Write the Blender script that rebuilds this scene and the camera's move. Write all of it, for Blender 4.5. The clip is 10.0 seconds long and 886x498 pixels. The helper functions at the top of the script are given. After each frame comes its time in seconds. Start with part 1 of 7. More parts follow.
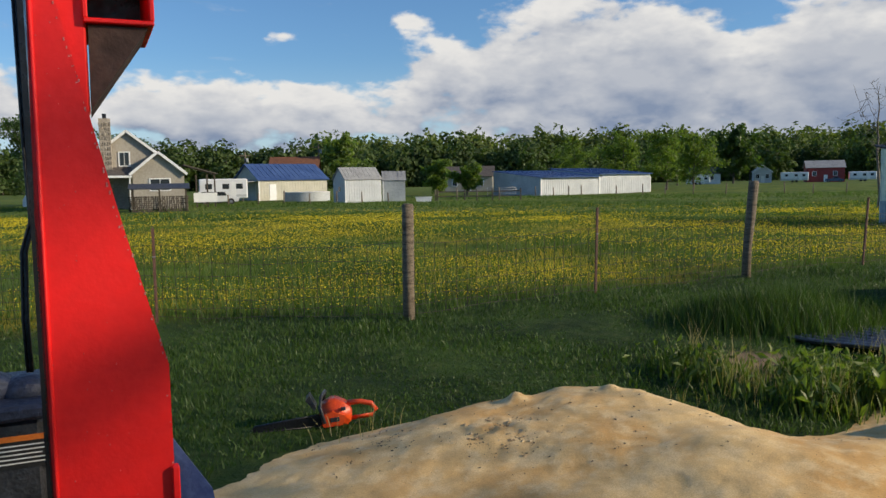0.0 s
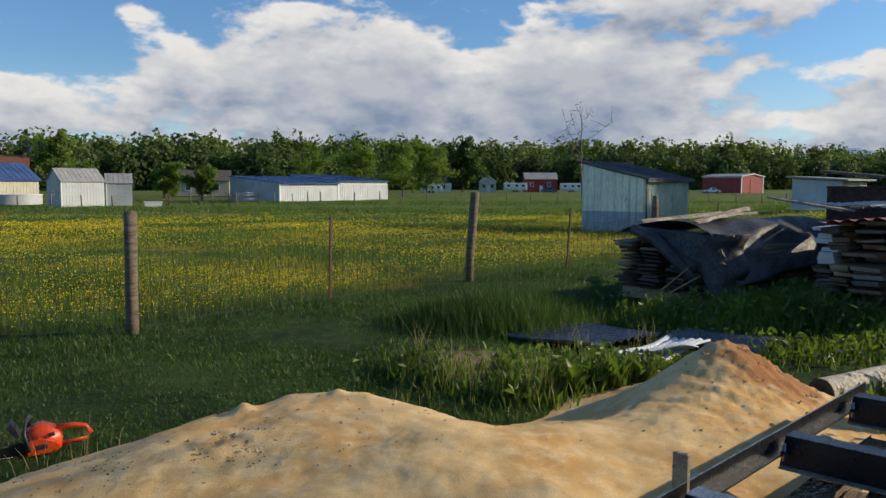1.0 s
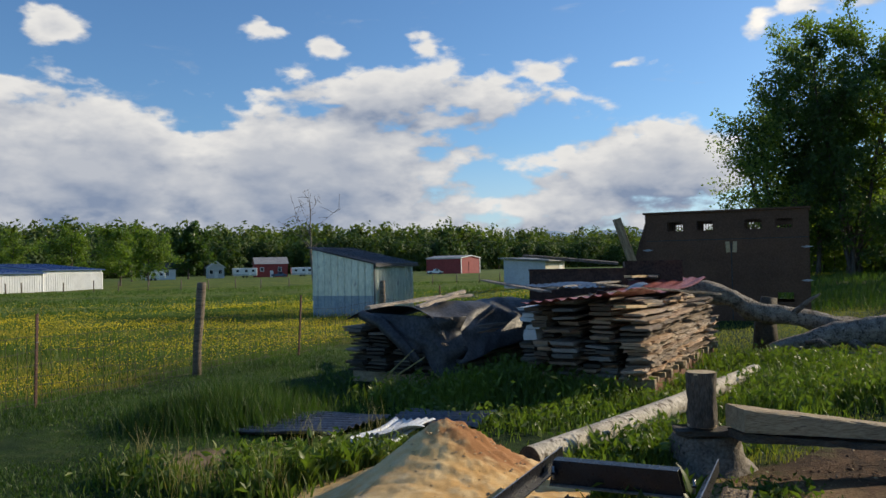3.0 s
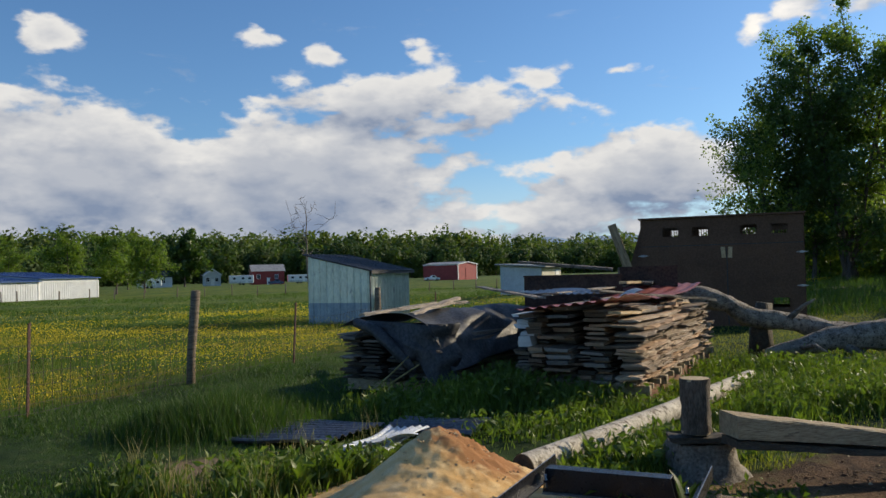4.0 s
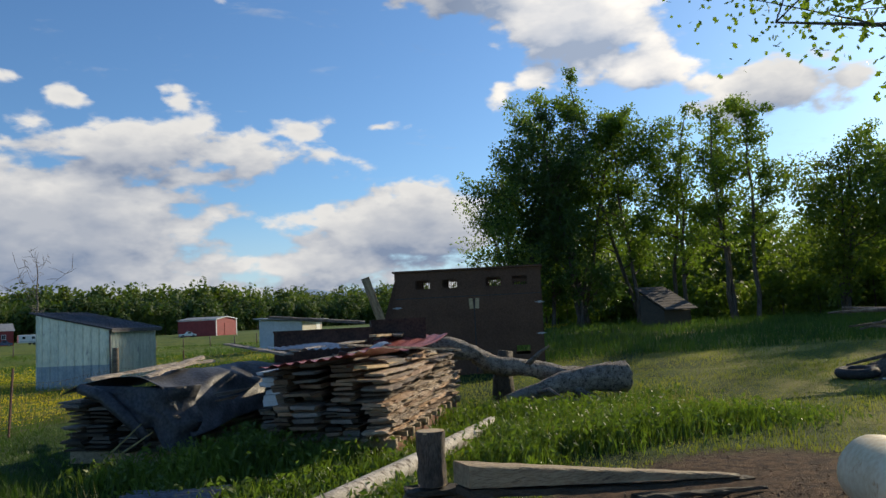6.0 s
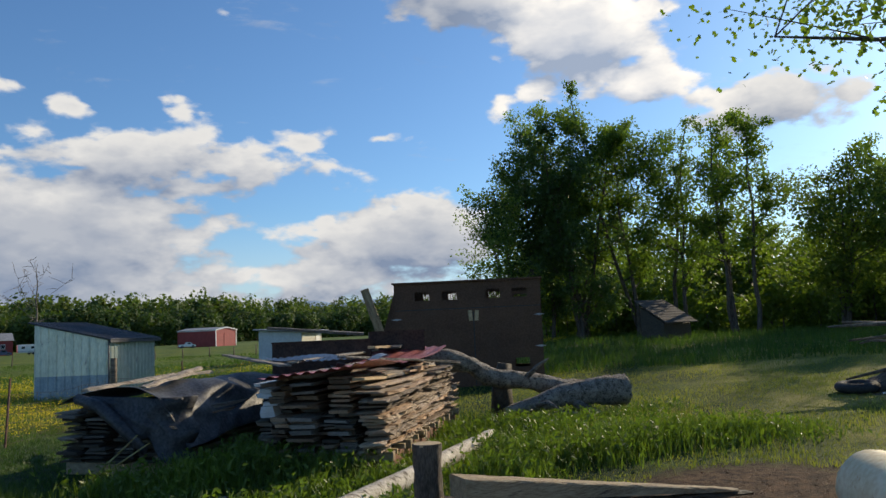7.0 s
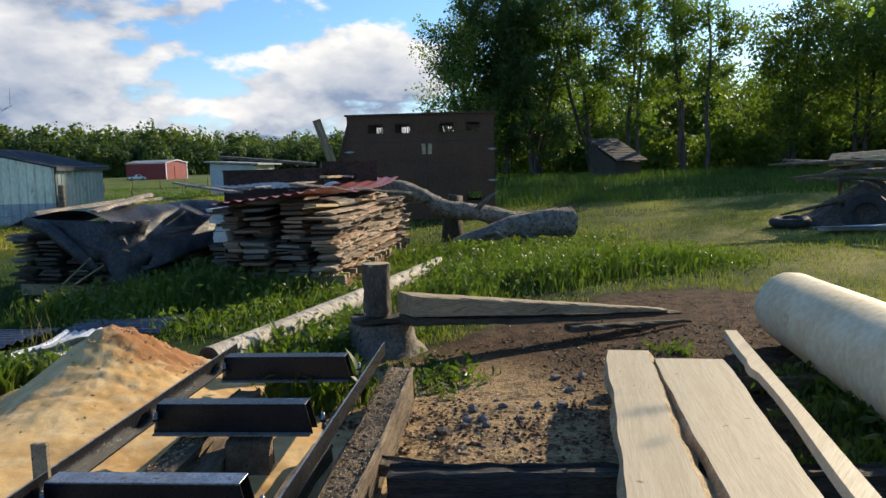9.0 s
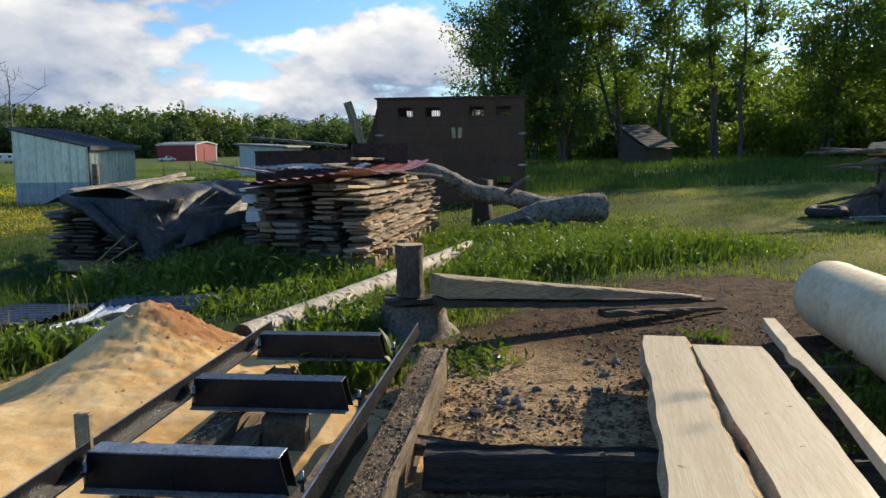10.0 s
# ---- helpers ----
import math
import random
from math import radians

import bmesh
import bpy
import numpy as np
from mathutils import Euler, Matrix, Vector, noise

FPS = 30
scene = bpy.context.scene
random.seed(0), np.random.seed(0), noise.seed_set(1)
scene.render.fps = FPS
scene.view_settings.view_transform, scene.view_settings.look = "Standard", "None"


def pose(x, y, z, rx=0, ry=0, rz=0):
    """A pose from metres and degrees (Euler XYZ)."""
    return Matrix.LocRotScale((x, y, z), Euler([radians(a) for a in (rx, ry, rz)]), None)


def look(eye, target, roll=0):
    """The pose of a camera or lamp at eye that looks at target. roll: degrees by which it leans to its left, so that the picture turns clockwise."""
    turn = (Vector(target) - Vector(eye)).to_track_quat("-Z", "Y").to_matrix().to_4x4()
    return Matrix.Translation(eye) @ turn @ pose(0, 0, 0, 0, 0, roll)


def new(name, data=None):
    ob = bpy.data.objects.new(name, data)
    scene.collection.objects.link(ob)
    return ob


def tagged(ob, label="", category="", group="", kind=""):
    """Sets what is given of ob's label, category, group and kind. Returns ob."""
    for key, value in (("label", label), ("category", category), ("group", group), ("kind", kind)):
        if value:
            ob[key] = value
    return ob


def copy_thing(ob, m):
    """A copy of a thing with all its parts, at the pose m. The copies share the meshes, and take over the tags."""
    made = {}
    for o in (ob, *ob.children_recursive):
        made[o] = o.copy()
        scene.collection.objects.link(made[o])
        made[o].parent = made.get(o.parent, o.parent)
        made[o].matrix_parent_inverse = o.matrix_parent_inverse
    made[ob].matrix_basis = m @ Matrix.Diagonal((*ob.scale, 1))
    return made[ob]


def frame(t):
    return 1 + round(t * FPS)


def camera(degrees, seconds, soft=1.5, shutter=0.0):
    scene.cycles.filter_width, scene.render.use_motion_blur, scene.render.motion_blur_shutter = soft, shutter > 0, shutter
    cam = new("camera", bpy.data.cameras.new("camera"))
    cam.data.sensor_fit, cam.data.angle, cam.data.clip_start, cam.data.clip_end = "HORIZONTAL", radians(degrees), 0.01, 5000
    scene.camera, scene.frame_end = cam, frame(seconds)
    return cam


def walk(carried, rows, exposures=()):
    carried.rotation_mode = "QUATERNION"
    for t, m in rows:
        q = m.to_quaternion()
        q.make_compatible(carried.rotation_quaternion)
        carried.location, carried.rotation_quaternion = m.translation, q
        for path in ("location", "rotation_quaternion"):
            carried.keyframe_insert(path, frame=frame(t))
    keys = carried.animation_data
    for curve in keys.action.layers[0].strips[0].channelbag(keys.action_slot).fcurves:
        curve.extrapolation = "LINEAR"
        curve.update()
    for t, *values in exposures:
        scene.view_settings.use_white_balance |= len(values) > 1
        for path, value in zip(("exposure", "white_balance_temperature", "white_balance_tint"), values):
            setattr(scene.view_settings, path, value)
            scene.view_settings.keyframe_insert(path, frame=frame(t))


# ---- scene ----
cam = camera(58.78, 10.0)
PATH = [
    (0, (0.006, -0.013, 1.654), (-0.866, 9.912, 0.790), -1.01),
    (0.5, (0.062, -0.066, 1.666), (0.672, 9.876, 0.785), 0.11),
    (1, (0.082, -0.127, 1.685), (2.459, 9.552, 0.872), 0.08),
    (1.5, (0.058, -0.207, 1.733), (4.134, 8.912, 1.259), -1.29),
    (2, (0.030, -0.279, 1.740), (5.008, 8.393, 1.695), -0.87),
    (2.5, (0.034, -0.322, 1.752), (5.534, 8.031, 1.741), -1.29),
    (3, (0.026, -0.333, 1.762), (5.499, 8.033, 1.980), -1.10),
    (4.5, (0.140, -0.341, 1.774), (5.736, 7.939, 2.105), -1.73),
    (5, (0.230, -0.382, 1.791), (7.162, 6.815, 2.189), -2.62),
    (5.5, (0.283, -0.397, 1.791), (7.893, 6.056, 2.472), -3.07),
    (7, (0.333, -0.418, 1.791), (8.030, 5.886, 2.799), -2.38),
    (7.5, (0.322, -0.419, 1.785), (7.957, 5.963, 2.767), -2.32),
    (8, (0.248, -0.497, 1.733), (7.849, 5.998, 1.970), -2.09),
    (8.5, (0.278, -0.531, 1.697), (8.012, 5.765, 0.960), -1.99),
    (9, (0.275, -0.520, 1.685), (8.274, 5.385, 0.615), -1.46),
    (9.5, (0.269, -0.482, 1.665), (8.222, 5.474, 0.536), -1.27),
    (10, (0.256, -0.444, 1.651), (8.039, 5.710, 0.403), -0.71),
]
EXPOSURES = [(0, 0.0), (7.6, 0.0), (8.6, 0.35), (10, 0.4)]
walk(cam, [(t, look(eye, target, roll)) for t, eye, target, roll in PATH], EXPOSURES)

# ---- world and sun ----
SUN_AZ, SUN_EL = radians(96), radians(23)
SUN_DIR = Vector((math.sin(SUN_AZ) * math.cos(SUN_EL), math.cos(SUN_AZ) * math.cos(SUN_EL), math.sin(SUN_EL)))


class Nodes:
    """Short hand for node trees."""

    def __init__(self, tree):
        self.t = tree
        self.t.nodes.clear()

    def add(self, kind, ins=None):
        n = self.t.nodes.new(kind)
        for k, v in (ins or {}).items():
            self.put(n.inputs[k], v)
        return n

    def put(self, socket, v):
        if isinstance(v, bpy.types.NodeSocket):
            self.t.links.new(v, socket)
        else:
            socket.default_value = v

    def math(self, op, a, b=0.0, c=None, clamp=False):
        n = self.add("ShaderNodeMath")
        n.operation, n.use_clamp = op, clamp
        self.put(n.inputs[0], a)
        self.put(n.inputs[1], b)
        if c is not None:
            self.put(n.inputs[2], c)
        return n.outputs[0]

    def vec(self, op, a, b):
        n = self.add("ShaderNodeVectorMath")
        n.operation = op
        self.put(n.inputs[0], a)
        self.put(n.inputs[1], b)
        return n.outputs["Value"] if op in ("DOT_PRODUCT", "LENGTH", "DISTANCE") else n.outputs[0]

    def step(self, v, lo, hi, a=0.0, b=1.0, smooth=True):
        n = self.add("ShaderNodeMapRange")
        n.interpolation_type = "SMOOTHSTEP" if smooth else "LINEAR"
        for k, x in zip(range(5), (v, lo, hi, a, b)):
            self.put(n.inputs[k], x)
        return n.outputs[0]

    def mix(self, f, a, b, blend="MIX"):
        n = self.add("ShaderNodeMix")
        n.data_type, n.blend_type = "RGBA", blend
        self.put(n.inputs[0], f)
        for s, v in ((n.inputs[6], a), (n.inputs[7], b)):
            self.put(s, (*v, 1.0) if isinstance(v, tuple) and len(v) == 3 else v)
        return n.outputs[2]

    def noise(self, vector, scale, detail=4.0, rough=0.55, distort=0.0):
        return self.add("ShaderNodeTexNoise", {"Vector": vector, "Scale": scale, "Detail": detail, "Roughness": rough, "Distortion": distort}).outputs[0]


world = bpy.data.worlds.new("world")
scene.world = world
world.use_nodes = True
w = Nodes(world.node_tree)
sky = w.add("ShaderNodeTexSky")
sky.sky_type, sky.sun_disc, sky.sun_elevation, sky.sun_rotation = "NISHITA", False, SUN_EL, SUN_AZ
sky.air_density, sky.dust_density, sky.ozone_density = 1.0, 0.6, 2.0
ray_dir = w.add("ShaderNodeTexCoord").outputs["Generated"]
rx, ry, height = w.add("ShaderNodeSeparateXYZ", {0: ray_dir}).outputs[:]
azimuth = w.math("MULTIPLY", w.math("ARCTAN2", rx, ry), 57.2958)
elevation = w.math("MULTIPLY", w.math("ARCSINE", height), 57.2958)

# cloud banks and puffs: azimuth, elevation, half width, half height in degrees, and thickness
BANKS = ((-20, 4.4, 26, 2.4, 0.55), (9, 6.6, 17, 5.8, 0.95), (23, 6.2, 12, 6.2, 0.95), (31, 12.0, 10.5, 2.6, 0.60), (48, 6.6, 10.0, 2.9, 0.95), (41, 4.2, 16, 1.8, 0.5), (20, 2.6, 70, 2.4, 0.45), (60.5, 20.5, 7.5, 5.2, 0.85), (53.5, 24.0, 7.5, 3.4, 0.7), (66, 17.0, 4.5, 2.4, 0.5), (73, 14.4, 5.5, 2.2, 0.5))
PUFFS = ((20.4, 16.7, 1.7, 1.0), (32.3, 16.0, 1.9, 1.1), (40.7, 13.8, 3.0, 0.9), (25.4, 15.6, 1.4, 0.9), (46.5, 13.9, 1.9, 0.5), (7.2, 15.7, 1.5, 0.9), (-16.0, 10.2, 1.6, 0.6), (-7.0, 11.2, 1.9, 0.7), (55.4, 16.0, 1.4, 1.2))


def cloud_field(lift, small):
    """How thick the cloud is in each direction, looked up a few degrees higher by lift."""
    flat = w.add("ShaderNodeCombineXYZ", {0: azimuth, 1: w.math("ADD", elevation, lift)}).outputs[0]
    bulk = -0.34
    for a, e, wa, we, strong in BANKS + (tuple((*p, 0.34) for p in PUFFS) if small else ()):
        d = w.vec("MULTIPLY", w.vec("SUBTRACT", flat, (a, e, 0.0)), (1.0 / wa, 1.0 / we, 0.0))
        bulk = w.math("MAXIMUM", bulk, w.math("MULTIPLY_ADD", w.vec("LENGTH", d, (0, 0, 0)), -strong, strong))
    at = w.vec("ADD", w.vec("MULTIPLY", ray_dir, (1.0, 1.0, 2.0)), (0.0, 0.0, 2.0 * math.radians(lift) + 0.4))
    billow = w.math("MULTIPLY_ADD", w.noise(at, 22.0, 6.0, 0.52, 0.1), 0.40, w.math("MULTIPLY", w.noise(at, 7.0, 4.0, 0.5, 0.1), 0.70))
    return w.math("MULTIPLY_ADD", w.math("SUBTRACT", billow, 0.55), 2.3, bulk)


dense, higher = cloud_field(0.0, True), cloud_field(1.7, False)
glow_side = w.vec("DOT_PRODUCT", ray_dir, (math.sin(radians(63)) * 0.94, math.cos(radians(63)) * 0.94, 0.33))
cover = w.math("MULTIPLY", w.step(dense, 0.0, 0.22), w.step(height, -0.01, 0.015))
wisp = w.noise(w.vec("MULTIPLY", ray_dir, (1.0, 1.0, 4.0)), 9.0, 8.0, 0.62, 0.4)
cover = w.math("MAXIMUM", cover, w.math("MULTIPLY", w.step(wisp, 0.60, 0.80, 0.0, 0.35), w.step(height, 0.02, 0.10)))
body = w.math("MULTIPLY_ADD", w.math("SUBTRACT", dense, higher), 1.25, 0.52, clamp=True)
body = w.math("MULTIPLY", body, w.step(dense, 0.20, 0.85, 1.0, 0.45))
cloud = w.mix(body, (0.23, 0.29, 0.41), (0.80, 0.785, 0.76))
cloud = w.mix(w.step(glow_side, 0.975, 0.9985), cloud, w.mix(1.0, cloud, (1.6, 1.52, 1.4), "MULTIPLY"))
blue = w.mix(1.0, sky.outputs[0], (0.074, 0.104, 0.134), "MULTIPLY")
haze = w.mix(w.step(height, 0.0, 0.16, 0.55, 0.0), blue, (0.62, 0.73, 0.85))
w.add("ShaderNodeOutputWorld", {0: w.add("ShaderNodeBackground", {0: w.mix(cover, haze, cloud), 1: 1.0}).outputs[0]})

sun = new("sun", bpy.data.lights.new("sun", "SUN"))
sun.data.energy, sun.data.angle, sun.data.color = 4.7, radians(0.6), (1.0, 0.84, 0.60)
sun.matrix_world = look(SUN_DIR * 100, (0, 0, 0))

# ---- materials ----
def material(name, dark, light, rough=0.8, scale=6.0, stretch=(1, 1, 1), bump=0.3, fine=8.0, metal=0.0, spots=None, per_piece=0.0, world_space=False, leaf=0.0, spot_at=(0.58, 0.68), coat=0.0):
    """A surface that varies between two colours at two scales, with relief; spots: the colour of stains."""
    m = bpy.data.materials.new(name)
    m.use_nodes = True
    n = Nodes(m.node_tree)
    at = n.add("ShaderNodeNewGeometry").outputs["Position"] if world_space else n.add("ShaderNodeTexCoord").outputs["Object"]
    info = n.add("ShaderNodeObjectInfo").outputs["Random"]
    at = n.vec("ADD", n.vec("MULTIPLY", at, tuple(stretch)), n.add("ShaderNodeCombineXYZ", {0: n.math("MULTIPLY", info, 37.0), 1: n.math("MULTIPLY", info, 11.0)}).outputs[0] if per_piece else (0, 0, 0))
    big, small = n.noise(at, scale, 4.0), n.noise(at, scale * fine, 5.0, 0.6)
    f = n.step(n.math("MULTIPLY_ADD", small, 0.5, n.math("MULTIPLY", big, 0.5)), 0.34, 0.66)
    c = n.mix(f, dark, light)
    if spots:
        c = n.mix(n.step(n.noise(at, scale * 2.3, 6.0, 0.65), *spot_at), c, spots)
    if per_piece:
        c = n.mix(1.0, c, n.add("ShaderNodeCombineColor", {k: n.step(info, 0.0, 1.0, 1.0 - per_piece, 1.0 + per_piece * 0.5, smooth=False) for k in range(3)}).outputs[0], "MULTIPLY")
    if leaf:
        isl = n.add("ShaderNodeNewGeometry").outputs["Random Per Island"]
        c = n.mix(n.step(isl, 0.0, 1.0, 0.0, 1.0, smooth=False), c, n.mix(0.5, c, light))
    relief = n.add("ShaderNodeBump", {"Strength": bump, "Distance": 0.02, "Height": n.math("MULTIPLY_ADD", small, 0.6, big)}).outputs[0]
    r = n.step(small, 0.3, 0.7, min(1.0, rough + 0.08), max(0.05, rough - 0.12))
    b = n.add("ShaderNodeBsdfPrincipled", {"Base Color": c, "Roughness": r, "Metallic": metal, "Coat Weight": coat})
    if not leaf:
        n.put(b.inputs["Normal"], relief)
    out = b.outputs[0]
    if leaf:
        t = n.add("ShaderNodeBsdfTranslucent", {0: n.mix(1.0, c, (1.35, 1.5, 0.55), "MULTIPLY")}).outputs[0]
        out = n.add("ShaderNodeMixShader", {0: leaf, 1: out, 2: t}).outputs[0]
    n.add("ShaderNodeOutputMaterial", {0: out})
    return m


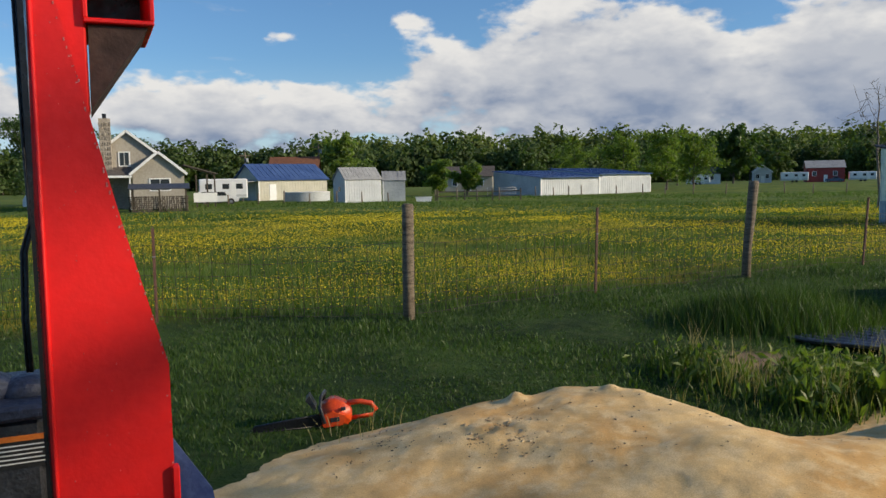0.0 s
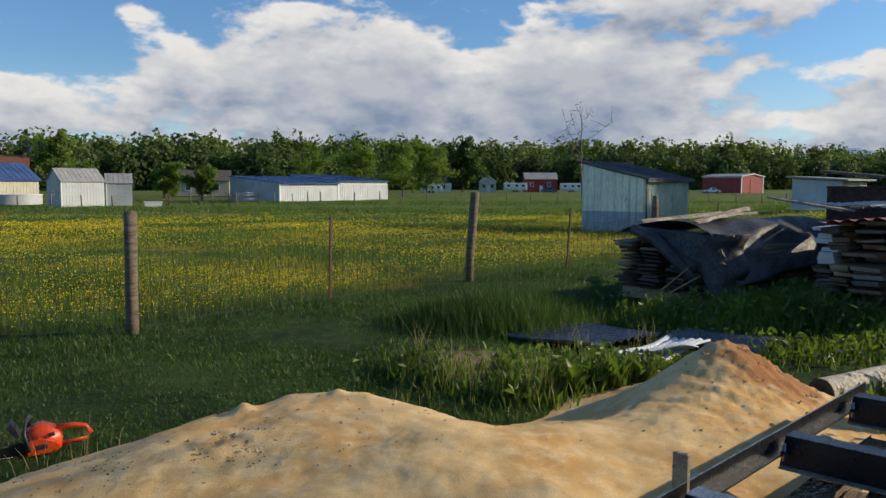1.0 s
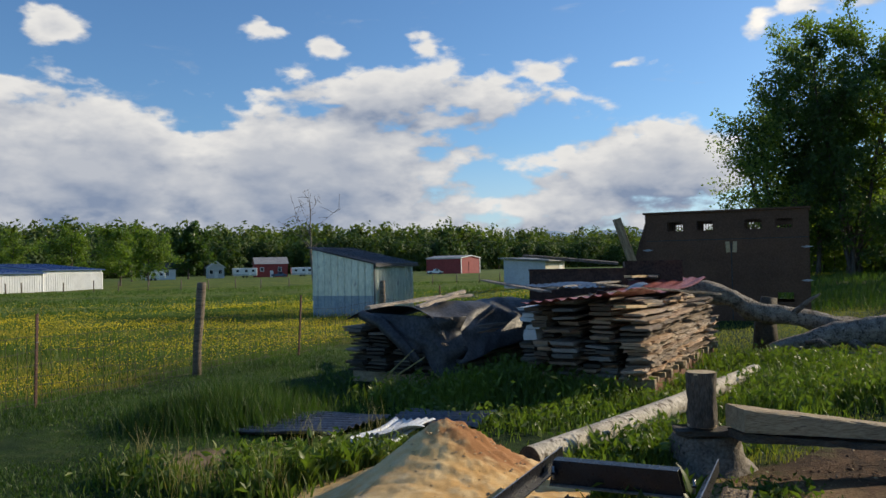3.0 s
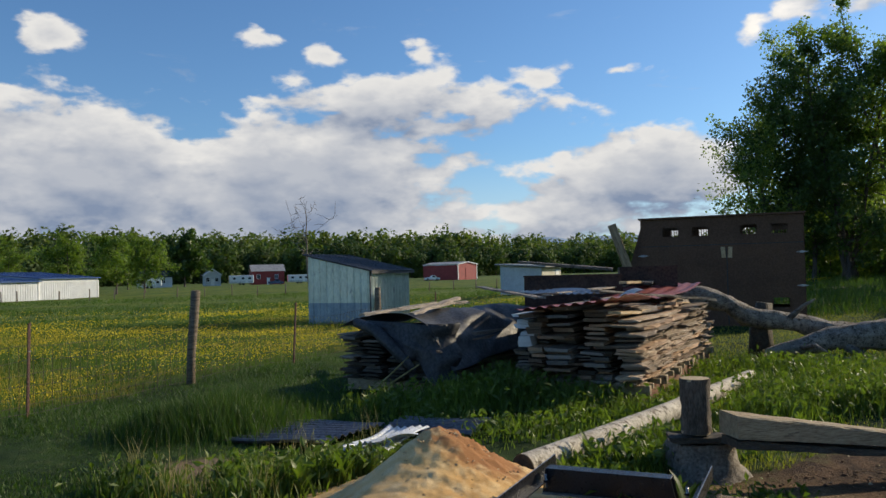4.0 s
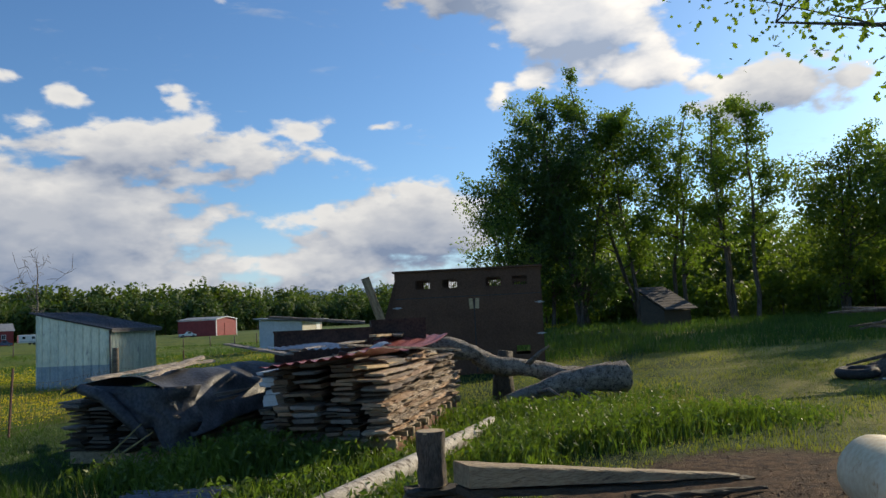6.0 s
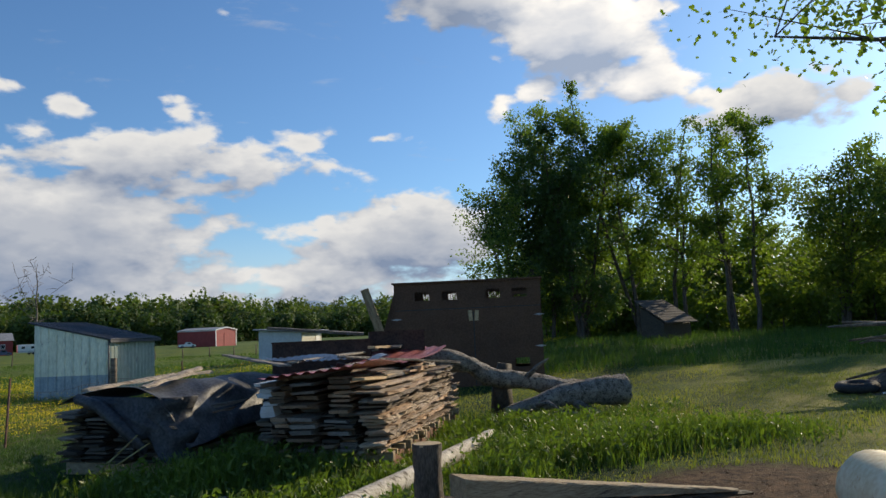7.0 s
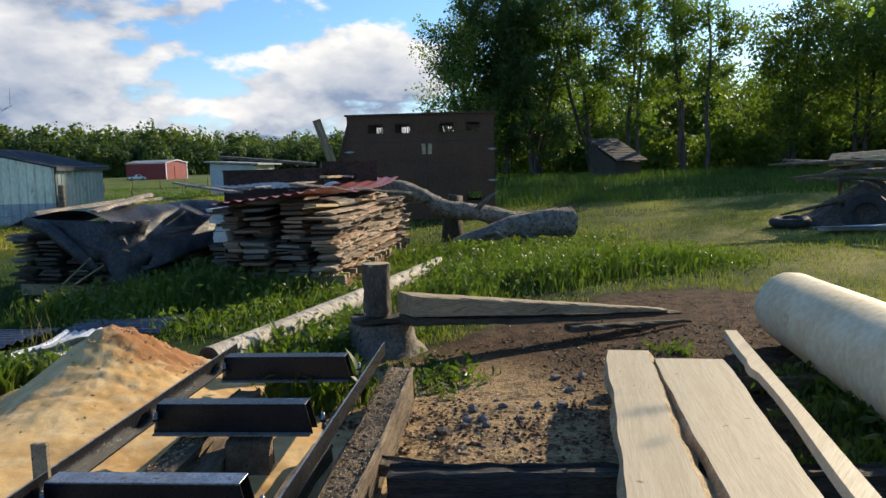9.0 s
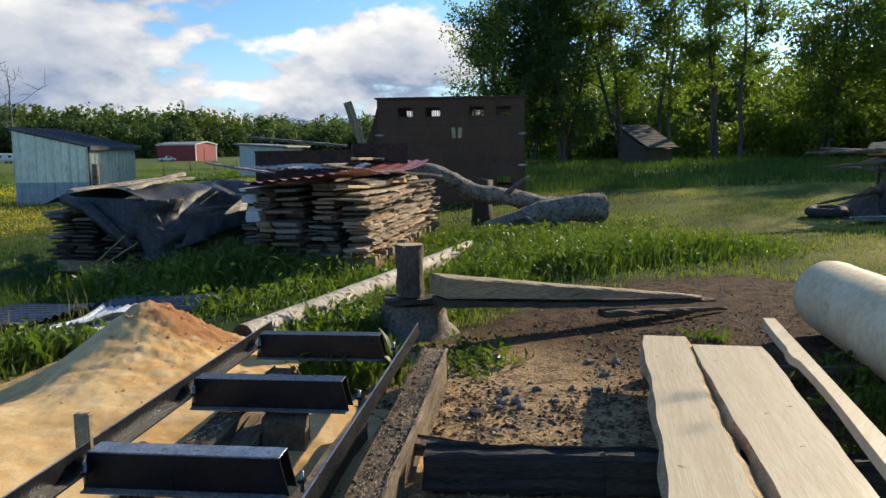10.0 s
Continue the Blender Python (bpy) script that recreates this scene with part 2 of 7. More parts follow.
M = {
    # dark green that also carries the shade lying over the lawn
    "grass": material("grass", (0.016, 0.044, 0.007), (0.066, 0.120, 0.020), 0.6, 0.9, leaf=0.38, world_space=True),
    "field_grass": material("field_grass", (0.022, 0.056, 0.008), (0.100, 0.165, 0.022), 0.6, 0.25, leaf=0.4, world_space=True),
    # much paler and yellower than the lawn: sunlight on the yard is in the colour
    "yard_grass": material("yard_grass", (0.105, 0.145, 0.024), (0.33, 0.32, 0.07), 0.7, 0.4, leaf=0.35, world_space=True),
    "weed": material("weed", (0.028, 0.060, 0.011), (0.150, 0.210, 0.034), 0.55, 1.2, leaf=0.42, world_space=True),
    "straw": material("straw", (0.25, 0.20, 0.09), (0.42, 0.36, 0.18), 0.8, 2.0, leaf=0.3, world_space=True),
    "flower": material("flower", (0.75, 0.52, 0.01), (0.88, 0.68, 0.03), 0.5, 3.0, leaf=0.3, world_space=True),
    "leaf_dark": material("leaf_dark", (0.032, 0.062, 0.018), (0.088, 0.145, 0.034), 0.5, 0.35, leaf=0.42, world_space=True),
    "leaf_mid": material("leaf_mid", (0.050, 0.092, 0.020), (0.180, 0.250, 0.045), 0.5, 0.3, leaf=0.55, world_space=True),
    "leaf_light": material("leaf_light", (0.065, 0.110, 0.028), (0.200, 0.270, 0.065), 0.5, 0.3, leaf=0.55, world_space=True),
    # leaf green darkened to paint cloud shadow over the far belt
    "leaf_far_shaded": material("leaf_far_shaded", (0.026, 0.050, 0.015), (0.080, 0.122, 0.026), 0.8, 0.05, leaf=0.3, world_space=True),
    "bark": material("bark", (0.040, 0.031, 0.023), (0.150, 0.122, 0.095), 0.9, 14.0, (1, 1, 0.16), 1.0),
    "bark_grey": material("bark_grey", (0.085, 0.07, 0.055), (0.25, 0.215, 0.175), 0.9, 5.0, (1, 1, 1), 0.7, spots=(0.05, 0.04, 0.03)),
    "dirt": material("dirt", (0.05, 0.028, 0.016), (0.18, 0.10, 0.055), 0.95, 6.0, bump=0.5, world_space=True),
    "birch": material("birch", (0.30, 0.26, 0.20), (0.66, 0.60, 0.50), 0.8, 5.0, (1, 1, 1), 0.8, spots=(0.13, 0.10, 0.07), spot_at=(0.54, 0.64)),
    "cut_wood": material("cut_wood", (0.36, 0.25, 0.13), (0.58, 0.44, 0.26), 0.8, 5.0, (1, 1, 1), 0.3),
    "fresh_wood": material("fresh_wood", (0.52, 0.41, 0.25), (0.66, 0.55, 0.37), 0.6, 1.6, (0.5, 9, 9), 0.10, spots=(0.48, 0.36, 0.21), spot_at=(0.64, 0.76)),
    "fresh_bark_edge": material("fresh_bark_edge", (0.30, 0.19, 0.09), (0.62, 0.47, 0.28), 0.85, 9.0, (1, 1, 1), 0.8),
    "peeled": material("peeled", (0.66, 0.52, 0.30), (0.80, 0.70, 0.48), 0.6, 2.2, (1, 1, 1), 0.3, spots=(0.52, 0.30, 0.12), spot_at=(0.60, 0.70)),
    "old_wood": material("old_wood", (0.075, 0.055, 0.038), (0.24, 0.19, 0.135), 0.85, 5.0, (1, 1, 6), 0.6, spots=(0.05, 0.04, 0.03)),
    "beam_wood": material("beam_wood", (0.20, 0.14, 0.08), (0.44, 0.34, 0.21), 0.8, 3.0, (0.6, 5, 5), 0.5, spots=(0.09, 0.06, 0.04)),
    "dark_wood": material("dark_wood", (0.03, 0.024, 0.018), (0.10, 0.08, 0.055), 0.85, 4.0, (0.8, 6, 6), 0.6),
    "board": material("board", (0.20, 0.105, 0.058), (0.58, 0.40, 0.25), 0.85, 3.0, (3, 4, 1.5), 0.6, per_piece=0.7, spots=(0.06, 0.04, 0.03), spot_at=(0.56, 0.68)),
    "grey_board": material("grey_board", (0.11, 0.095, 0.08), (0.36, 0.31, 0.26), 0.85, 3.0, (3, 4, 3), 0.6, per_piece=0.6, spots=(0.05, 0.042, 0.035), spot_at=(0.58, 0.68)),
    # leaf green lightened to paint sunlight on the treetops behind
    "leaf_ridge_lit": material("leaf_ridge_lit", (0.045, 0.075, 0.020), (0.150, 0.195, 0.042), 0.8, 0.05, leaf=0.35, world_space=True),
    "leaf_wood": material("leaf_wood", (0.045, 0.080, 0.018), (0.170, 0.225, 0.042), 0.55, 0.3, leaf=0.55, world_space=True),
    # paler copy of board: sunlight on the stack's long side is in the colour
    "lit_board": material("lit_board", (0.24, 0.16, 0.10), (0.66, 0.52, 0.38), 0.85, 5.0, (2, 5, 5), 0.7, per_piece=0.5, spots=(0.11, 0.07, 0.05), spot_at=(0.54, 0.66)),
    "white_board": material("white_board", (0.50, 0.51, 0.52), (0.68, 0.68, 0.67), 0.8, 3.0, (1, 4, 4), 0.3, per_piece=0.15),
    "pale_bark": material("pale_bark", (0.16, 0.12, 0.085), (0.52, 0.44, 0.34), 0.9, 9.0, (1, 1, 1), 1.0, spots=(0.09, 0.065, 0.045), spot_at=(0.55, 0.66)),
    "mill_timber": material("mill_timber", (0.085, 0.058, 0.036), (0.25, 0.18, 0.11), 0.85, 3.0, (0.6, 6, 6), 0.7, spots=(0.040, 0.028, 0.020)),
    # near-black base paints the shade on the bearer's front; pale spots are weathering
    "shaded_bearer": material("shaded_bearer", (0.018, 0.016, 0.015), (0.085, 0.072, 0.058), 0.8, 3.0, (0.5, 9, 9), 0.8, spots=(0.16, 0.13, 0.10), spot_at=(0.62, 0.74)),
    "dead_bark": material("dead_bark", (0.075, 0.062, 0.050), (0.34, 0.30, 0.25), 0.9, 7.0, (1, 1, 1), 1.0, spots=(0.035, 0.028, 0.022), spot_at=(0.54, 0.64)),
    "sawdust": None,
    "red_paint": material("red_paint", (0.80, 0.004, 0.004), (0.88, 0.010, 0.008), 0.55, 3.0, bump=0.08, fine=14, spots=(0.70, 0.14, 0.09), spot_at=(0.72, 0.78)),
    "red_chip": material("red_chip", (0.45, 0.05, 0.05), (0.7, 0.3, 0.26), 0.6, 30.0, bump=0.4),
    "black_steel": material("black_steel", (0.008, 0.008, 0.010), (0.026, 0.026, 0.030), 0.36, 5.0, bump=0.15, metal=0.3, spots=(0.07, 0.055, 0.04), spot_at=(0.66, 0.78)),
    "worn_steel": material("worn_steel", (0.16, 0.17, 0.19), (0.42, 0.43, 0.45), 0.38, 9.0, bump=0.2, metal=0.7, spots=(0.10, 0.07, 0.05)),
    "rust": material("rust", (0.10, 0.035, 0.02), (0.26, 0.11, 0.05), 0.85, 4.0, bump=0.4, spots=(0.05, 0.02, 0.015)),
    "dark_rust": material("dark_rust", (0.030, 0.014, 0.011), (0.085, 0.038, 0.026), 0.75, 3.0, bump=0.3),
    "galvanised": material("galvanised", (0.40, 0.47, 0.43), (0.62, 0.68, 0.62), 0.42, 2.0, (1, 1, 0.3), 0.1, metal=0.55, spots=(0.26, 0.29, 0.30)),
    "galv_blue": material("galv_blue", (0.17, 0.24, 0.31), (0.30, 0.38, 0.45), 0.45, 4.0, (1, 1, 0.3), 0.1, metal=0.5),
    "roof_dark": material("roof_dark", (0.030, 0.033, 0.042), (0.065, 0.07, 0.085), 0.6, 2.0, bump=0.15, metal=0.1),
    "roof_blue": material("roof_blue", (0.045, 0.085, 0.22), (0.09, 0.15, 0.32), 0.35, 0.6, bump=0.1, metal=0.2),
    "roof_grey": material("roof_grey", (0.22, 0.22, 0.22), (0.36, 0.36, 0.35), 0.6, 1.0, bump=0.1),
    "shingle": material("shingle", (0.06, 0.05, 0.045), (0.13, 0.11, 0.095), 0.9, 3.0, bump=0.4),
    "red_sheet": material("red_sheet", (0.16, 0.03, 0.03), (0.33, 0.08, 0.075), 0.5, 3.0, bump=0.15, metal=0.2, spots=(0.28, 0.14, 0.12)),
    "grey_sheet": material("grey_sheet", (0.14, 0.15, 0.17), (0.34, 0.36, 0.39), 0.5, 3.0, bump=0.2, metal=0.4),
    "pale_sheet": material("pale_sheet", (0.40, 0.43, 0.47), (0.70, 0.73, 0.76), 0.45, 5.0, bump=0.2, metal=0.3, spots=(0.25, 0.24, 0.24)),
    "purple_sheet": material("purple_sheet", (0.085, 0.082, 0.092), (0.19, 0.185, 0.20), 0.5, 4.0, bump=0.2, metal=0.35, spots=(0.07, 0.05, 0.04)),
    "brown_ply": material("brown_ply", (0.078, 0.036, 0.018), (0.125, 0.062, 0.032), 0.75, 1.2, bump=0.15, fine=20),
    "tarp": material("tarp", (0.014, 0.015, 0.018), (0.050, 0.051, 0.056), 0.62, 3.0, bump=0.5, spots=(0.10, 0.10, 0.10), spot_at=(0.58, 0.72)),
    "white_siding": material("white_siding", (0.46, 0.48, 0.50), (0.60, 0.62, 0.63), 0.6, 0.8, bump=0.05, spots=(0.50, 0.50, 0.49)),
    "cream_siding": material("cream_siding", (0.44, 0.42, 0.33), (0.56, 0.53, 0.43), 0.6, 0.8, bump=0.05),
    "tan_siding": material("tan_siding", (0.30, 0.27, 0.22), (0.40, 0.36, 0.30), 0.7, 0.7, bump=0.1),
    "grey_wall": material("grey_wall", (0.34, 0.36, 0.38), (0.50, 0.52, 0.53), 0.6, 0.8, bump=0.05),
    "barn_red": material("barn_red", (0.22, 0.022, 0.02), (0.34, 0.04, 0.035), 0.6, 0.8, bump=0.05),
    "trim_white": material("trim_white", (0.70, 0.70, 0.69), (0.82, 0.82, 0.80), 0.55, 2.0, bump=0.05),
    "stone": material("stone", (0.20, 0.17, 0.14), (0.42, 0.36, 0.29), 0.9, 3.0, bump=0.6, per_piece=0.4),
    "rock": material("rock", (0.13, 0.115, 0.10), (0.33, 0.29, 0.25), 0.9, 8.0, bump=0.6, per_piece=0.4),
    "concrete": material("concrete", (0.33, 0.32, 0.30), (0.50, 0.48, 0.45), 0.9, 6.0, bump=0.4),
    "rubber": material("rubber", (0.012, 0.012, 0.013), (0.035, 0.034, 0.033), 0.75, 10.0, bump=0.3),
    "wire": material("wire", (0.05, 0.04, 0.035), (0.15, 0.12, 0.10), 0.7, 20.0, bump=0.1, metal=0.5),
    "tpost_red": material("tpost_red", (0.06, 0.028, 0.020), (0.15, 0.065, 0.045), 0.7, 12.0, bump=0.2),
    "saw_orange": material("saw_orange", (0.55, 0.045, 0.008), (0.74, 0.085, 0.014), 0.4, 12.0, bump=0.1, spots=(0.25, 0.07, 0.03), spot_at=(0.66, 0.74)),
    "black_plastic": material("black_plastic", (0.012, 0.013, 0.016), (0.04, 0.043, 0.05), 0.45, 14.0, bump=0.25),
    "blue_black": material("blue_black", (0.018, 0.024, 0.045), (0.05, 0.06, 0.10), 0.5, 12.0, bump=0.4),
    "blue_paint": material("blue_paint", (0.05, 0.08, 0.22), (0.10, 0.15, 0.32), 0.5, 8.0, bump=0.2),
    "label_black": material("label_black", (0.012, 0.012, 0.012), (0.03, 0.03, 0.03), 0.4, 20.0, bump=0.02),
    "label_white": material("label_white", (0.62, 0.62, 0.60), (0.75, 0.75, 0.73), 0.5, 20.0, bump=0.02),
    "label_orange": material("label_orange", (0.65, 0.16, 0.02), (0.78, 0.22, 0.03), 0.5, 20.0, bump=0.02),
    "car_white": material("car_white", (0.66, 0.67, 0.68), (0.78, 0.79, 0.80), 0.3, 1.0, bump=0.0, coat=0.4),
    "car_blue": material("car_blue", (0.05, 0.08, 0.16), (0.08, 0.12, 0.24), 0.3, 1.0, bump=0.0, coat=0.4),
    # pale blue base stands in for the haze of distance
    "mountain": material("mountain", (0.27, 0.37, 0.50), (0.33, 0.43, 0.56), 1.0, 0.004, bump=0.0, world_space=True),
}


def glass_material():
    m = bpy.data.materials.new("window_glass")
    m.use_nodes = True
    m.node_tree.nodes["Principled BSDF"].inputs["Base Color"].default_value = (0.02, 0.025, 0.03, 1)
    m.node_tree.nodes["Principled BSDF"].inputs["Roughness"].default_value = 0.08
    return m


M["glass"] = glass_material()


def sawdust_material():
    m = bpy.data.materials.new("sawdust")
    m.use_nodes = True
    n = Nodes(m.node_tree)
    at = n.add("ShaderNodeNewGeometry").outputs["Position"]
    big, mid, grain, speck = n.noise(at, 1.3, 4.0), n.noise(at, 7.0, 5.0, 0.6), n.noise(at, 130.0, 3.0, 0.7), n.noise(at, 45.0, 2.0, 0.6)
    c = n.mix(n.step(big, 0.38, 0.64), (0.74, 0.52, 0.235), (0.64, 0.37, 0.125))
    c = n.mix(n.step(mid, 0.42, 0.66, 0.0, 0.8), c, (0.80, 0.61, 0.33))
    c = n.mix(n.step(grain, 0.35, 0.72, 0.0, 0.55), c, (0.42, 0.25, 0.10))
    x = n.vec("DISTANCE", at, (3.74, 4.84, 0.36))
    crest = n.math("MULTIPLY", n.step(n.math("MULTIPLY_ADD", mid, 0.5, x), 0.58, 0.84, 1.0, 0.0), 1.0)
    c = n.mix(crest, c, n.mix(grain, (0.22, 0.085, 0.026), (0.44, 0.21, 0.075)))
    c = n.mix(n.step(speck, 0.70, 0.76, 0.0, 0.7), c, (0.20, 0.10, 0.04))
    h = n.math("MULTIPLY_ADD", grain, 0.25, n.math("MULTIPLY", mid, 0.8))
    b = n.add("ShaderNodeBsdfPrincipled", {"Base Color": c, "Roughness": 0.95, "Normal": n.add("ShaderNodeBump", {"Strength": 0.7, "Distance": 0.014, "Height": h}).outputs[0]})
    n.add("ShaderNodeOutputMaterial", {0: b.outputs[0]})
    return m


M["sawdust"] = sawdust_material()


def ground_material():
    """Turf, with bare dirt and spilt sawdust round the mill and a flowering meadow past the fence."""
    m = bpy.data.materials.new("ground")
    m.use_nodes = True
    n = Nodes(m.node_tree)
    at = n.add("ShaderNodeNewGeometry").outputs["Position"]
    xyz = n.add("ShaderNodeSeparateXYZ", {0: at}).outputs
    n_far, n_mid, n_near, grain = n.noise(at, 0.045, 5.0, 0.6), n.noise(at, 0.5, 5.0, 0.6), n.noise(at, 5.0, 6.0, 0.65), n.noise(at, 40.0, 4.0, 0.7)
    turf = n.mix(n.step(n_mid, 0.36, 0.64), (0.013, 0.032, 0.007), (0.048, 0.085, 0.016))
    turf = n.mix(n.step(n_near, 0.48, 0.75, 0.0, 0.7), turf, (0.075, 0.090, 0.028))
    meadow = n.mix(n.step(n_mid, 0.36, 0.64), (0.042, 0.080, 0.013), (0.115, 0.160, 0.026))
    yellow = n.math("MULTIPLY", n.step(n.noise(at, 0.11, 6.0, 0.62), 0.40, 0.62), n.step(grain, 0.36, 0.60, 0.25, 0.85))
    band = n.step(n.math("MULTIPLY_ADD", n_mid, 12.0, xyz[1]), 34.0, 46.0, 1.0, 0.12)
    meadow = n.mix(n.math("MULTIPLY", yellow, band), meadow, (0.62, 0.45, 0.012))
    strip = n.step(n.math("SUBTRACT", n.math("MULTIPLY_ADD", xyz[0], -0.55, xyz[1]), n.math("MULTIPLY_ADD", n_mid, 3.0, 9.3)), 0.0, 2.5)
    c = n.mix(strip, turf, meadow)
    # the yard side is tinted pale yellow to paint sunlight onto the turf
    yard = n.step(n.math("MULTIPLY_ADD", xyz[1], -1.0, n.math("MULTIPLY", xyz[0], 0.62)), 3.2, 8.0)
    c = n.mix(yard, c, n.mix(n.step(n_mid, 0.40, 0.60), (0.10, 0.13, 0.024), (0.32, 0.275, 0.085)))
    far = n.step(n.vec("LENGTH", at, (0, 0, 0)), 130.0, 300.0)
    c = n.mix(far, c, n.mix(n.step(n_far, 0.4, 0.6), (0.06, 0.10, 0.02), (0.12, 0.16, 0.04)))

    def patch(x, y, ax, ay, turn, lo, hi):
        ca, sa = math.cos(turn), math.sin(turn)
        dx, dy = n.math("SUBTRACT", xyz[0], x), n.math("SUBTRACT", xyz[1], y)
        u = n.math("DIVIDE", n.math("ADD", n.math("MULTIPLY", dx, ca), n.math("MULTIPLY", dy, sa)), ax)
        v = n.math("DIVIDE", n.math("SUBTRACT", n.math("MULTIPLY", dy, ca), n.math("MULTIPLY", dx, sa)), ay)
        r = n.math("SQRT", n.math("ADD", n.math("MULTIPLY", u, u), n.math("MULTIPLY", v, v)))
        r = n.math("ADD", r, n.math("MULTIPLY_ADD", n_near, 0.7, -0.35))
        return n.step(r, lo, hi, 1.0, 0.0)

    soil = n.mix(n.step(n_near, 0.35, 0.65), (0.028, 0.016, 0.010), (0.105, 0.060, 0.034))
    soil = n.mix(n.step(grain, 0.54, 0.74, 0.0, 0.8), soil, (0.25, 0.15, 0.08))
    c = n.mix(patch(6.6, 2.0, 4.0, 1.9, 0.12, 0.85, 1.15), c, soil)
    c = n.mix(patch(2.0, 6.9, 0.75, 0.5, 0.4, 0.75, 1.15), c, n.mix(n_near, (0.14, 0.095, 0.06), (0.28, 0.20, 0.13)))
    chips = n.mix(n.step(grain, 0.35, 0.65), (0.33, 0.20, 0.095), (0.58, 0.42, 0.23))
    c = n.mix(n.math("MULTIPLY", patch(3.0, 2.1, 3.0, 2.0, 0.56, 0.75, 1.2), n.step(n_near, 0.34, 0.58, 0.35, 1.0)), c, chips)
    relief = n.add("ShaderNodeBump", {"Strength": 0.8, "Distance": 0.05, "Height": n.math("MULTIPLY_ADD", grain, 0.35, n_near)}).outputs[0]
    b = n.add("ShaderNodeBsdfPrincipled", {"Base Color": c, "Roughness": 0.95, "Normal": relief})
    b.inputs["Specular IOR Level"].default_value = 0.15
    n.add("ShaderNodeOutputMaterial", {0: b.outputs[0]})
    return m


M["ground"] = ground_material()


# ---- building helpers ----
def smooth01(v, lo, hi):
    k = np.clip((np.asarray(v, float) - lo) / (hi - lo), 0, 1)
    return k * k * (3 - 2 * k)


def ground_z(x, y):
    """The lie of the land: level by the mill, a shallow dip to the far meadow, a slight rise to the wood."""
    x, y = np.asarray(x, float), np.asarray(y, float)
    z = -0.5 * smooth01(y, 28, 60) + 0.8 * smooth01(x - 0.45 * y, 8, 34) * (1 - smooth01(y, 45, 90))
    r = np.hypot(x, y)
    return z + 0.05 * np.sin(x * 0.9 + 0.4) * np.sin(y * 0.7 + 1.0) * smooth01(r, 6, 14) * (1 - smooth01(r, 200, 400))


def gz(x, y):
    return float(ground_z(x, y))


def fast_mesh(name, verts, faces, smooth=False):
    verts, faces = np.asarray(verts, np.float32), np.asarray(faces, np.int32)
    me = bpy.data.meshes.new(name)
    me.vertices.add(len(verts))
    me.vertices.foreach_set("co", verts.ravel())
    me.loops.add(faces.size)
    me.loops.foreach_set("vertex_index", faces.ravel())
    me.polygons.add(len(faces))
    me.polygons.foreach_set("loop_start", np.arange(0, faces.size, faces.shape[1], dtype=np.int32))
    me.polygons.foreach_set("use_smooth", np.full(len(faces), smooth))
    me.update(calc_edges=True)
    me.validate()
    return me


def thing(name, label, category, m=None, group="", kind=""):
    ob = new(name)
    ob.empty_display_size = 0.2
    ob.matrix_world = m or Matrix()
    return tagged(ob, label, category, group, kind)


def part(name, bm, mat, parent=None, label="", smooth=False):
    """Links a bmesh, or a mesh, as one object under a thing or part."""
    if isinstance(bm, bmesh.types.BMesh):
        me = bpy.data.meshes.new(name)
        bmesh.ops.recalc_face_normals(bm, faces=bm.faces[:])
        bm.to_mesh(me)
        bm.free()
        if smooth:
            me.polygons.foreach_set("use_smooth", np.full(len(me.polygons), True))
    else:
        me = bm
    if not me.materials:
        me.materials.append(M[mat])
    ob = new(name, me)
    ob.parent = parent
    if label:
        ob["label"] = label
    return ob


def add_box(bm, centre, size, turn=None, bevel=0.0):
    m = Matrix.Translation(centre) @ (turn.to_4x4() if turn else Matrix()) @ Matrix.Diagonal((*size, 1))
    made = bmesh.ops.create_cube(bm, size=1.0, matrix=m)["verts"]
    if bevel:
        edges = list({e for v in made for e in v.link_edges})
        bmesh.ops.bevel(bm, geom=edges, offset=bevel, segments=1, affect="EDGES")
    return bm


def box(centre, size, turn=None, bevel=0.0):
    return add_box(bmesh.new(), centre, size, turn, bevel)


def prism(points, axis, depth):
    """A flat outline given as (a, b) pairs, pushed along the third axis ('x', 'y' or 'z') from depth[0] to depth[1]."""
    bm = bmesh.new()
    put = {"x": lambda a, b, d: (d, a, b), "y": lambda a, b, d: (a, d, b), "z": lambda a, b, d: (a, b, d)}[axis]
    rings = [[bm.verts.new(put(a, b, d)) for a, b in points] for d in depth]
    bm.faces.new(rings[0])
    bm.faces.new(rings[1][::-1])
    for i in range(len(points)):
        j = (i + 1) % len(points)
        bm.faces.new((rings[0][i], rings[0][j], rings[1][j], rings[1][i]))
    return bm


def tube_arrays(pts, radii, sides=8, wobble=0.0, rng=None):
    """Vertices and quads of a tapered tube along points."""
    pts = [Vector(p) for p in pts]
    verts, faces = [], []
    for i, p in enumerate(pts):
        d = (pts[min(i + 1, len(pts) - 1)] - pts[max(i - 1, 0)]).normalized()
        a = d.cross(Vector((0.31, 0.17, 0.93)) if abs(d.z) < 0.9 else Vector((1, 0.1, 0))).normalized()
        b = d.cross(a)
        for k in range(sides):
            t = 2 * math.pi * k / sides
            r = radii[i] * (1 + (rng.uniform(-wobble, wobble) if wobble else 0))
            verts.append(tuple(p + (a * math.cos(t) + b * math.sin(t)) * r))
    for i in range(len(pts) - 1):
        for k in range(sides):
            l = (k + 1) % sides
            faces.append((i * sides + k, i * sides + l, (i + 1) * sides + l, (i + 1) * sides + k))
    return verts, faces


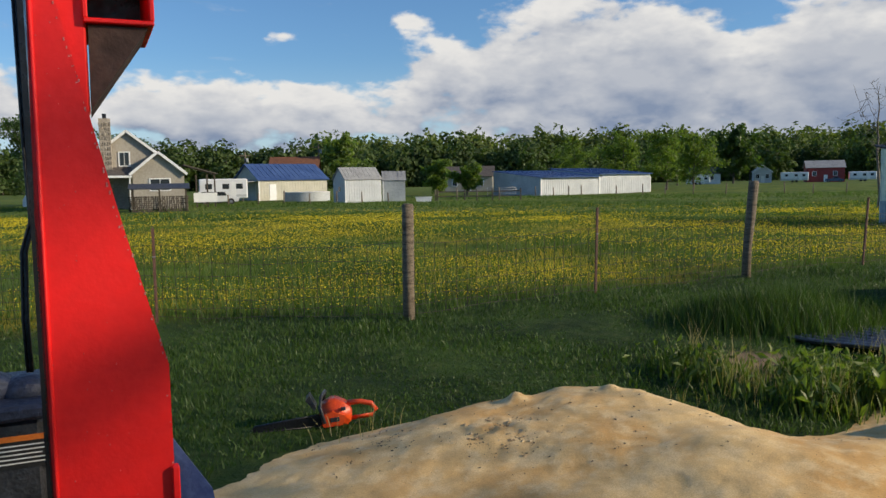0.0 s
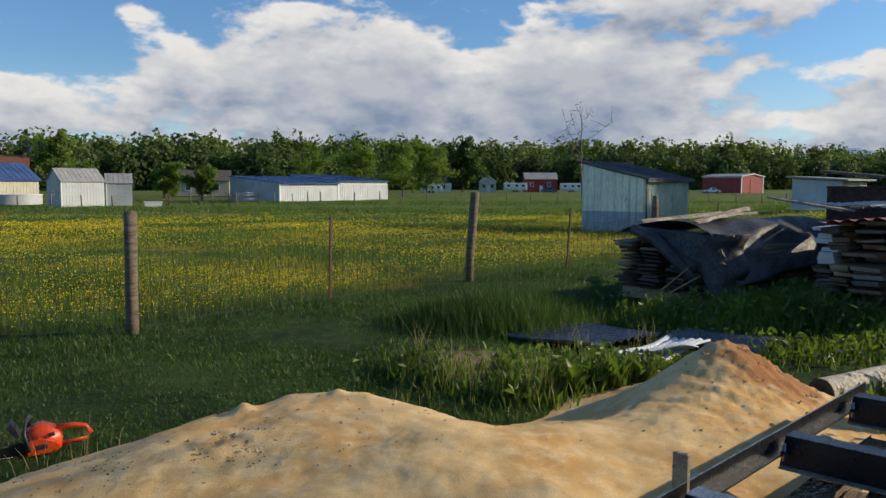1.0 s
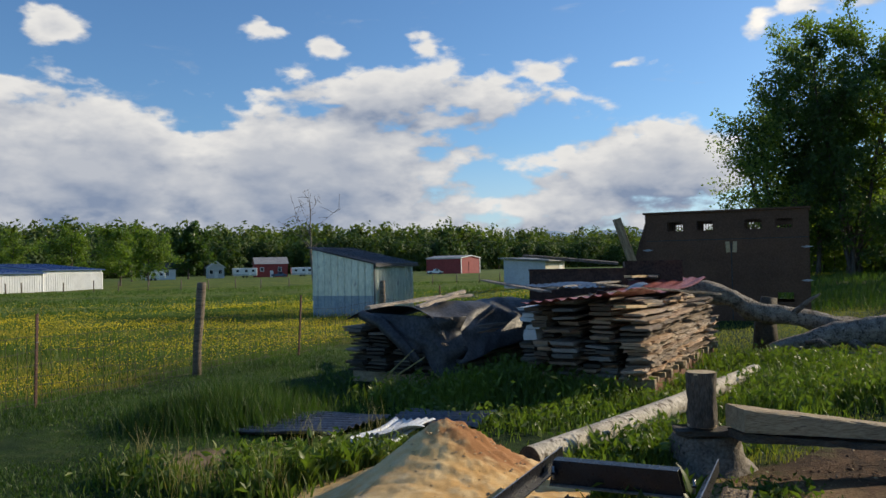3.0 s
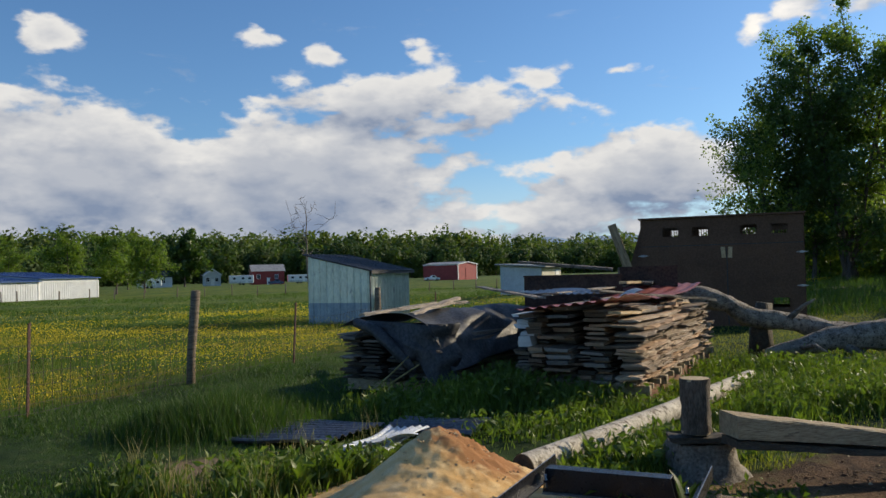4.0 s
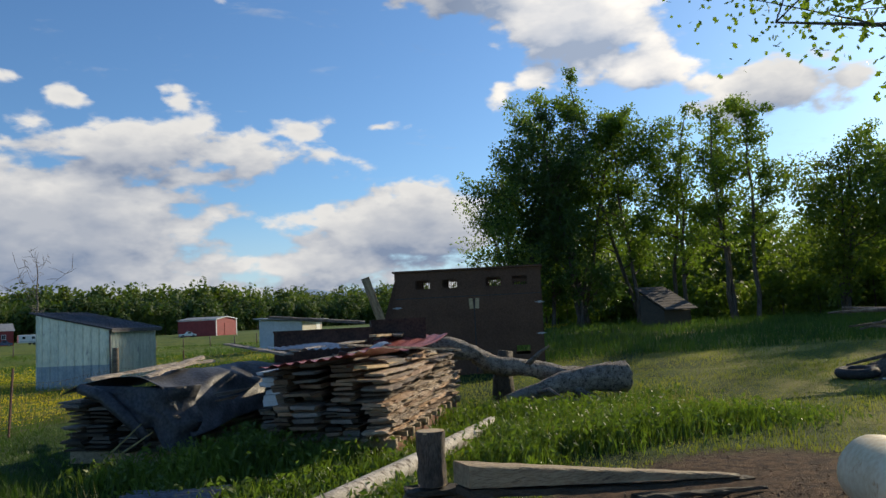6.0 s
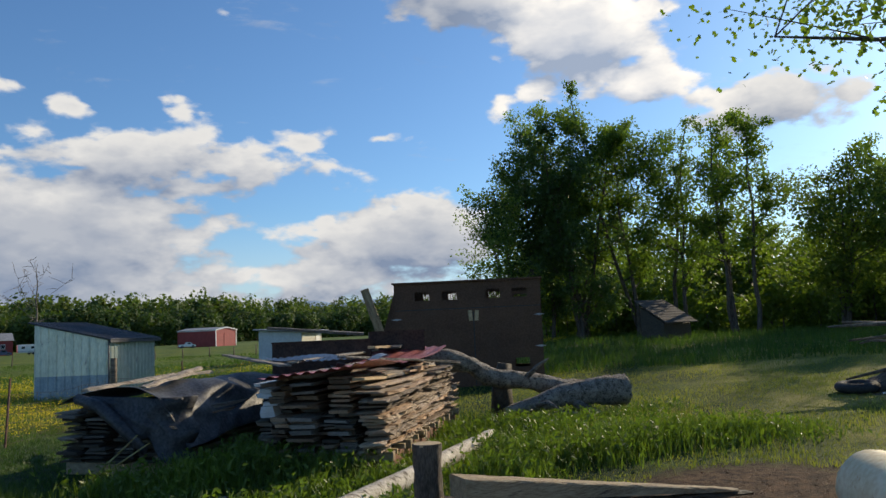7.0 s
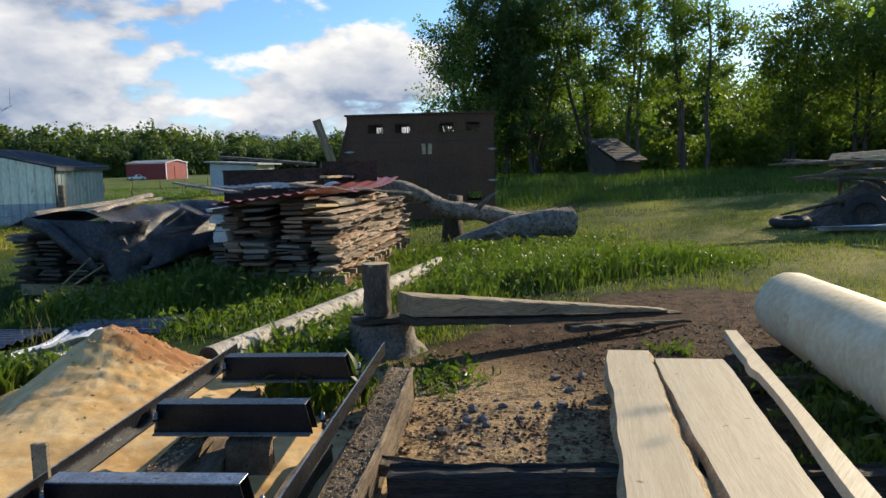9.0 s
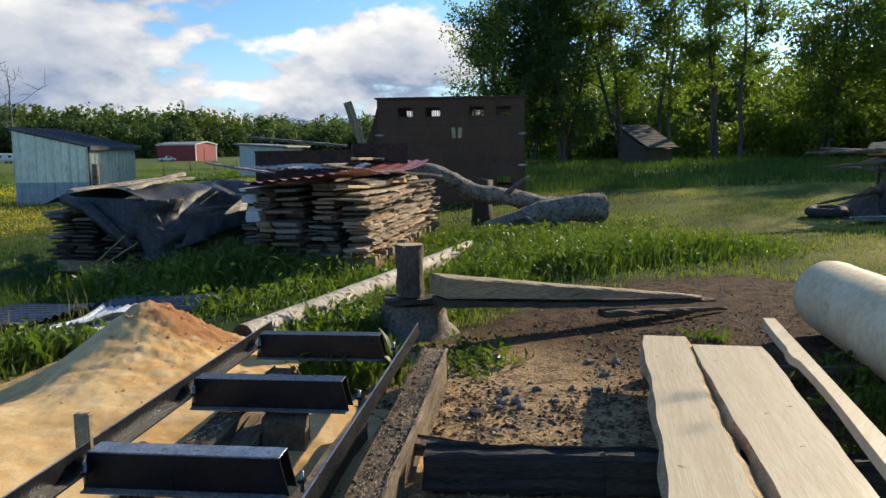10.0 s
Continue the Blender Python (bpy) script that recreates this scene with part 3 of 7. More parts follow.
def tube(name, pts, radii, mat, parent=None, label="", sides=8, wobble=0.0, seed=1, caps=True):
    v, f = tube_arrays(pts, radii, sides, wobble, random.Random(seed))
    bm = bmesh.new()
    vs = [bm.verts.new(p) for p in v]
    for q in f:
        bm.faces.new([vs[i] for i in q]).smooth = True
    if caps:
        bm.faces.new(vs[:sides][::-1])
        bm.faces.new(vs[-sides:])
    return part(name, bm, mat, parent, label)


def sheet(nu, nv, at):
    """A grid of nu by nv cells from a function of u, v in 0..1."""
    verts = [at(i / nu, j / nv) for j in range(nv + 1) for i in range(nu + 1)]
    w1 = nu + 1
    faces = [(j * w1 + i, j * w1 + i + 1, (j + 1) * w1 + i + 1, (j + 1) * w1 + i) for j in range(nv) for i in range(nu)]
    return verts, faces


def solid_sheet(nu, nv, at, thick):
    """The same grid with a thickness downwards."""
    top, faces = sheet(nu, nv, at)
    n = len(top)
    verts = top + [(x, y, z - thick) for x, y, z in top]
    out = list(faces) + [tuple(n + i for i in f[::-1]) for f in faces]
    w1 = nu + 1
    rim = [i for i in range(nu)] + [j * w1 + nu for j in range(nv)] + [nv * w1 + i for i in range(nu, 0, -1)] + [j * w1 for j in range(nv, 0, -1)]
    for a, b in zip(rim, rim[1:] + rim[:1]):
        out.append((b, a, n + a, n + b))
    return verts, out

# ---- land ----
def land():
    radii = np.concatenate([np.linspace(0.25, 14, 90), np.geomspace(14.4, 4600, 90)])
    turns = np.linspace(0, 2 * np.pi, 241)[:-1]
    r, a = np.meshgrid(radii, turns, indexing="ij")
    x, y = r * np.sin(a), r * np.cos(a)
    z = ground_z(x, y)
    for k, amp in ((1.7, 0.012), (4.1, 0.008)):
        z += amp * np.sin(k * x + 1.3 * np.sin(k * y)) * np.cos(k * 1.2 * y + 0.7) * (1 - smooth01(r, 12, 30))
    z -= 6.0 * smooth01(r, 600, 4000)
    verts = np.stack([x, y, z], -1).reshape(-1, 3)
    n = len(turns)
    i, j = np.meshgrid(np.arange(len(radii) - 1), np.arange(n), indexing="ij")
    k = (j + 1) % n
    faces = np.stack([i * n + j, (i + 1) * n + j, (i + 1) * n + k, i * n + k], -1).reshape(-1, 4)
    faces = faces[:, ::-1]
    me = fast_mesh("ground", verts, faces, True)
    bm = bmesh.new()
    bm.from_mesh(me)
    bm.verts.ensure_lookup_table()
    bm.faces.new([bm.verts[i] for i in range(n)][::-1])
    bm.to_mesh(me)
    bm.free()
    ob = part("ground", me, "ground")
    return tagged(ob, "uneven turf with bare dirt by the mill and buttercup meadow", "ground", kind="structure")


land()


def mountains():
    """A low range on the horizon, blue from haze put into its colour."""
    rng = np.random.default_rng(4)
    az = np.radians(np.linspace(-50, 100, 260))
    ridge = 120 + 0 * az
    for k in range(1, 9):
        ridge += 70 / k * np.sin(az * k * 7.3 + rng.uniform(0, 6.3))
    deg = np.degrees(az)
    ridge = 105 + 0.3 * np.clip(ridge, 20, None) + 12 * np.abs(np.sin(deg * 1.1)) + 60 * np.exp(-((deg - 46) / 3.0) ** 2) + 50 * np.exp(-((deg - 41) / 2.2) ** 2) + 30 * np.exp(-((deg - 33) / 4) ** 2)
    verts, rows = [], ((4150, 0.0), (4250, 0.55), (4350, 1.0), (4450, 0.5), (4520, 0.0))
    for d, f in rows:
        verts.append(np.stack([np.sin(az) * d, np.cos(az) * d, -8 + ridge * f], -1))
    n = len(az)
    i, j = np.meshgrid(np.arange(len(rows) - 1), np.arange(n - 1), indexing="ij")
    faces = np.stack([i * n + j, i * n + j + 1, (i + 1) * n + j + 1, (i + 1) * n + j], -1).reshape(-1, 4)
    tagged(part("mountain_range", fast_mesh("mountain_range", np.concatenate(verts), faces, True), "mountain"), "mountain ridge on the horizon, haze put into its blue colour", "mountains", kind="structure")


mountains()


# ---- leaves, grass, trees ----
def leaf_cards(centres, size, rng, droop=0.3, ratio=1.5):
    """Small folded leaves, two triangles each, at the given places."""
    n = len(centres)
    d = rng.normal(size=(n, 3))
    d[:, 2] -= droop
    d /= np.linalg.norm(d, axis=1, keepdims=True)
    s = np.cross(d, rng.normal(size=(n, 3)))
    s /= np.linalg.norm(s, axis=1, keepdims=True) + 1e-9
    L = size * rng.uniform(0.6, 1.35, (n, 1))
    up = np.cross(d, s) * L * 0.12
    a, b = centres - d * L * 0.5, centres + d * L * 0.5
    l, r = centres + s * L * 0.5 / ratio + up, centres - s * L * 0.5 / ratio + up
    verts = np.stack([a, l, b, r], 1).reshape(-1, 3)
    return verts, np.arange(4 * n).reshape(-1, 4)


def crown_cards(centres, out, size, rng):
    """Leaf clumps that lie roughly on the crown's surface, so that it rounds off in the light."""
    n = len(centres)
    nrm = out + rng.normal(size=(n, 3)) * 0.45
    nrm /= np.linalg.norm(nrm, axis=1, keepdims=True)
    a = np.cross(nrm, rng.normal(size=(n, 3)))
    a /= np.linalg.norm(a, axis=1, keepdims=True) + 1e-9
    b = np.cross(nrm, a)
    L = size * rng.uniform(0.5, 1.3, (n, 1))
    verts = np.stack([centres - a * L * 0.6, centres + b * L * 0.42, centres + a * L * 0.6, centres - b * L * 0.42], 1).reshape(-1, 3)
    return verts, np.arange(4 * n).reshape(-1, 4)


def maple_cards(centres, size, rng):
    """Five-pointed leaves for the branch that hangs near."""
    n = len(centres)
    ang = np.radians([-90, -38, -5, 32, 55, 90, 125, 148, 185, 218])
    rad = np.array([0.28, 0.30, 0.62, 0.34, 0.80, 1.0, 0.80, 0.34, 0.62, 0.30])[[0, 1, 2, 3, 4, 5, 6, 7, 8, 9]]
    d = rng.normal(size=(n, 3)) * (1, 1, 0.6)
    d[:, 2] -= 0.6
    d /= np.linalg.norm(d, axis=1, keepdims=True)
    s = np.cross(d, rng.normal(size=(n, 3)))
    s /= np.linalg.norm(s, axis=1, keepdims=True) + 1e-9
    L = size * rng.uniform(0.6, 1.3, (n, 1, 1)) * 0.6
    pts = centres[:, None] + L * (d[:, None] * (np.sin(ang) * rad)[None, :, None] + s[:, None] * (np.cos(ang) * rad)[None, :, None])
    return pts.reshape(-1, 3), np.arange(len(ang) * n).reshape(-1, len(ang))


def grow(rng, base, height, spread, lean=(0, 0), trunks=1, limbs=9, start=0.3, up=0.55, radius=0.16, sub=4):
    """Skeleton of a tree: tubes as (points, radii), and the twig points that carry leaves."""
    tubes, twigs = [], []
    for k in range(trunks):
        off = Vector((rng.uniform(-0.5, 0.5), rng.uniform(-0.5, 0.5), 0)) * (0.9 if trunks > 1 else 0)
        tilt = Vector((lean[0] + (rng.uniform(-0.16, 0.16) if trunks > 1 else 0), lean[1] + (rng.uniform(-0.16, 0.16) if trunks > 1 else 0), 1))
        h = height * (rng.uniform(0.75, 1.0) if k else 1.0)
        pts, p = [], Vector(base) + off
        for i in range(9):
            pts.append(p.copy())
            p = p + tilt * (h / 8) + Vector((rng.uniform(-1, 1), rng.uniform(-1, 1), 0)) * h * 0.014
        tubes.append((pts, [radius * (1 - 0.88 * i / 8) + 0.012 for i in range(9)]))
        for l in range(limbs):
            f = start + (1 - start) * (l + rng.random()) / limbs
            i = min(7, int(f * 8))
            q = pts[i].lerp(pts[i + 1], f * 8 - i)
            a = rng.uniform(0, 6.283)
            reach = spread * (0.45 + 0.75 * math.sin(math.pi * min(1, (f - start) / (1 - start) * 0.8 + 0.15))) * rng.uniform(0.6, 1.1)
            d = Vector((math.cos(a), math.sin(a), up * rng.uniform(0.6, 1.5)))
            lp = [q]
            for s in range(5):
                d = (d + Vector((rng.uniform(-0.3, 0.3), rng.uniform(-0.3, 0.3), rng.uniform(-0.12, 0.22)))).normalized()
                lp.append(lp[-1] + d * reach / 5)
            r0 = radius * (1 - 0.8 * f) * 0.5
            tubes.append((lp, [max(0.008, r0 * (1 - 0.17 * s)) for s in range(6)]))
            for s in range(sub):
                b = lp[1 + rng.randrange(5)]
                e = b + Vector((rng.uniform(-1, 1), rng.uniform(-1, 1), rng.uniform(-0.4, 0.8))).normalized() * reach * rng.uniform(0.25, 0.5)
                tubes.append(([b, b.lerp(e, 0.5) + Vector((0, 0, rng.uniform(-0.05, 0.08))), e], [0.014, 0.010, 0.005]))
                twigs += [(b.lerp(e, 0.65), reach * 0.13), (e, reach * 0.16)]
            twigs += [(lp[3], reach * 0.13), (lp[4], reach * 0.15), (lp[5], reach * 0.17)]
        twigs += [(pts[-1], spread * 0.10), (pts[-2].lerp(pts[-1], 0.5), spread * 0.18), (pts[-2], spread * 0.24), (pts[-3], spread * 0.24)]
    return tubes, twigs


def tubes_mesh(name, tubes, sides=6):
    verts, faces = [], []
    for pts, radii in tubes:
        v, f = tube_arrays(pts, radii, sides)
        faces += [tuple(i + len(verts) for i in q) for q in f]
        verts += v
    return fast_mesh(name, verts, faces, True)


def tree(name, label, seed, base, height, spread, leaves, leaf_size, leaf_mat, bark="bark", maple=False, **shape):
    rng, nrng = random.Random(seed), np.random.default_rng(seed)
    tubes, twigs = grow(rng, (0, 0, 0), height, spread, **shape)
    ob = thing(name, label, "tree", Matrix.Translation(base))
    part("trunk", tubes_mesh("trunk", tubes), bark, ob, "trunk and bare limbs")
    if leaves:
        c = np.array([p[:] for p, _ in twigs])
        s = np.array([q for _, q in twigs])
        pick = nrng.choice(len(c), leaves, p=s ** 1.4 / (s ** 1.4).sum())
        spots = c[pick] + np.clip(nrng.normal(size=(leaves, 3)), -1.5, 1.5) * (s[pick] * (0.45 if maple else 0.85))[:, None] * (1, 1, 0.8)
        v, f = maple_cards(spots, leaf_size, nrng) if maple else leaf_cards(spots, leaf_size, nrng)
        part("crown", fast_mesh("crown", v, f), leaf_mat, ob, "crown of many small leaves")
    return ob


# trees by the brown box and along the wood's edge
EDGE_TREES = (
    ("leaf_light", 39.6, 26.2, 9.8, 3.0, 12000, 0.17, 3, 0.06, 0.08),
    ("leaf_dark", 40.3, 24.7, 11.2, 3.0, 19000, 0.18, 3, 0.05, 0.06),
    ("leaf_light", 42.5, 23.6, 14.4, 3.2, 13000, 0.17, 2, 0.06, 0.22),
    ("leaf_dark", 41.2, 22.6, 12.6, 3.0, 21000, 0.18, 3, 0.04, 0.06),
    ("leaf_mid", 43.6, 20.0, 15.0, 2.7, 16000, 0.18, 2, 0.05, 0.22),
    ("leaf_mid", 44.6, 18.2, 12.6, 2.3, 9000, 0.17, 2, 0.05, 0.25),
    ("leaf_mid", 44.5, 15.4, 12.2, 2.3, 7000, 0.17, 2, 0.05, 0.32),
    ("leaf_mid", 44.0, 13.6, 11.8, 2.4, 7000, 0.17, 1, 0.05, 0.32),
    ("leaf_wood", 45.6, 9.8, 8.8, 3.2, 15000, 0.18, 3, 0.05, 0.10),
    ("leaf_light", 46.5, 6.4, 9.2, 3.4, 15000, 0.18, 3, 0.05, 0.10),
    ("leaf_wood", 45.5, 3.2, 9.6, 3.4, 15000, 0.18, 3, 0.05, 0.10),
    ("leaf_mid", 46.0, -0.8, 10.5, 3.4, 13000, 0.18, 3, 0.05, 0.12),
)
for i, (lm, x, y, h, sp, nl, ls, tr, wob, st) in enumerate(EDGE_TREES):
    tree("tree", "tall leafy tree with slim stems at the wood edge", 20 + i, (x, y, gz(x, y) - 0.1), h, sp, nl, ls, lm, trunks=tr, limbs=12, start=st, radius=0.13)


def woods(name, label, places, leaves, leaf_size, leaf_mat, seed, heights, spread, kinds=6):
    """Many trees in one mesh: stems and crowns drawn from a few grown shapes."""
    nrng = np.random.default_rng(seed)
    shapes = []
    for k in range(kinds):
        rng = random.Random(seed * 50 + k)
        lumps = [(rng.uniform(-0.58, 0.58), rng.uniform(-0.58, 0.58), rng.uniform(0.12, 0.80), rng.uniform(0.28, 0.46)) for _ in range(15)] + [(0, 0, 0.86, 0.34), (0.1, 0, 0.62, 0.5), (-0.1, 0.1, 0.4, 0.55)]
        lumps = np.array(lumps)
        pick = nrng.integers(0, len(lumps), leaves)
        d = nrng.normal(size=(leaves, 3))
        d /= np.linalg.norm(d, axis=1, keepdims=True)
        rad = nrng.uniform(0.70, 1.05, (leaves, 1)) * lumps[pick, 3:4]
        shapes.append((lumps[pick, :3] + d * rad * (1.0, 1.0, 0.55), d))
    verts, faces, stems, count = [], [], [], 0
    for i, (x, y) in enumerate(places):
        h, s = nrng.uniform(*heights), spread * nrng.uniform(0.8, 1.25)
        c, d = shapes[i % kinds]
        a = nrng.uniform(0, 6.283)
        q = np.stack([(c[:, 0] * np.cos(a) - c[:, 1] * np.sin(a)) * s, (c[:, 0] * np.sin(a) + c[:, 1] * np.cos(a)) * s, c[:, 2] * h], -1) + (x, y, gz(x, y) - 0.2)
        d = np.stack([d[:, 0] * np.cos(a) - d[:, 1] * np.sin(a), d[:, 0] * np.sin(a) + d[:, 1] * np.cos(a), d[:, 2] + 0.15], -1)
        v, f = crown_cards(q, d, leaf_size, nrng)
        faces.append(f + count)
        count += len(v)
        verts.append(v)
        stems.append(([(x, y, gz(x, y) - 0.3), (x + nrng.uniform(-0.4, 0.4), y, gz(x, y) + h * 0.4), (x, y, h * 0.8)], [h * 0.014, h * 0.011, h * 0.004]))
    ob = thing(name, label, "woods", kind="stuff")
    part("crowns", fast_mesh("crowns", np.concatenate(verts), np.concatenate(faces)), leaf_mat, ob)
    part("stems", tubes_mesh("stems", stems, 5), "bark", ob)
    return ob


def belt(seed, az0, az1, near, depth, step):
    """Places for trees in a belt: by degrees from ahead to the right, at a distance that may change on the way."""
    rng, out, az = random.Random(seed), [], az0
    while az < az1:
        f = (az - az0) / (az1 - az0)
        d0 = near[0] + (near[1] - near[0]) * f
        d = d0 + rng.random() ** 1.5 * depth
        a = radians(az)
        out.append((d * math.sin(a), d * math.cos(a)))
        az += math.degrees(step / d0) * rng.uniform(0.6, 1.4)
    return out


# shade on the front belt and sun on the ridge come from leaf colour
woods("far_woods", "spring-green woods along the far side of the valley, darkened in colour for cloud shadow", belt(1, -75, 5, (250, 300), 60, 1.7) + belt(2, 5, 34, (300, 370), 50, 2.2) + belt(5, 33, 57, (400, 560), 60, 2.4), 800, 1.35, "leaf_far_shaded", 5, (13.0, 18.5), 8.5)
woods("ridge_woods", "yellow-green woods rising behind the dark belt, sunlight put into the colour", belt(4, -14, 36, (370, 440), 90, 2.3) + belt(3, 33, 57, (440, 620), 150, 2.6), 620, 1.9, "leaf_ridge_lit", 15, (23.0, 29.0), 10.5)
woods("edge_woods", "dense leafy wood behind the yard", belt(6, 57, 125, (60, 54), 22, 0.9), 2200, 0.31, "leaf_wood", 7, (6.5, 10.2), 3.2)
woods("undergrowth", "low shaded undergrowth at the foot of the wood", belt(8, 58.5, 125, (51, 47), 10, 0.55), 900, 0.22, "leaf_wood", 9, (2.2, 5.0), 1.7)

# ---- the saw mill ----
def sawmill_head():
    """The red mast of the mill carriage with its cross tube, gusset, hoses and engine."""
    m = Matrix(((0.875, -0.485, 0, -0.72), (0.485, 0.875, 0, 1.13), (0, 0, 1, 0), (0, 0, 0, 1)))
    ob = thing("sawmill", "red painted steel mast of a sawmill carriage with black engine", "sawmill", m)
    face = [(0.0, 0.45), (0.186, 0.45), (0.184, 1.36), (0.125, 1.59), (0.081, 1.78), (0.045, 1.94), (0.03, 2.25), (0.012, 2.25), (0.0, 1.6)]
    bm = prism(face, "y", (0.0, 0.012))
    mast = part("mast", bm, "red_paint", ob, "glossy red steel plate with chipped edges")
    part("side_plate", prism([(0.0, 0.45), (0.075, 0.45), (0.075, 2.25), (0.0, 2.25)], "x", (-0.006, 0.0025)), "black_steel", ob, "black edge of the mast")
    bm = bmesh.new()
    rng = random.Random(5)
    for a, b in zip(face[1:6], face[2:7]):
        for k in range(16):
            f = rng.random()
            s = rng.uniform(0.0008, 0.0026)
            add_box(bm, (a[0] + (b[0] - a[0]) * f - rng.uniform(0, 0.006), -0.0006, a[1] + (b[1] - a[1]) * f), (s, 0.0012, s * rng.uniform(1, 2.5)))
    for k in range(45):
        z = rng.uniform(1.15, 1.92)
        s = rng.uniform(0.0006, 0.0016)
        add_box(bm, (rng.uniform(0.006, 0.05 + max(0, 1.9 - z) * 0.12), -0.0005, z), (s, 0.001, s))
    tagged(part("paint_chips", bm, "red_chip", mast, "pale chips along the painted edges"), kind="stuff")
    tube("weld_bead", [(0.008, -0.001, 0.5), (0.007, -0.001, 1.0), (0.009, -0.001, 1.5), (0.011, -0.001, 2.2)], [0.0035] * 4, "red_paint", mast)
    part("column", box((0.062, 0.055, 2.0), (0.05, 0.07, 0.46), None, 0.004), "red_paint", ob, "red square tube behind the mast")
    bm = bmesh.new()
    for c, s in (((0.135, 0.12, 1.913), (0.105, 0.22, 0.008)), ((0.135, 0.12, 2.02), (0.105, 0.22, 0.008)), ((0.184, 0.12, 1.966), (0.008, 0.22, 0.10)), ((0.086, 0.12, 1.966), (0.008, 0.22, 0.10))):
        add_box(bm, c, s, None, 0.002)
    part("cross_tube", bm, "red_paint", ob, "open end of a red square tube")
    part("tube_back", box((0.135, 0.226, 1.966), (0.1, 0.006, 0.1)), "black_steel", ob)
    part("gusset", prism([(0.09, 1.907), (0.178, 1.907), (0.088, 1.775)], "y", (0.02, 0.19)), "dark_rust", ob, "dark brown steel gusset")
    for dx, r in ((-0.010, 0.0035), (-0.016, 0.0025)):
        tube("hose", [(dx - 0.004, 0.1, 2.25), (dx, 0.1, 1.73), (dx + 0.003, 0.1, 1.60), (dx - 0.012, 0.1, 1.55), (dx - 0.016, 0.1, 1.44), (dx - 0.014, 0.1, 1.35)], [r] * 6, "black_plastic", ob, "thin black hose")
    engine = part("engine", box((-0.14, 0.37, 1.0), (0.26, 0.3, 0.5), None, 0.02), "black_plastic", ob, "black engine housing")
    for x, z, r in ((-0.12, 1.285, 0.05), (-0.05, 1.275, 0.045), (-0.18, 1.28, 0.05)):
        bm = bmesh.new()
        bmesh.ops.create_uvsphere(bm, u_segments=14, v_segments=8, radius=1.0, matrix=Matrix.Translation((x, 0.30, z)) @ Matrix.Diagonal((r * 1.1, r, r * 0.7, 1)))
        part("knob", bm, "blue_black", engine, "dusty blue-black moulded cap", True)
    part("cover_lip", box((-0.14, 0.355, 1.255), (0.27, 0.31, 0.03), None, 0.008), "blue_black", engine)
    part("label_plate", box((-0.06, 0.219, 1.178), (0.16, 0.002, 0.05)), "label_black", engine, "black warning label")
    part("label_band", box((-0.06, 0.2175, 1.207), (0.16, 0.002, 0.01)), "label_orange", engine, "orange band of the label")
    part("label_side", box((0.0, 0.2165, 1.178), (0.022, 0.002, 0.05)), "label_white", engine)
    bm = bmesh.new()
    for k in range(5):
        add_box(bm, (-0.062, 0.2168, 1.194 - k * 0.008), (0.10 - 0.012 * (k % 3), 0.001, 0.0022))
    part("text_bars", bm, "label_white", engine)
    part("guard", prism([(0.188, 0.45), (0.36, 0.45), (0.25, 1.12), (0.188, 1.22)], "y", (0.045, 0.055)), "blue_paint", ob, "blue painted guard plate")
    part("bracket", box((0.186, -0.002, 1.15), (0.012, 0.02, 0.08), None, 0.002), "red_paint", ob)
    part("foot", box((0.09, 0.04, 0.44), (0.3, 0.16, 0.05), None, 0.006), "black_steel", ob, "steel foot on the rail")
    return ob


sawmill_head()

TRACK = pose(2.2, 1.72, 0, 0, 0, 31.8)


def sawmill_track():
    ob = thing("sawmill_track", "black steel sawmill bed with rails and cross bunks", "sawmill track", TRACK)
    for y, s in ((0.0, 1), (1.09, -1)):
        bm = bmesh.new()
        add_box(bm, (-0.6, y, 0.375), (6.6, 0.008, 0.09))
        add_box(bm, (-0.6, y + s * 0.034, 0.333), (6.6, 0.06, 0.008))
        rail = part("rail", bm, "black_steel", ob, "worn steel angle rail")
        part("worn_edge", box((-0.6, y, 0.4212), (6.6, 0.0085, 0.0018)), "worn_steel", rail)
    for n, x in enumerate((-0.83, 0.23, 1.29, 2.34)):
        bunk = part("bunk", prism([(0.17, 0.255), (1.06, 0.255), (1.035, 0.412), (0.205, 0.412)], "x", (x - 0.055, x - 0.047)), "black_steel", ob, "black steel cross bunk with worn top")
        part("top_plate", box((x, 0.62, 0.416), (0.115, 0.83, 0.008), None, 0.002), "worn_steel" if n < 2 else "black_steel", bunk, "worn steel top plate")
        part("back_plate", prism([(0.17, 0.255), (1.06, 0.255), (1.035, 0.412), (0.205, 0.412)], "x", (x + 0.047, x + 0.055)), "black_steel", bunk)
        part("flange", box((x - 0.075, 0.615, 0.258), (0.05, 0.87, 0.008)), "grey_board", bunk, "dusty bottom flange")
        for y in (0.10, 1.02):
            tube("bolt", [(x - 0.10, y, 0.30), (x - 0.10, y, 0.39)], [0.009, 0.009], "worn_steel", bunk, "upright threaded bolt", 8)
            part("nut", box((x - 0.10, y, 0.345), (0.032, 0.032, 0.014), None, 0.004), "black_steel", bunk)
    stop = part("log_stop", box((0.30, 1.12, 0.44), (0.03, 0.07, 0.2), None, 0.004), "beam_wood", ob, "upright wooden stop")
    return ob


sawmill_track()


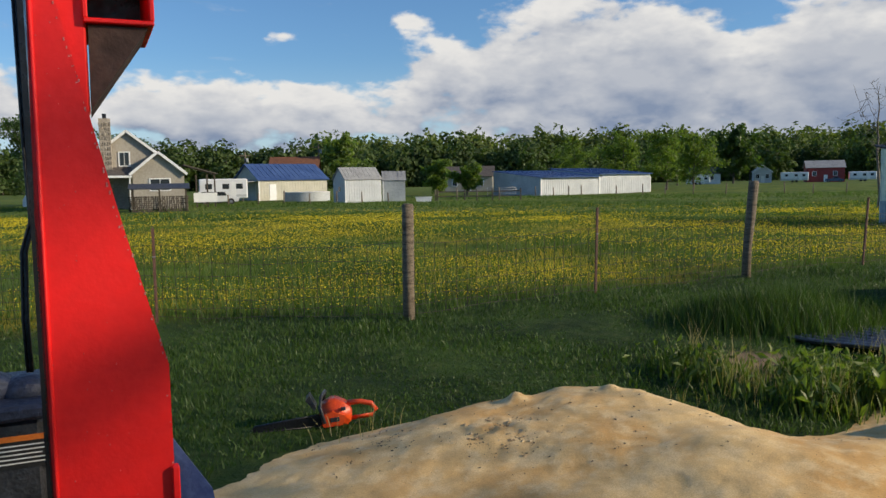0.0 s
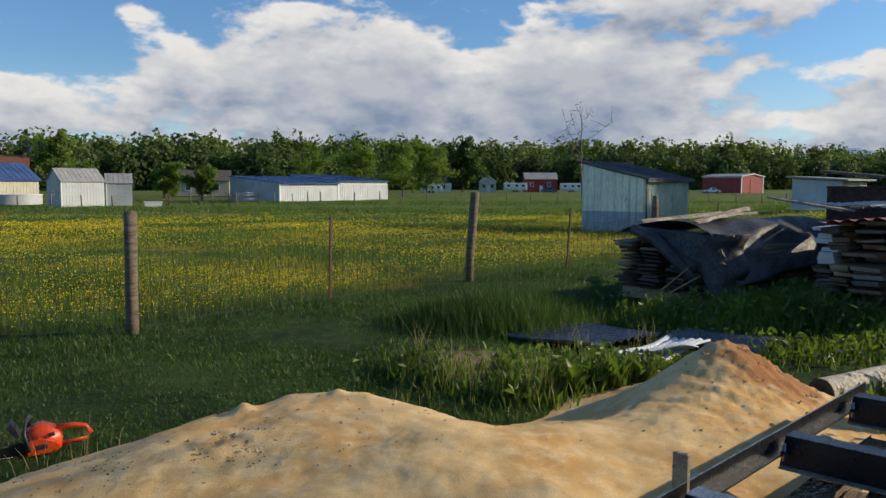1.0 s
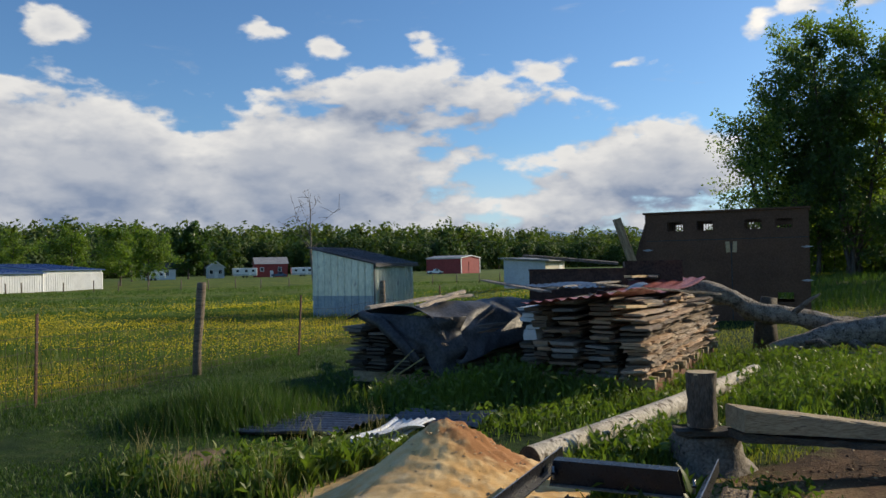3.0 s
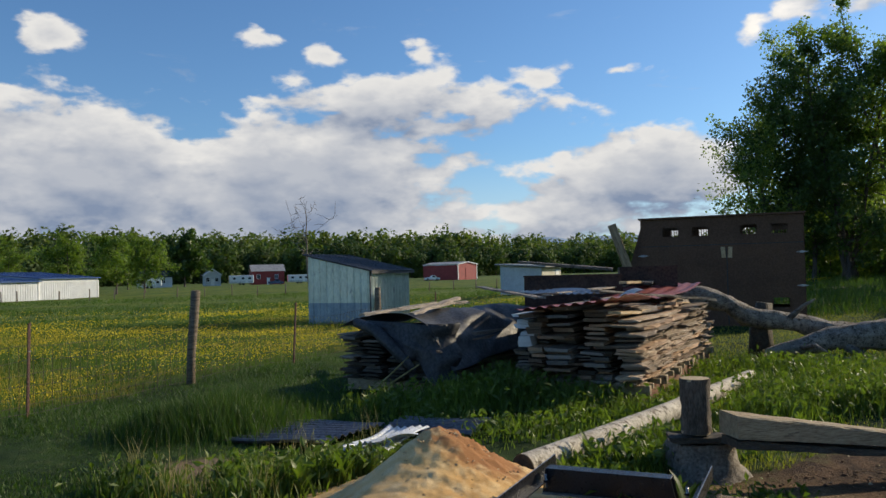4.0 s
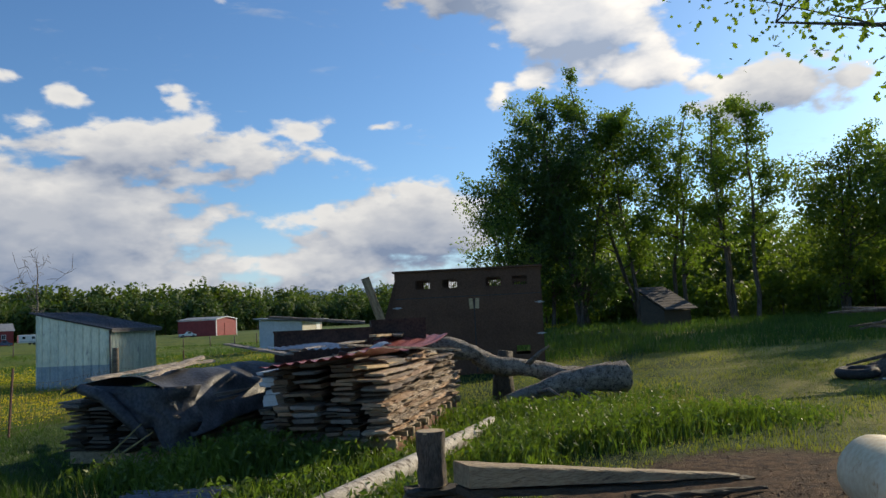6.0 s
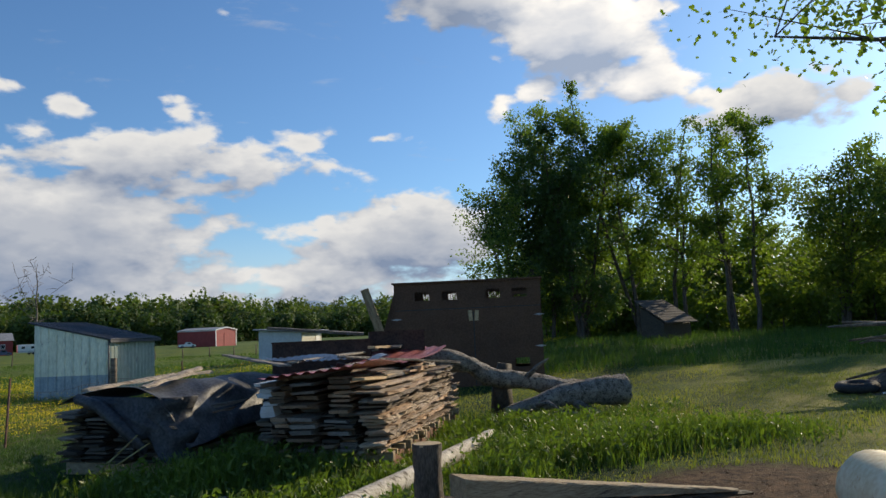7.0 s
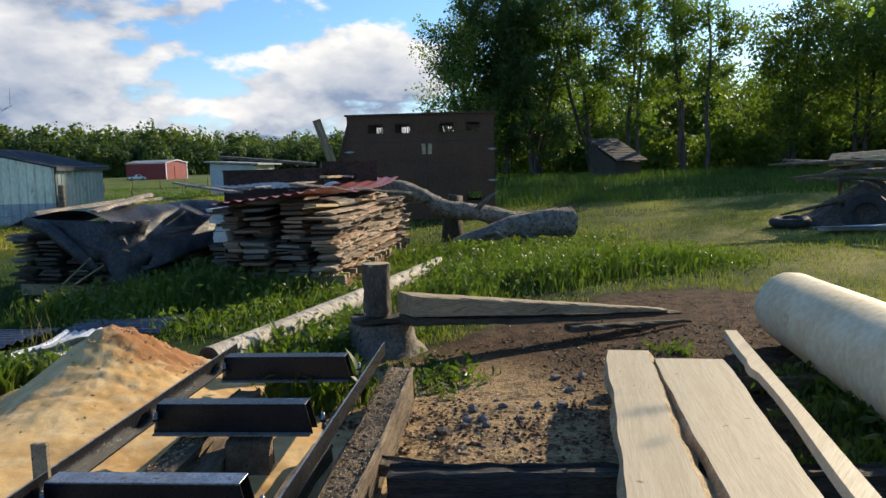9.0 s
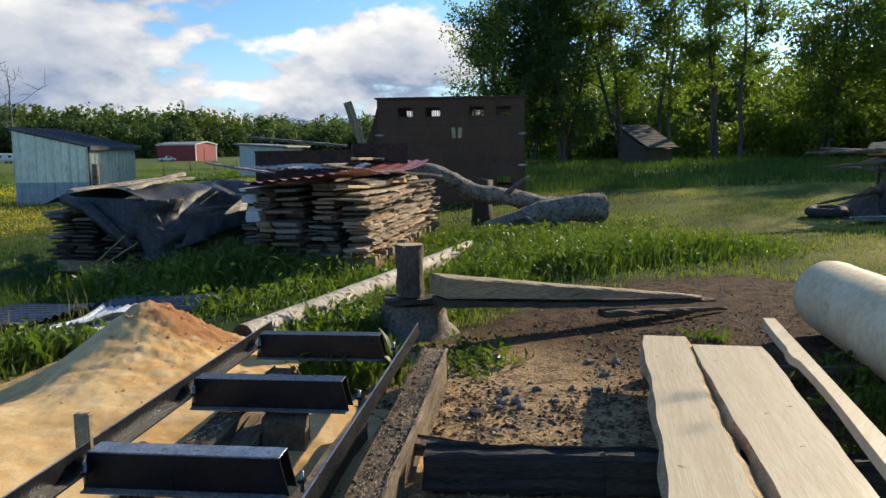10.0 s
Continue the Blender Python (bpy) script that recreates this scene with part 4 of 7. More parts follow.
def beam(name, label, m, size, mat, bevel=0.012, seed=0, wear=0.006, category="timber", bend=0.0, cuts=14):
    """A squared timber along its own x, with uneven faces and worn corners."""
    rng = random.Random(seed)
    L, W, H = size
    bm = bmesh.new()
    ring = [(-1, -1), (1, -1), (1, 1), (-1, 1)]
    rows = []
    for i in range(cuts + 1):
        x = L * (i / cuts - 0.5)
        off = bend * math.sin(math.pi * i / cuts)
        row = []
        for a, b in ring:
            for p, q in (((a * (W / 2 - bevel), b * H / 2), (a * W / 2, b * (H / 2 - bevel))),):
                pair = [p, q] if a * b > 0 else [q, p]
                row += [bm.verts.new((x + rng.uniform(-wear, wear), y + off + rng.uniform(-wear, wear), z + rng.uniform(-wear, wear))) for y, z in pair]
        rows.append(row)
    n = len(rows[0])
    for r, s in zip(rows, rows[1:]):
        for k in range(n):
            bm.faces.new((r[k], r[(k + 1) % n], s[(k + 1) % n], s[k]))
    bm.faces.new(rows[0][::-1])
    bm.faces.new(rows[-1])
    me = bpy.data.meshes.new(name)
    bmesh.ops.recalc_face_normals(bm, faces=bm.faces[:])
    bm.to_mesh(me)
    bm.free()
    me.materials.append(M[mat])
    ob = new(name, me)
    ob.matrix_world = m
    return tagged(ob, label, category)


beam("timber", "long weathered timber under the mill rail, dusted with sawdust", TRACK @ pose(0.1, -0.13, 0.13), (5.1, 0.19, 0.26), "mill_timber", 0.02, 1, 0.008)
beam("timber", "timber with sawdust on top inside the mill bed", TRACK @ pose(-0.1, 0.84, 0.12), (4.6, 0.15, 0.22), "mill_timber", 0.015, 2, 0.007)
beam("timber", "short timber on the ground inside the mill bed", TRACK @ pose(0.75, 0.66, 0.09, 0, 0, 4), (1.3, 0.13, 0.18), "mill_timber", 0.012, 3, 0.006)
beam("timber", "thin timber beneath the rail of the mill bed", TRACK @ pose(-0.3, 0.22, 0.07, 0, 0, -2), (3.4, 0.12, 0.14), "old_wood", 0.012, 4, 0.006)
beam("wood_block", "dark cut wood block under a mill bunk", TRACK @ pose(1.22, 0.52, 0.13, 0, 0, 8), (0.16, 0.24, 0.2), "mill_timber", 0.006, 5, 0.003, "wood block", cuts=3)
# the bearer's shade is put into its dark base colour
beam("timber", "old grey timber laid as a cross bearer", pose(3.46, 1.36, 0.11, 0, 0, -57), (1.36, 0.16, 0.2), "shaded_bearer", 0.02, 6, 0.008)
beam("wood_offcut", "tapered offcut leaning behind the timber", pose(3.35, 2.05, 0.1, 10, 6, -62), (0.42, 0.12, 0.06), "old_wood", 0.008, 7, 0.008, "offcut", cuts=4)
beam("timber", "cross bearer under the fresh slabs", pose(3.95, 0.55, 0.12, 0, 0, -57), (1.5, 0.13, 0.2), "dark_wood", 0.015, 8, 0.007)
beam("timber", "thin batten beneath the fresh boards", pose(5.95, 1.05, 0.07, 0, 0, -56), (1.9, 0.09, 0.1), "old_wood", 0.01, 9, 0.005)


# ---- sawdust ----
def sawdust_height(x, y):
    xr = np.array([-2.2, -1.5, -0.9, -0.3, 0.3, 0.8, 1.5, 2.3, 3.0, 4.6])
    yr = np.interp(x, xr, [3.9, 4.15, 4.5, 4.85, 5.0, 4.86, 4.3, 4.35, 4.6, 4.7])
    am = np.interp(x, xr, [0.0, 0.05, 0.13, 0.25, 0.345, 0.34, 0.235, 0.17, 0.16, 0.03])
    d = y - yr
    h = am * np.exp(-np.abs(d / np.where(d > 0, 0.50, 1.25)) ** 2.0)
    h += 0.07 * smooth01(x, -0.4, 0.6) * (1 - smooth01(x, 3.0, 4.2)) * (1 - smooth01(y, 4.0, 4.7)) * smooth01(y, 1.6, 2.6)
    r = np.hypot((x - 3.42) / 0.62, (y - 4.93) / 0.55)
    h += 0.545 * np.exp(-np.sqrt(r ** 2 + 0.05) ** 1.5 * 1.1)
    h += 0.05 * np.exp(-(((x - 0.02) / 0.06) ** 2 + ((y - 4.92) / 0.06) ** 2)) + 0.03 * np.exp(-(((x - 0.62) / 0.05) ** 2 + ((y - 4.95) / 0.05) ** 2))
    wave = 0.022 * np.sin(3.1 * x + 1.4 * np.sin(2.2 * y)) * np.sin(2.7 * y + 0.8 * x) + 0.010 * np.sin(8.3 * x + 2 * np.sin(5 * y)) * np.sin(7.1 * y)
    return h + wave * smooth01(h, 0.03, 0.16) - 0.035


def sawdust_pile():
    nx, ny = 300, 230
    x, y = np.meshgrid(np.linspace(-2.4, 4.7, nx), np.linspace(1.2, 6.2, ny), indexing="ij")
    z = sawdust_height(x, y)
    rng = np.random.default_rng(3)
    crumble = np.zeros_like(z)
    for k in range(1, 7):
        f, a = 7.0 * 1.75 ** k, rng.uniform(0, 6.28, 4)
        crumble += np.abs(np.sin(f * (x + 0.3 * y) + a[0] + 1.7 * np.sin(f * 0.43 * y + a[1])) * np.sin(f * (y - 0.35 * x) + a[2] + 1.7 * np.sin(f * 0.39 * x + a[3]))) / 1.5 ** k
    rough = 0.15 + np.exp(-(((x - 3.72) / 0.36) ** 2 + ((y - 4.86) / 0.32) ** 2)) + 0.5 * np.exp(-(((x + 0.1) / 0.16) ** 2 + ((y - 4.4) / 0.14) ** 2)) + 0.35 * np.exp(-(((x - 3.2) / 0.5) ** 2 + ((y - 4.4) / 0.3) ** 2))
    z = np.where(z > 0.0, z + 0.05 * rough * (crumble - 0.45), z)
    verts = np.stack([x, y, z], -1).reshape(-1, 3)
    i, j = np.meshgrid(np.arange(nx - 1), np.arange(ny - 1), indexing="ij")
    faces = np.stack([i * ny + j, (i + 1) * ny + j, (i + 1) * ny + j + 1, i * ny + j + 1], -1).reshape(-1, 4)
    keep = (z.reshape(-1)[faces] > -0.034).any(1)
    ob = part("sawdust_heap", fast_mesh("sawdust_heap", verts, faces[keep], True), "sawdust")
    tagged(ob, "heaped golden sawdust with crumbly darker crests", "sawdust pile")


sawdust_pile()


def crumbs(name, label, mat, places, seed, sizes, category):
    """Small angular bits strewn on the ground, one mesh."""
    rng = random.Random(seed)
    verts, faces = [], []
    for x, y, z in places:
        s = rng.uniform(*sizes)
        n = len(verts)
        sx, sy, sz = s * rng.uniform(0.6, 1.8), s * rng.uniform(0.5, 1.2), s * rng.uniform(0.3, 0.8)
        a = rng.uniform(0, 6.28)
        for u, v, q in ((1, 0, 0), (0, 1, 0), (-1, 0, 0), (0, -1, 0), (0.1, 0.1, 1), (0, 0, -0.6)):
            u, v = u * sx * rng.uniform(0.7, 1.2), v * sy * rng.uniform(0.7, 1.2)
            verts.append((x + u * math.cos(a) - v * math.sin(a), y + u * math.sin(a) + v * math.cos(a), z + q * sz))
        for f in ((0, 1, 4), (1, 2, 4), (2, 3, 4), (3, 0, 4), (1, 0, 5), (2, 1, 5), (3, 2, 5), (0, 3, 5)):
            faces.append(tuple(n + i for i in f))
    ob = part(name, fast_mesh(name, verts, faces), mat)
    return tagged(ob, label, category, kind="stuff")


rng = random.Random(12)


def strewn(n, cx, cy, sx, sy, on_dust=False, low=0.0):
    out = []
    for _ in range(n):
        x, y = rng.gauss(cx, sx), rng.gauss(cy, sy)
        z = float(sawdust_height(np.array(x), np.array(y))) if on_dust else 0.0
        if not on_dust or z > 0.01:
            out.append((x, y, max(z, gz(x, y)) + 0.003 + low))
    return out


crumbs("bark_bits", "dark bark crumbs lying on the sawdust", "dark_wood", strewn(170, 0.5, 4.5, 0.8, 0.4, True) + strewn(90, -0.1, 4.35, 0.15, 0.12, True) + strewn(80, -0.8, 4.4, 0.2, 0.2, True) + strewn(100, 3.6, 4.8, 0.35, 0.3, True), 1, (0.003, 0.009), "bark")
crumbs("sawdust_clods", "clods of damp brown sawdust", "fresh_bark_edge", strewn(90, -0.05, 4.38, 0.13, 0.10, True) + strewn(420, 3.70, 4.83, 0.25, 0.22, True) + strewn(60, 3.2, 4.3, 0.4, 0.3, True), 2, (0.004, 0.017), "sawdust")
crumbs("dirt_clods", "loose dirt clods and wood chips on the bare ground", "dirt", strewn(3200, 5.6, 2.0, 1.6, 0.9) + strewn(700, 4.2, 2.3, 0.6, 0.5), 3, (0.004, 0.022), "dirt")
on_timber = lambda n, x, y, z: [tuple(TRACK @ Vector((rng.uniform(*x), rng.uniform(*y), z))) for _ in range(n)]
crumbs("bark_litter", "brown bark litter on the mill timbers", "bark", on_timber(240, (-2.3, 2.6), (-0.21, -0.06), 0.261) + on_timber(120, (-2, 2.0), (0.78, 0.90), 0.231) + [tuple(TRACK @ Vector((rng.gauss(0.75, 0.45), rng.uniform(0.1, 0.75), 0.02))) for _ in range(420)], 6, (0.004, 0.018), "bark")
crumbs("timber_sawdust", "pale sawdust spilt on the mill timbers", "fresh_bark_edge", on_timber(2600, (-2.3, 2.6), (-0.215, -0.05), 0.259) + on_timber(1500, (-2, 2.0), (0.77, 0.91), 0.229) + on_timber(900, (-2, 2.2), (0.05, 1.05), 0.008), 16, (0.003, 0.009), "sawdust")
crumbs("wood_chips", "pale wood chips strewn over the dirt", "cut_wood", strewn(900, 3.9, 1.9, 0.9, 0.7) + strewn(500, 2.6, 2.4, 0.9, 0.5) + strewn(350, 6.0, 2.2, 1.5, 0.8), 4, (0.004, 0.018), "wood chips")


def rock(x, y, s, seed, mat="rock", label="grey broken stone on the dirt", name="stone"):
    r = random.Random(seed)
    bm = bmesh.new()
    bmesh.ops.create_icosphere(bm, subdivisions=1, radius=s)
    for v in bm.verts:
        v.co = Vector((v.co.x * r.uniform(0.8, 1.25), v.co.y * r.uniform(0.7, 1.1), v.co.z * r.uniform(0.5, 0.9)))
    ob = part(name, bm, mat)
    ob.location, ob.rotation_euler = (x, y, gz(x, y) + s * 0.3), (0, 0, r.uniform(0, 6))
    return tagged(ob, label, "stone", "stones by the mill")


for k, (x, y, s) in enumerate(((4.12, 2.36, 0.05), (4.40, 2.36, 0.045), (4.47, 2.28, 0.05), (4.38, 2.20, 0.035), (4.30, 2.32, 0.03), (4.60, 2.45, 0.045), (4.75, 2.30, 0.04), (4.86, 2.42, 0.03), (5.0, 1.98, 0.05), (4.92, 2.12, 0.035), (5.35, 2.1, 0.04), (4.62, 2.08, 0.03), (3.95, 2.1, 0.025), (4.05, 2.0, 0.02), (5.6, 2.35, 0.05), (5.75, 2.2, 0.04))):
    rock(x, y, s, k)


# ---- logs, stumps and boards round the mill ----
def log(name, label, pts, radii, mat, end_mat="cut_wood", sides=20, wobble=0.03, seed=1, category="log"):
    ob = thing(name, label, category, Matrix.Translation(pts[0]))
    rel = [Vector(p) - Vector(pts[0]) for p in pts]
    fine, fr = [], []
    for i in range(len(rel) - 1):
        for k in range(4):
            fine.append(rel[i].lerp(rel[i + 1], k / 4))
            fr.append(radii[i] + (radii[i + 1] - radii[i]) * k / 4)
    fine.append(rel[-1])
    fr.append(radii[-1])
    tube("bark", fine, fr, mat, ob, "", sides, wobble, seed, caps=False)
    for i, j in ((0, 1), (-1, -2)):
        d = (fine[i] - fine[j]).normalized()
        bm = bmesh.new()
        bmesh.ops.create_cone(bm, cap_ends=True, segments=sides, radius1=fr[i] * 0.97, radius2=fr[i] * 0.96, depth=0.02, matrix=Matrix.Translation(fine[i] - d * 0.008) @ d.to_track_quat("Z", "Y").to_matrix().to_4x4())
        part("cut_end", bm, end_mat, ob, "sawn end")
    return ob


log("birch_log", "long pale birch log lying in the grass", [(4.30, 4.92, 0.10), (5.6, 5.28, 0.11), (7.1, 5.76, 0.12), (8.9, 6.45, 0.11), (10.5, 7.1, 0.10)], [0.115, 0.12, 0.115, 0.11, 0.09], "birch", "dark_wood", 18, 0.02, 2)
log("tree_stump", "weathered grey stump with flared base", [(5.60, 4.12, -0.05), (5.59, 4.12, 0.06), (5.58, 4.12, 0.30)], [0.40, 0.32, 0.27], "bark_grey", "old_wood", 22, 0.10, 3, "stump")
log("log_section", "upright cut log section with rough bark standing on a board", [(5.44, 4.03, 0.385), (5.44, 4.03, 0.60), (5.44, 4.03, 0.835)], [0.125, 0.118, 0.122], "bark", "cut_wood", 26, 0.06, 4, "log section")
beam("board", "dark split board lying on the stump", pose(5.62, 3.86, 0.345, 0, 0, -42), (0.95, 0.26, 0.045), "dark_wood", 0.008, 11, 0.008, "board")


def split_beam(L, n, seed, top, low, wid, ragged):
    """A beam along x whose top, underside and width follow the given rules of 0..1."""
    r = random.Random(seed)
    bm, rows = bmesh.new(), []
    for i in range(n + 1):
        f = i / n
        j = lambda: r.uniform(-ragged, ragged)
        t, l, w_ = top(f), low(f), wid(f) / 2
        rows.append([bm.verts.new((L * f, y + j(), z + j() * 0.6)) for y, z in ((-w_, l), (w_, l), (w_, t - 0.012), (w_ - 0.012, t), (-w_ + 0.012, t), (-w_, t - 0.012))])
    for q, t in zip(rows, rows[1:]):
        for k in range(6):
            bm.faces.new((q[k], q[(k + 1) % 6], t[(k + 1) % 6], t[k]))
    bm.faces.new(rows[0][::-1])
    bm.faces.new(rows[-1])
    return bm


def wedge_timber():
    """A sawn timber that tapers to a split tip, with dark splinters beneath."""
    m = Matrix.Translation((5.40, 3.68, 0)) @ Matrix.Rotation(math.atan2(-1.26, 2.7), 4, "Z")
    ob = thing("wedge_timber", "sawn timber tapering to a split end, propped on the stump", "timber", m)
    part("timber_body", split_beam(2.98, 26, 3, lambda f: 0.60 - 0.455 * f, lambda f: 0.42 - 0.30 * f, lambda f: 0.30 - 0.19 * f, 0.005), "beam_wood", ob)
    part("splinter", split_beam(3.15, 26, 4, lambda f: 0.405 - 0.30 * f - 0.03 * math.sin(f * 3.1), lambda f: 0.345 - 0.275 * f - 0.03 * math.sin(f * 3.1), lambda f: 0.26 - 0.15 * f, 0.012), "dark_wood", ob, "dark split bark slab beneath")
    part("splinter", split_beam(1.5, 14, 5, lambda f: 0.06 - 0.03 * f, lambda f: 0.0, lambda f: 0.11 - 0.08 * f, 0.01), "dark_wood", ob, "dark splinter torn from the tip").matrix_local = Matrix.Translation((1.6, -0.16, 0.10)) @ Euler((0.1, 0.05, -0.06)).to_matrix().to_4x4()


wedge_timber()


def live_edge_slab(label, far, near, width, top, seed, edge=0.03, thick=0.065, wane=0.03):
    """A freshly sawn slab with wavy natural edges, from its far end to its near end."""
    r = random.Random(seed)
    span = Vector(near) - Vector(far)
    a, b = Vector((0, 0, 0)), Vector((span.length, 0, 0))
    s = Vector((0, 1, 0))
    ob = thing("live_edge_slab", label, "wood slab", Matrix.Translation((*far, 0)) @ Matrix.Rotation(math.atan2(span.y, span.x), 4, "Z"), "fresh slabs beside the mill")
    n = 70
    ph = [r.uniform(0, 6.3) for _ in range(8)]
    wav = lambda f, k: edge * (math.sin(f * 7 + ph[k]) + 0.6 * math.sin(f * 17 + ph[k + 1]) + 0.35 * math.sin(f * 41 + ph[k + 2]))
    top_l, top_r, low_l, low_r = [], [], [], []
    for i in range(n + 1):
        f = i / n
        p = a.lerp(b, f)
        w0, w1 = width[0] + (width[1] - width[0]) * f, 0
        l, q = w0 / 2 + wav(f, 0) * 0.6, w0 / 2 + wav(f, 3) * 0.6
        flare = 0.022 + 0.012 * math.sin(f * 23 + ph[6])
        top_l.append(p - s * l + Vector((0, 0, top)))
        top_r.append(p + s * q + Vector((0, 0, top)))
        low_l.append(p - s * (l + flare) + Vector((0, 0, top - thick)))
        low_r.append(p + s * (q + wane + flare * 0.8 + 0.012 * math.sin(f * 61 + ph[2])) + Vector((0, 0, top - thick)))
    def strip(name, x, y, mat, label=""):
        bm = bmesh.new()
        u, v = [bm.verts.new(p) for p in x], [bm.verts.new(p) for p in y]
        for i in range(n):
            bm.faces.new((u[i], u[i + 1], v[i + 1], v[i]))
        part(name, bm, mat, ob, label)
    bm = bmesh.new()
    tl, tr, ll, lr = ([bm.verts.new(p) for p in q] for q in (top_l, top_r, low_l, low_r))
    for i in range(n):
        bm.faces.new((tl[i], tl[i + 1], tr[i + 1], tr[i]))
        bm.faces.new((ll[i], lr[i], lr[i + 1], ll[i + 1]))
    bm.faces.new((tl[0], tr[0], lr[0], ll[0]))
    bm.faces.new((tl[-1], ll[-1], lr[-1], tr[-1]))
    part("sawn_face", bm, "fresh_wood", ob, "pale smooth sawn face")
    strip("natural_edge", top_l, low_l, "fresh_bark_edge", "rough natural edge")
    strip("natural_edge", top_r, low_r, "fresh_bark_edge", "rough natural edge")
    bm = bmesh.new()
    for k in range(5):
        f = r.uniform(0.1, 0.9)
        c = a.lerp(b, f) + s * r.uniform(-0.3, 0.3) * width[0] + Vector((0, 0, top + 0.0008))
        bmesh.ops.create_circle(bm, cap_ends=True, segments=10, radius=1, matrix=Matrix.Translation(c) @ Matrix.Rotation(r.uniform(0, 3), 4, "Z") @ Matrix.Diagonal((r.uniform(0.012, 0.022), 0.009, 1, 1)))
    part("knots", bm, "fresh_bark_edge", ob, "small brown knots")
    return ob


live_edge_slab("fresh pale slab with live bark edges on bearers", (5.60, 1.76), (2.55, 0.24), (0.28, 0.33), 0.30, 1, 0.016, wane=0.05)
live_edge_slab("wide fresh pale slab with live edges on bearers", (5.58, 1.30), (2.75, -0.18), (0.46, 0.36), 0.30, 2, 0.010, wane=0.0)


def edging_strip():
    r = random.Random(8)
    a, b = Vector((6.64, 1.33, 0.30)), Vector((3.2, -0.28, 0.36))
    d = (b - a).normalized()
    s = Vector((-d.y, d.x, 0)).normalized()
    bm = bmesh.new()
    rows = []
    for i in range(31):
        f = i / 30
        p = a.lerp(b, f)
        l = 0.05 + 0.014 * math.sin(f * 9) + (0.03 if 0.28 < f < 0.36 else 0) * math.sin((f - 0.28) * 39)
        rows.append([bm.verts.new((p + s * u + Vector((0, 0, z)))[:]) for u, z in ((-l, -0.05), (0.05, -0.05), (0.05, 0), (-l * 0.8, 0))])
    for q, t in zip(rows, rows[1:]):
        for k in range(4):
            bm.faces.new((q[k], q[(k + 1) % 4], t[(k + 1) % 4], t[k]))
    bm.faces.new(rows[0][::-1])
    bm.faces.new(rows[-1])
    ob = part("edging_strip", bm, "fresh_wood")
    tagged(ob, "narrow fresh edging strip with knobbly side", "wood strip", "fresh slabs beside the mill")


edging_strip()
log("peeled_log", "thick peeled cream log with knots lying on the dirt", [(7.75, 1.12, 0.33), (6.6, 0.45, 0.335), (5.3, -0.30, 0.34), (3.6, -1.25, 0.35)], [0.315, 0.335, 0.35, 0.37], "peeled", "peeled", 32, 0.012, 6)


# ---- chainsaw ----
def chainsaw():
    m = pose(-1.18, 5.16, 0.0, 0, -6, 12)
    ob = thing("chainsaw", "orange chainsaw with black handles resting in the grass", "chainsaw", m)
    body = prism([(-0.12, 0.02), (0.08, 0.02), (0.10, 0.10), (0.07, 0.15), (-0.02, 0.20), (-0.11, 0.16), (-0.13, 0.08)], "y", (-0.07, 0.09))
    bmesh.ops.bevel(body, geom=body.edges[:], offset=0.012, segments=2, affect="EDGES")
    part("body", body, "saw_orange", ob, "orange motor housing", True)
    part("clutch_cover", prism([(-0.10, 0.03), (0.03, 0.03), (0.05, 0.09), (-0.03, 0.13), (-0.11, 0.11)], "y", (-0.10, -0.068)), "saw_orange", ob)
    part("air_vent", box((-0.02, -0.103, 0.075), (0.06, 0.006, 0.03), None, 0.002), "black_plastic", ob)
    part("starter_knob", box((0.045, -0.08, 0.135), (0.03, 0.03, 0.02), None, 0.004), "black_plastic", ob)
    tube("rear_handle", [(0.07, 0, 0.15), (0.16, 0, 0.145), (0.235, 0, 0.12), (0.26, 0, 0.075), (0.235, 0, 0.04), (0.08, 0, 0.04)], [0.02, 0.018, 0.018, 0.017, 0.016, 0.014], "saw_orange", ob, "orange rear handle", 10)
    tube("front_handle", [(-0.09, -0.10, 0.06), (-0.11, -0.10, 0.17), (-0.09, -0.06, 0.235), (-0.07, 0.06, 0.235), (-0.09, 0.11, 0.16), (-0.08, 0.10, 0.06)], [0.013] * 6, "black_plastic", ob, "black wrap-round handle", 10)
    part("brake_guard", prism([(-0.20, 0.22), (-0.17, 0.25), (-0.135, 0.16), (-0.15, 0.14)], "y", (-0.06, 0.06)), "black_plastic", ob, "black hand guard")
    part("guide_bar", prism([(-0.55, 0.065), (-0.57, 0.08), (-0.55, 0.10), (-0.11, 0.115), (-0.11, 0.045)], "y", (-0.082, -0.076)), "black_steel", ob, "steel guide bar")
    tube("chain", [(-0.12, -0.079, 0.118), (-0.55, -0.079, 0.104), (-0.577, -0.079, 0.08), (-0.55, -0.079, 0.06), (-0.12, -0.079, 0.041)], [0.006] * 5, "black_steel", ob, "dark saw chain")


chainsaw()


# ---- sheets on the ground ----
def corrugated(name, label, m, size, mat, wave=0.075, amp=0.012, seed=0, sag=0.03, group=""):
    r = random.Random(seed)
    L, W = size
    ph = r.uniform(0, 6)
    nv = max(8, int(W / wave * 6))
    verts, faces = solid_sheet(10, nv, lambda u, v: (L * (u - 0.5), W * (v - 0.5), amp * math.sin(2 * math.pi * v * W / wave) + sag * math.sin(u * 5 + ph) * (v - 0.4) + sag * 0.6 * math.sin(v * 4 + ph)), 0.004)
    bm = bmesh.new()
    vs = [bm.verts.new(p) for p in verts]
    for f in faces:
        bm.faces.new([vs[i] for i in f])
    ob = part(name, bm, mat)
    ob.matrix_world = m
    return tagged(ob, label, "metal sheet", group)


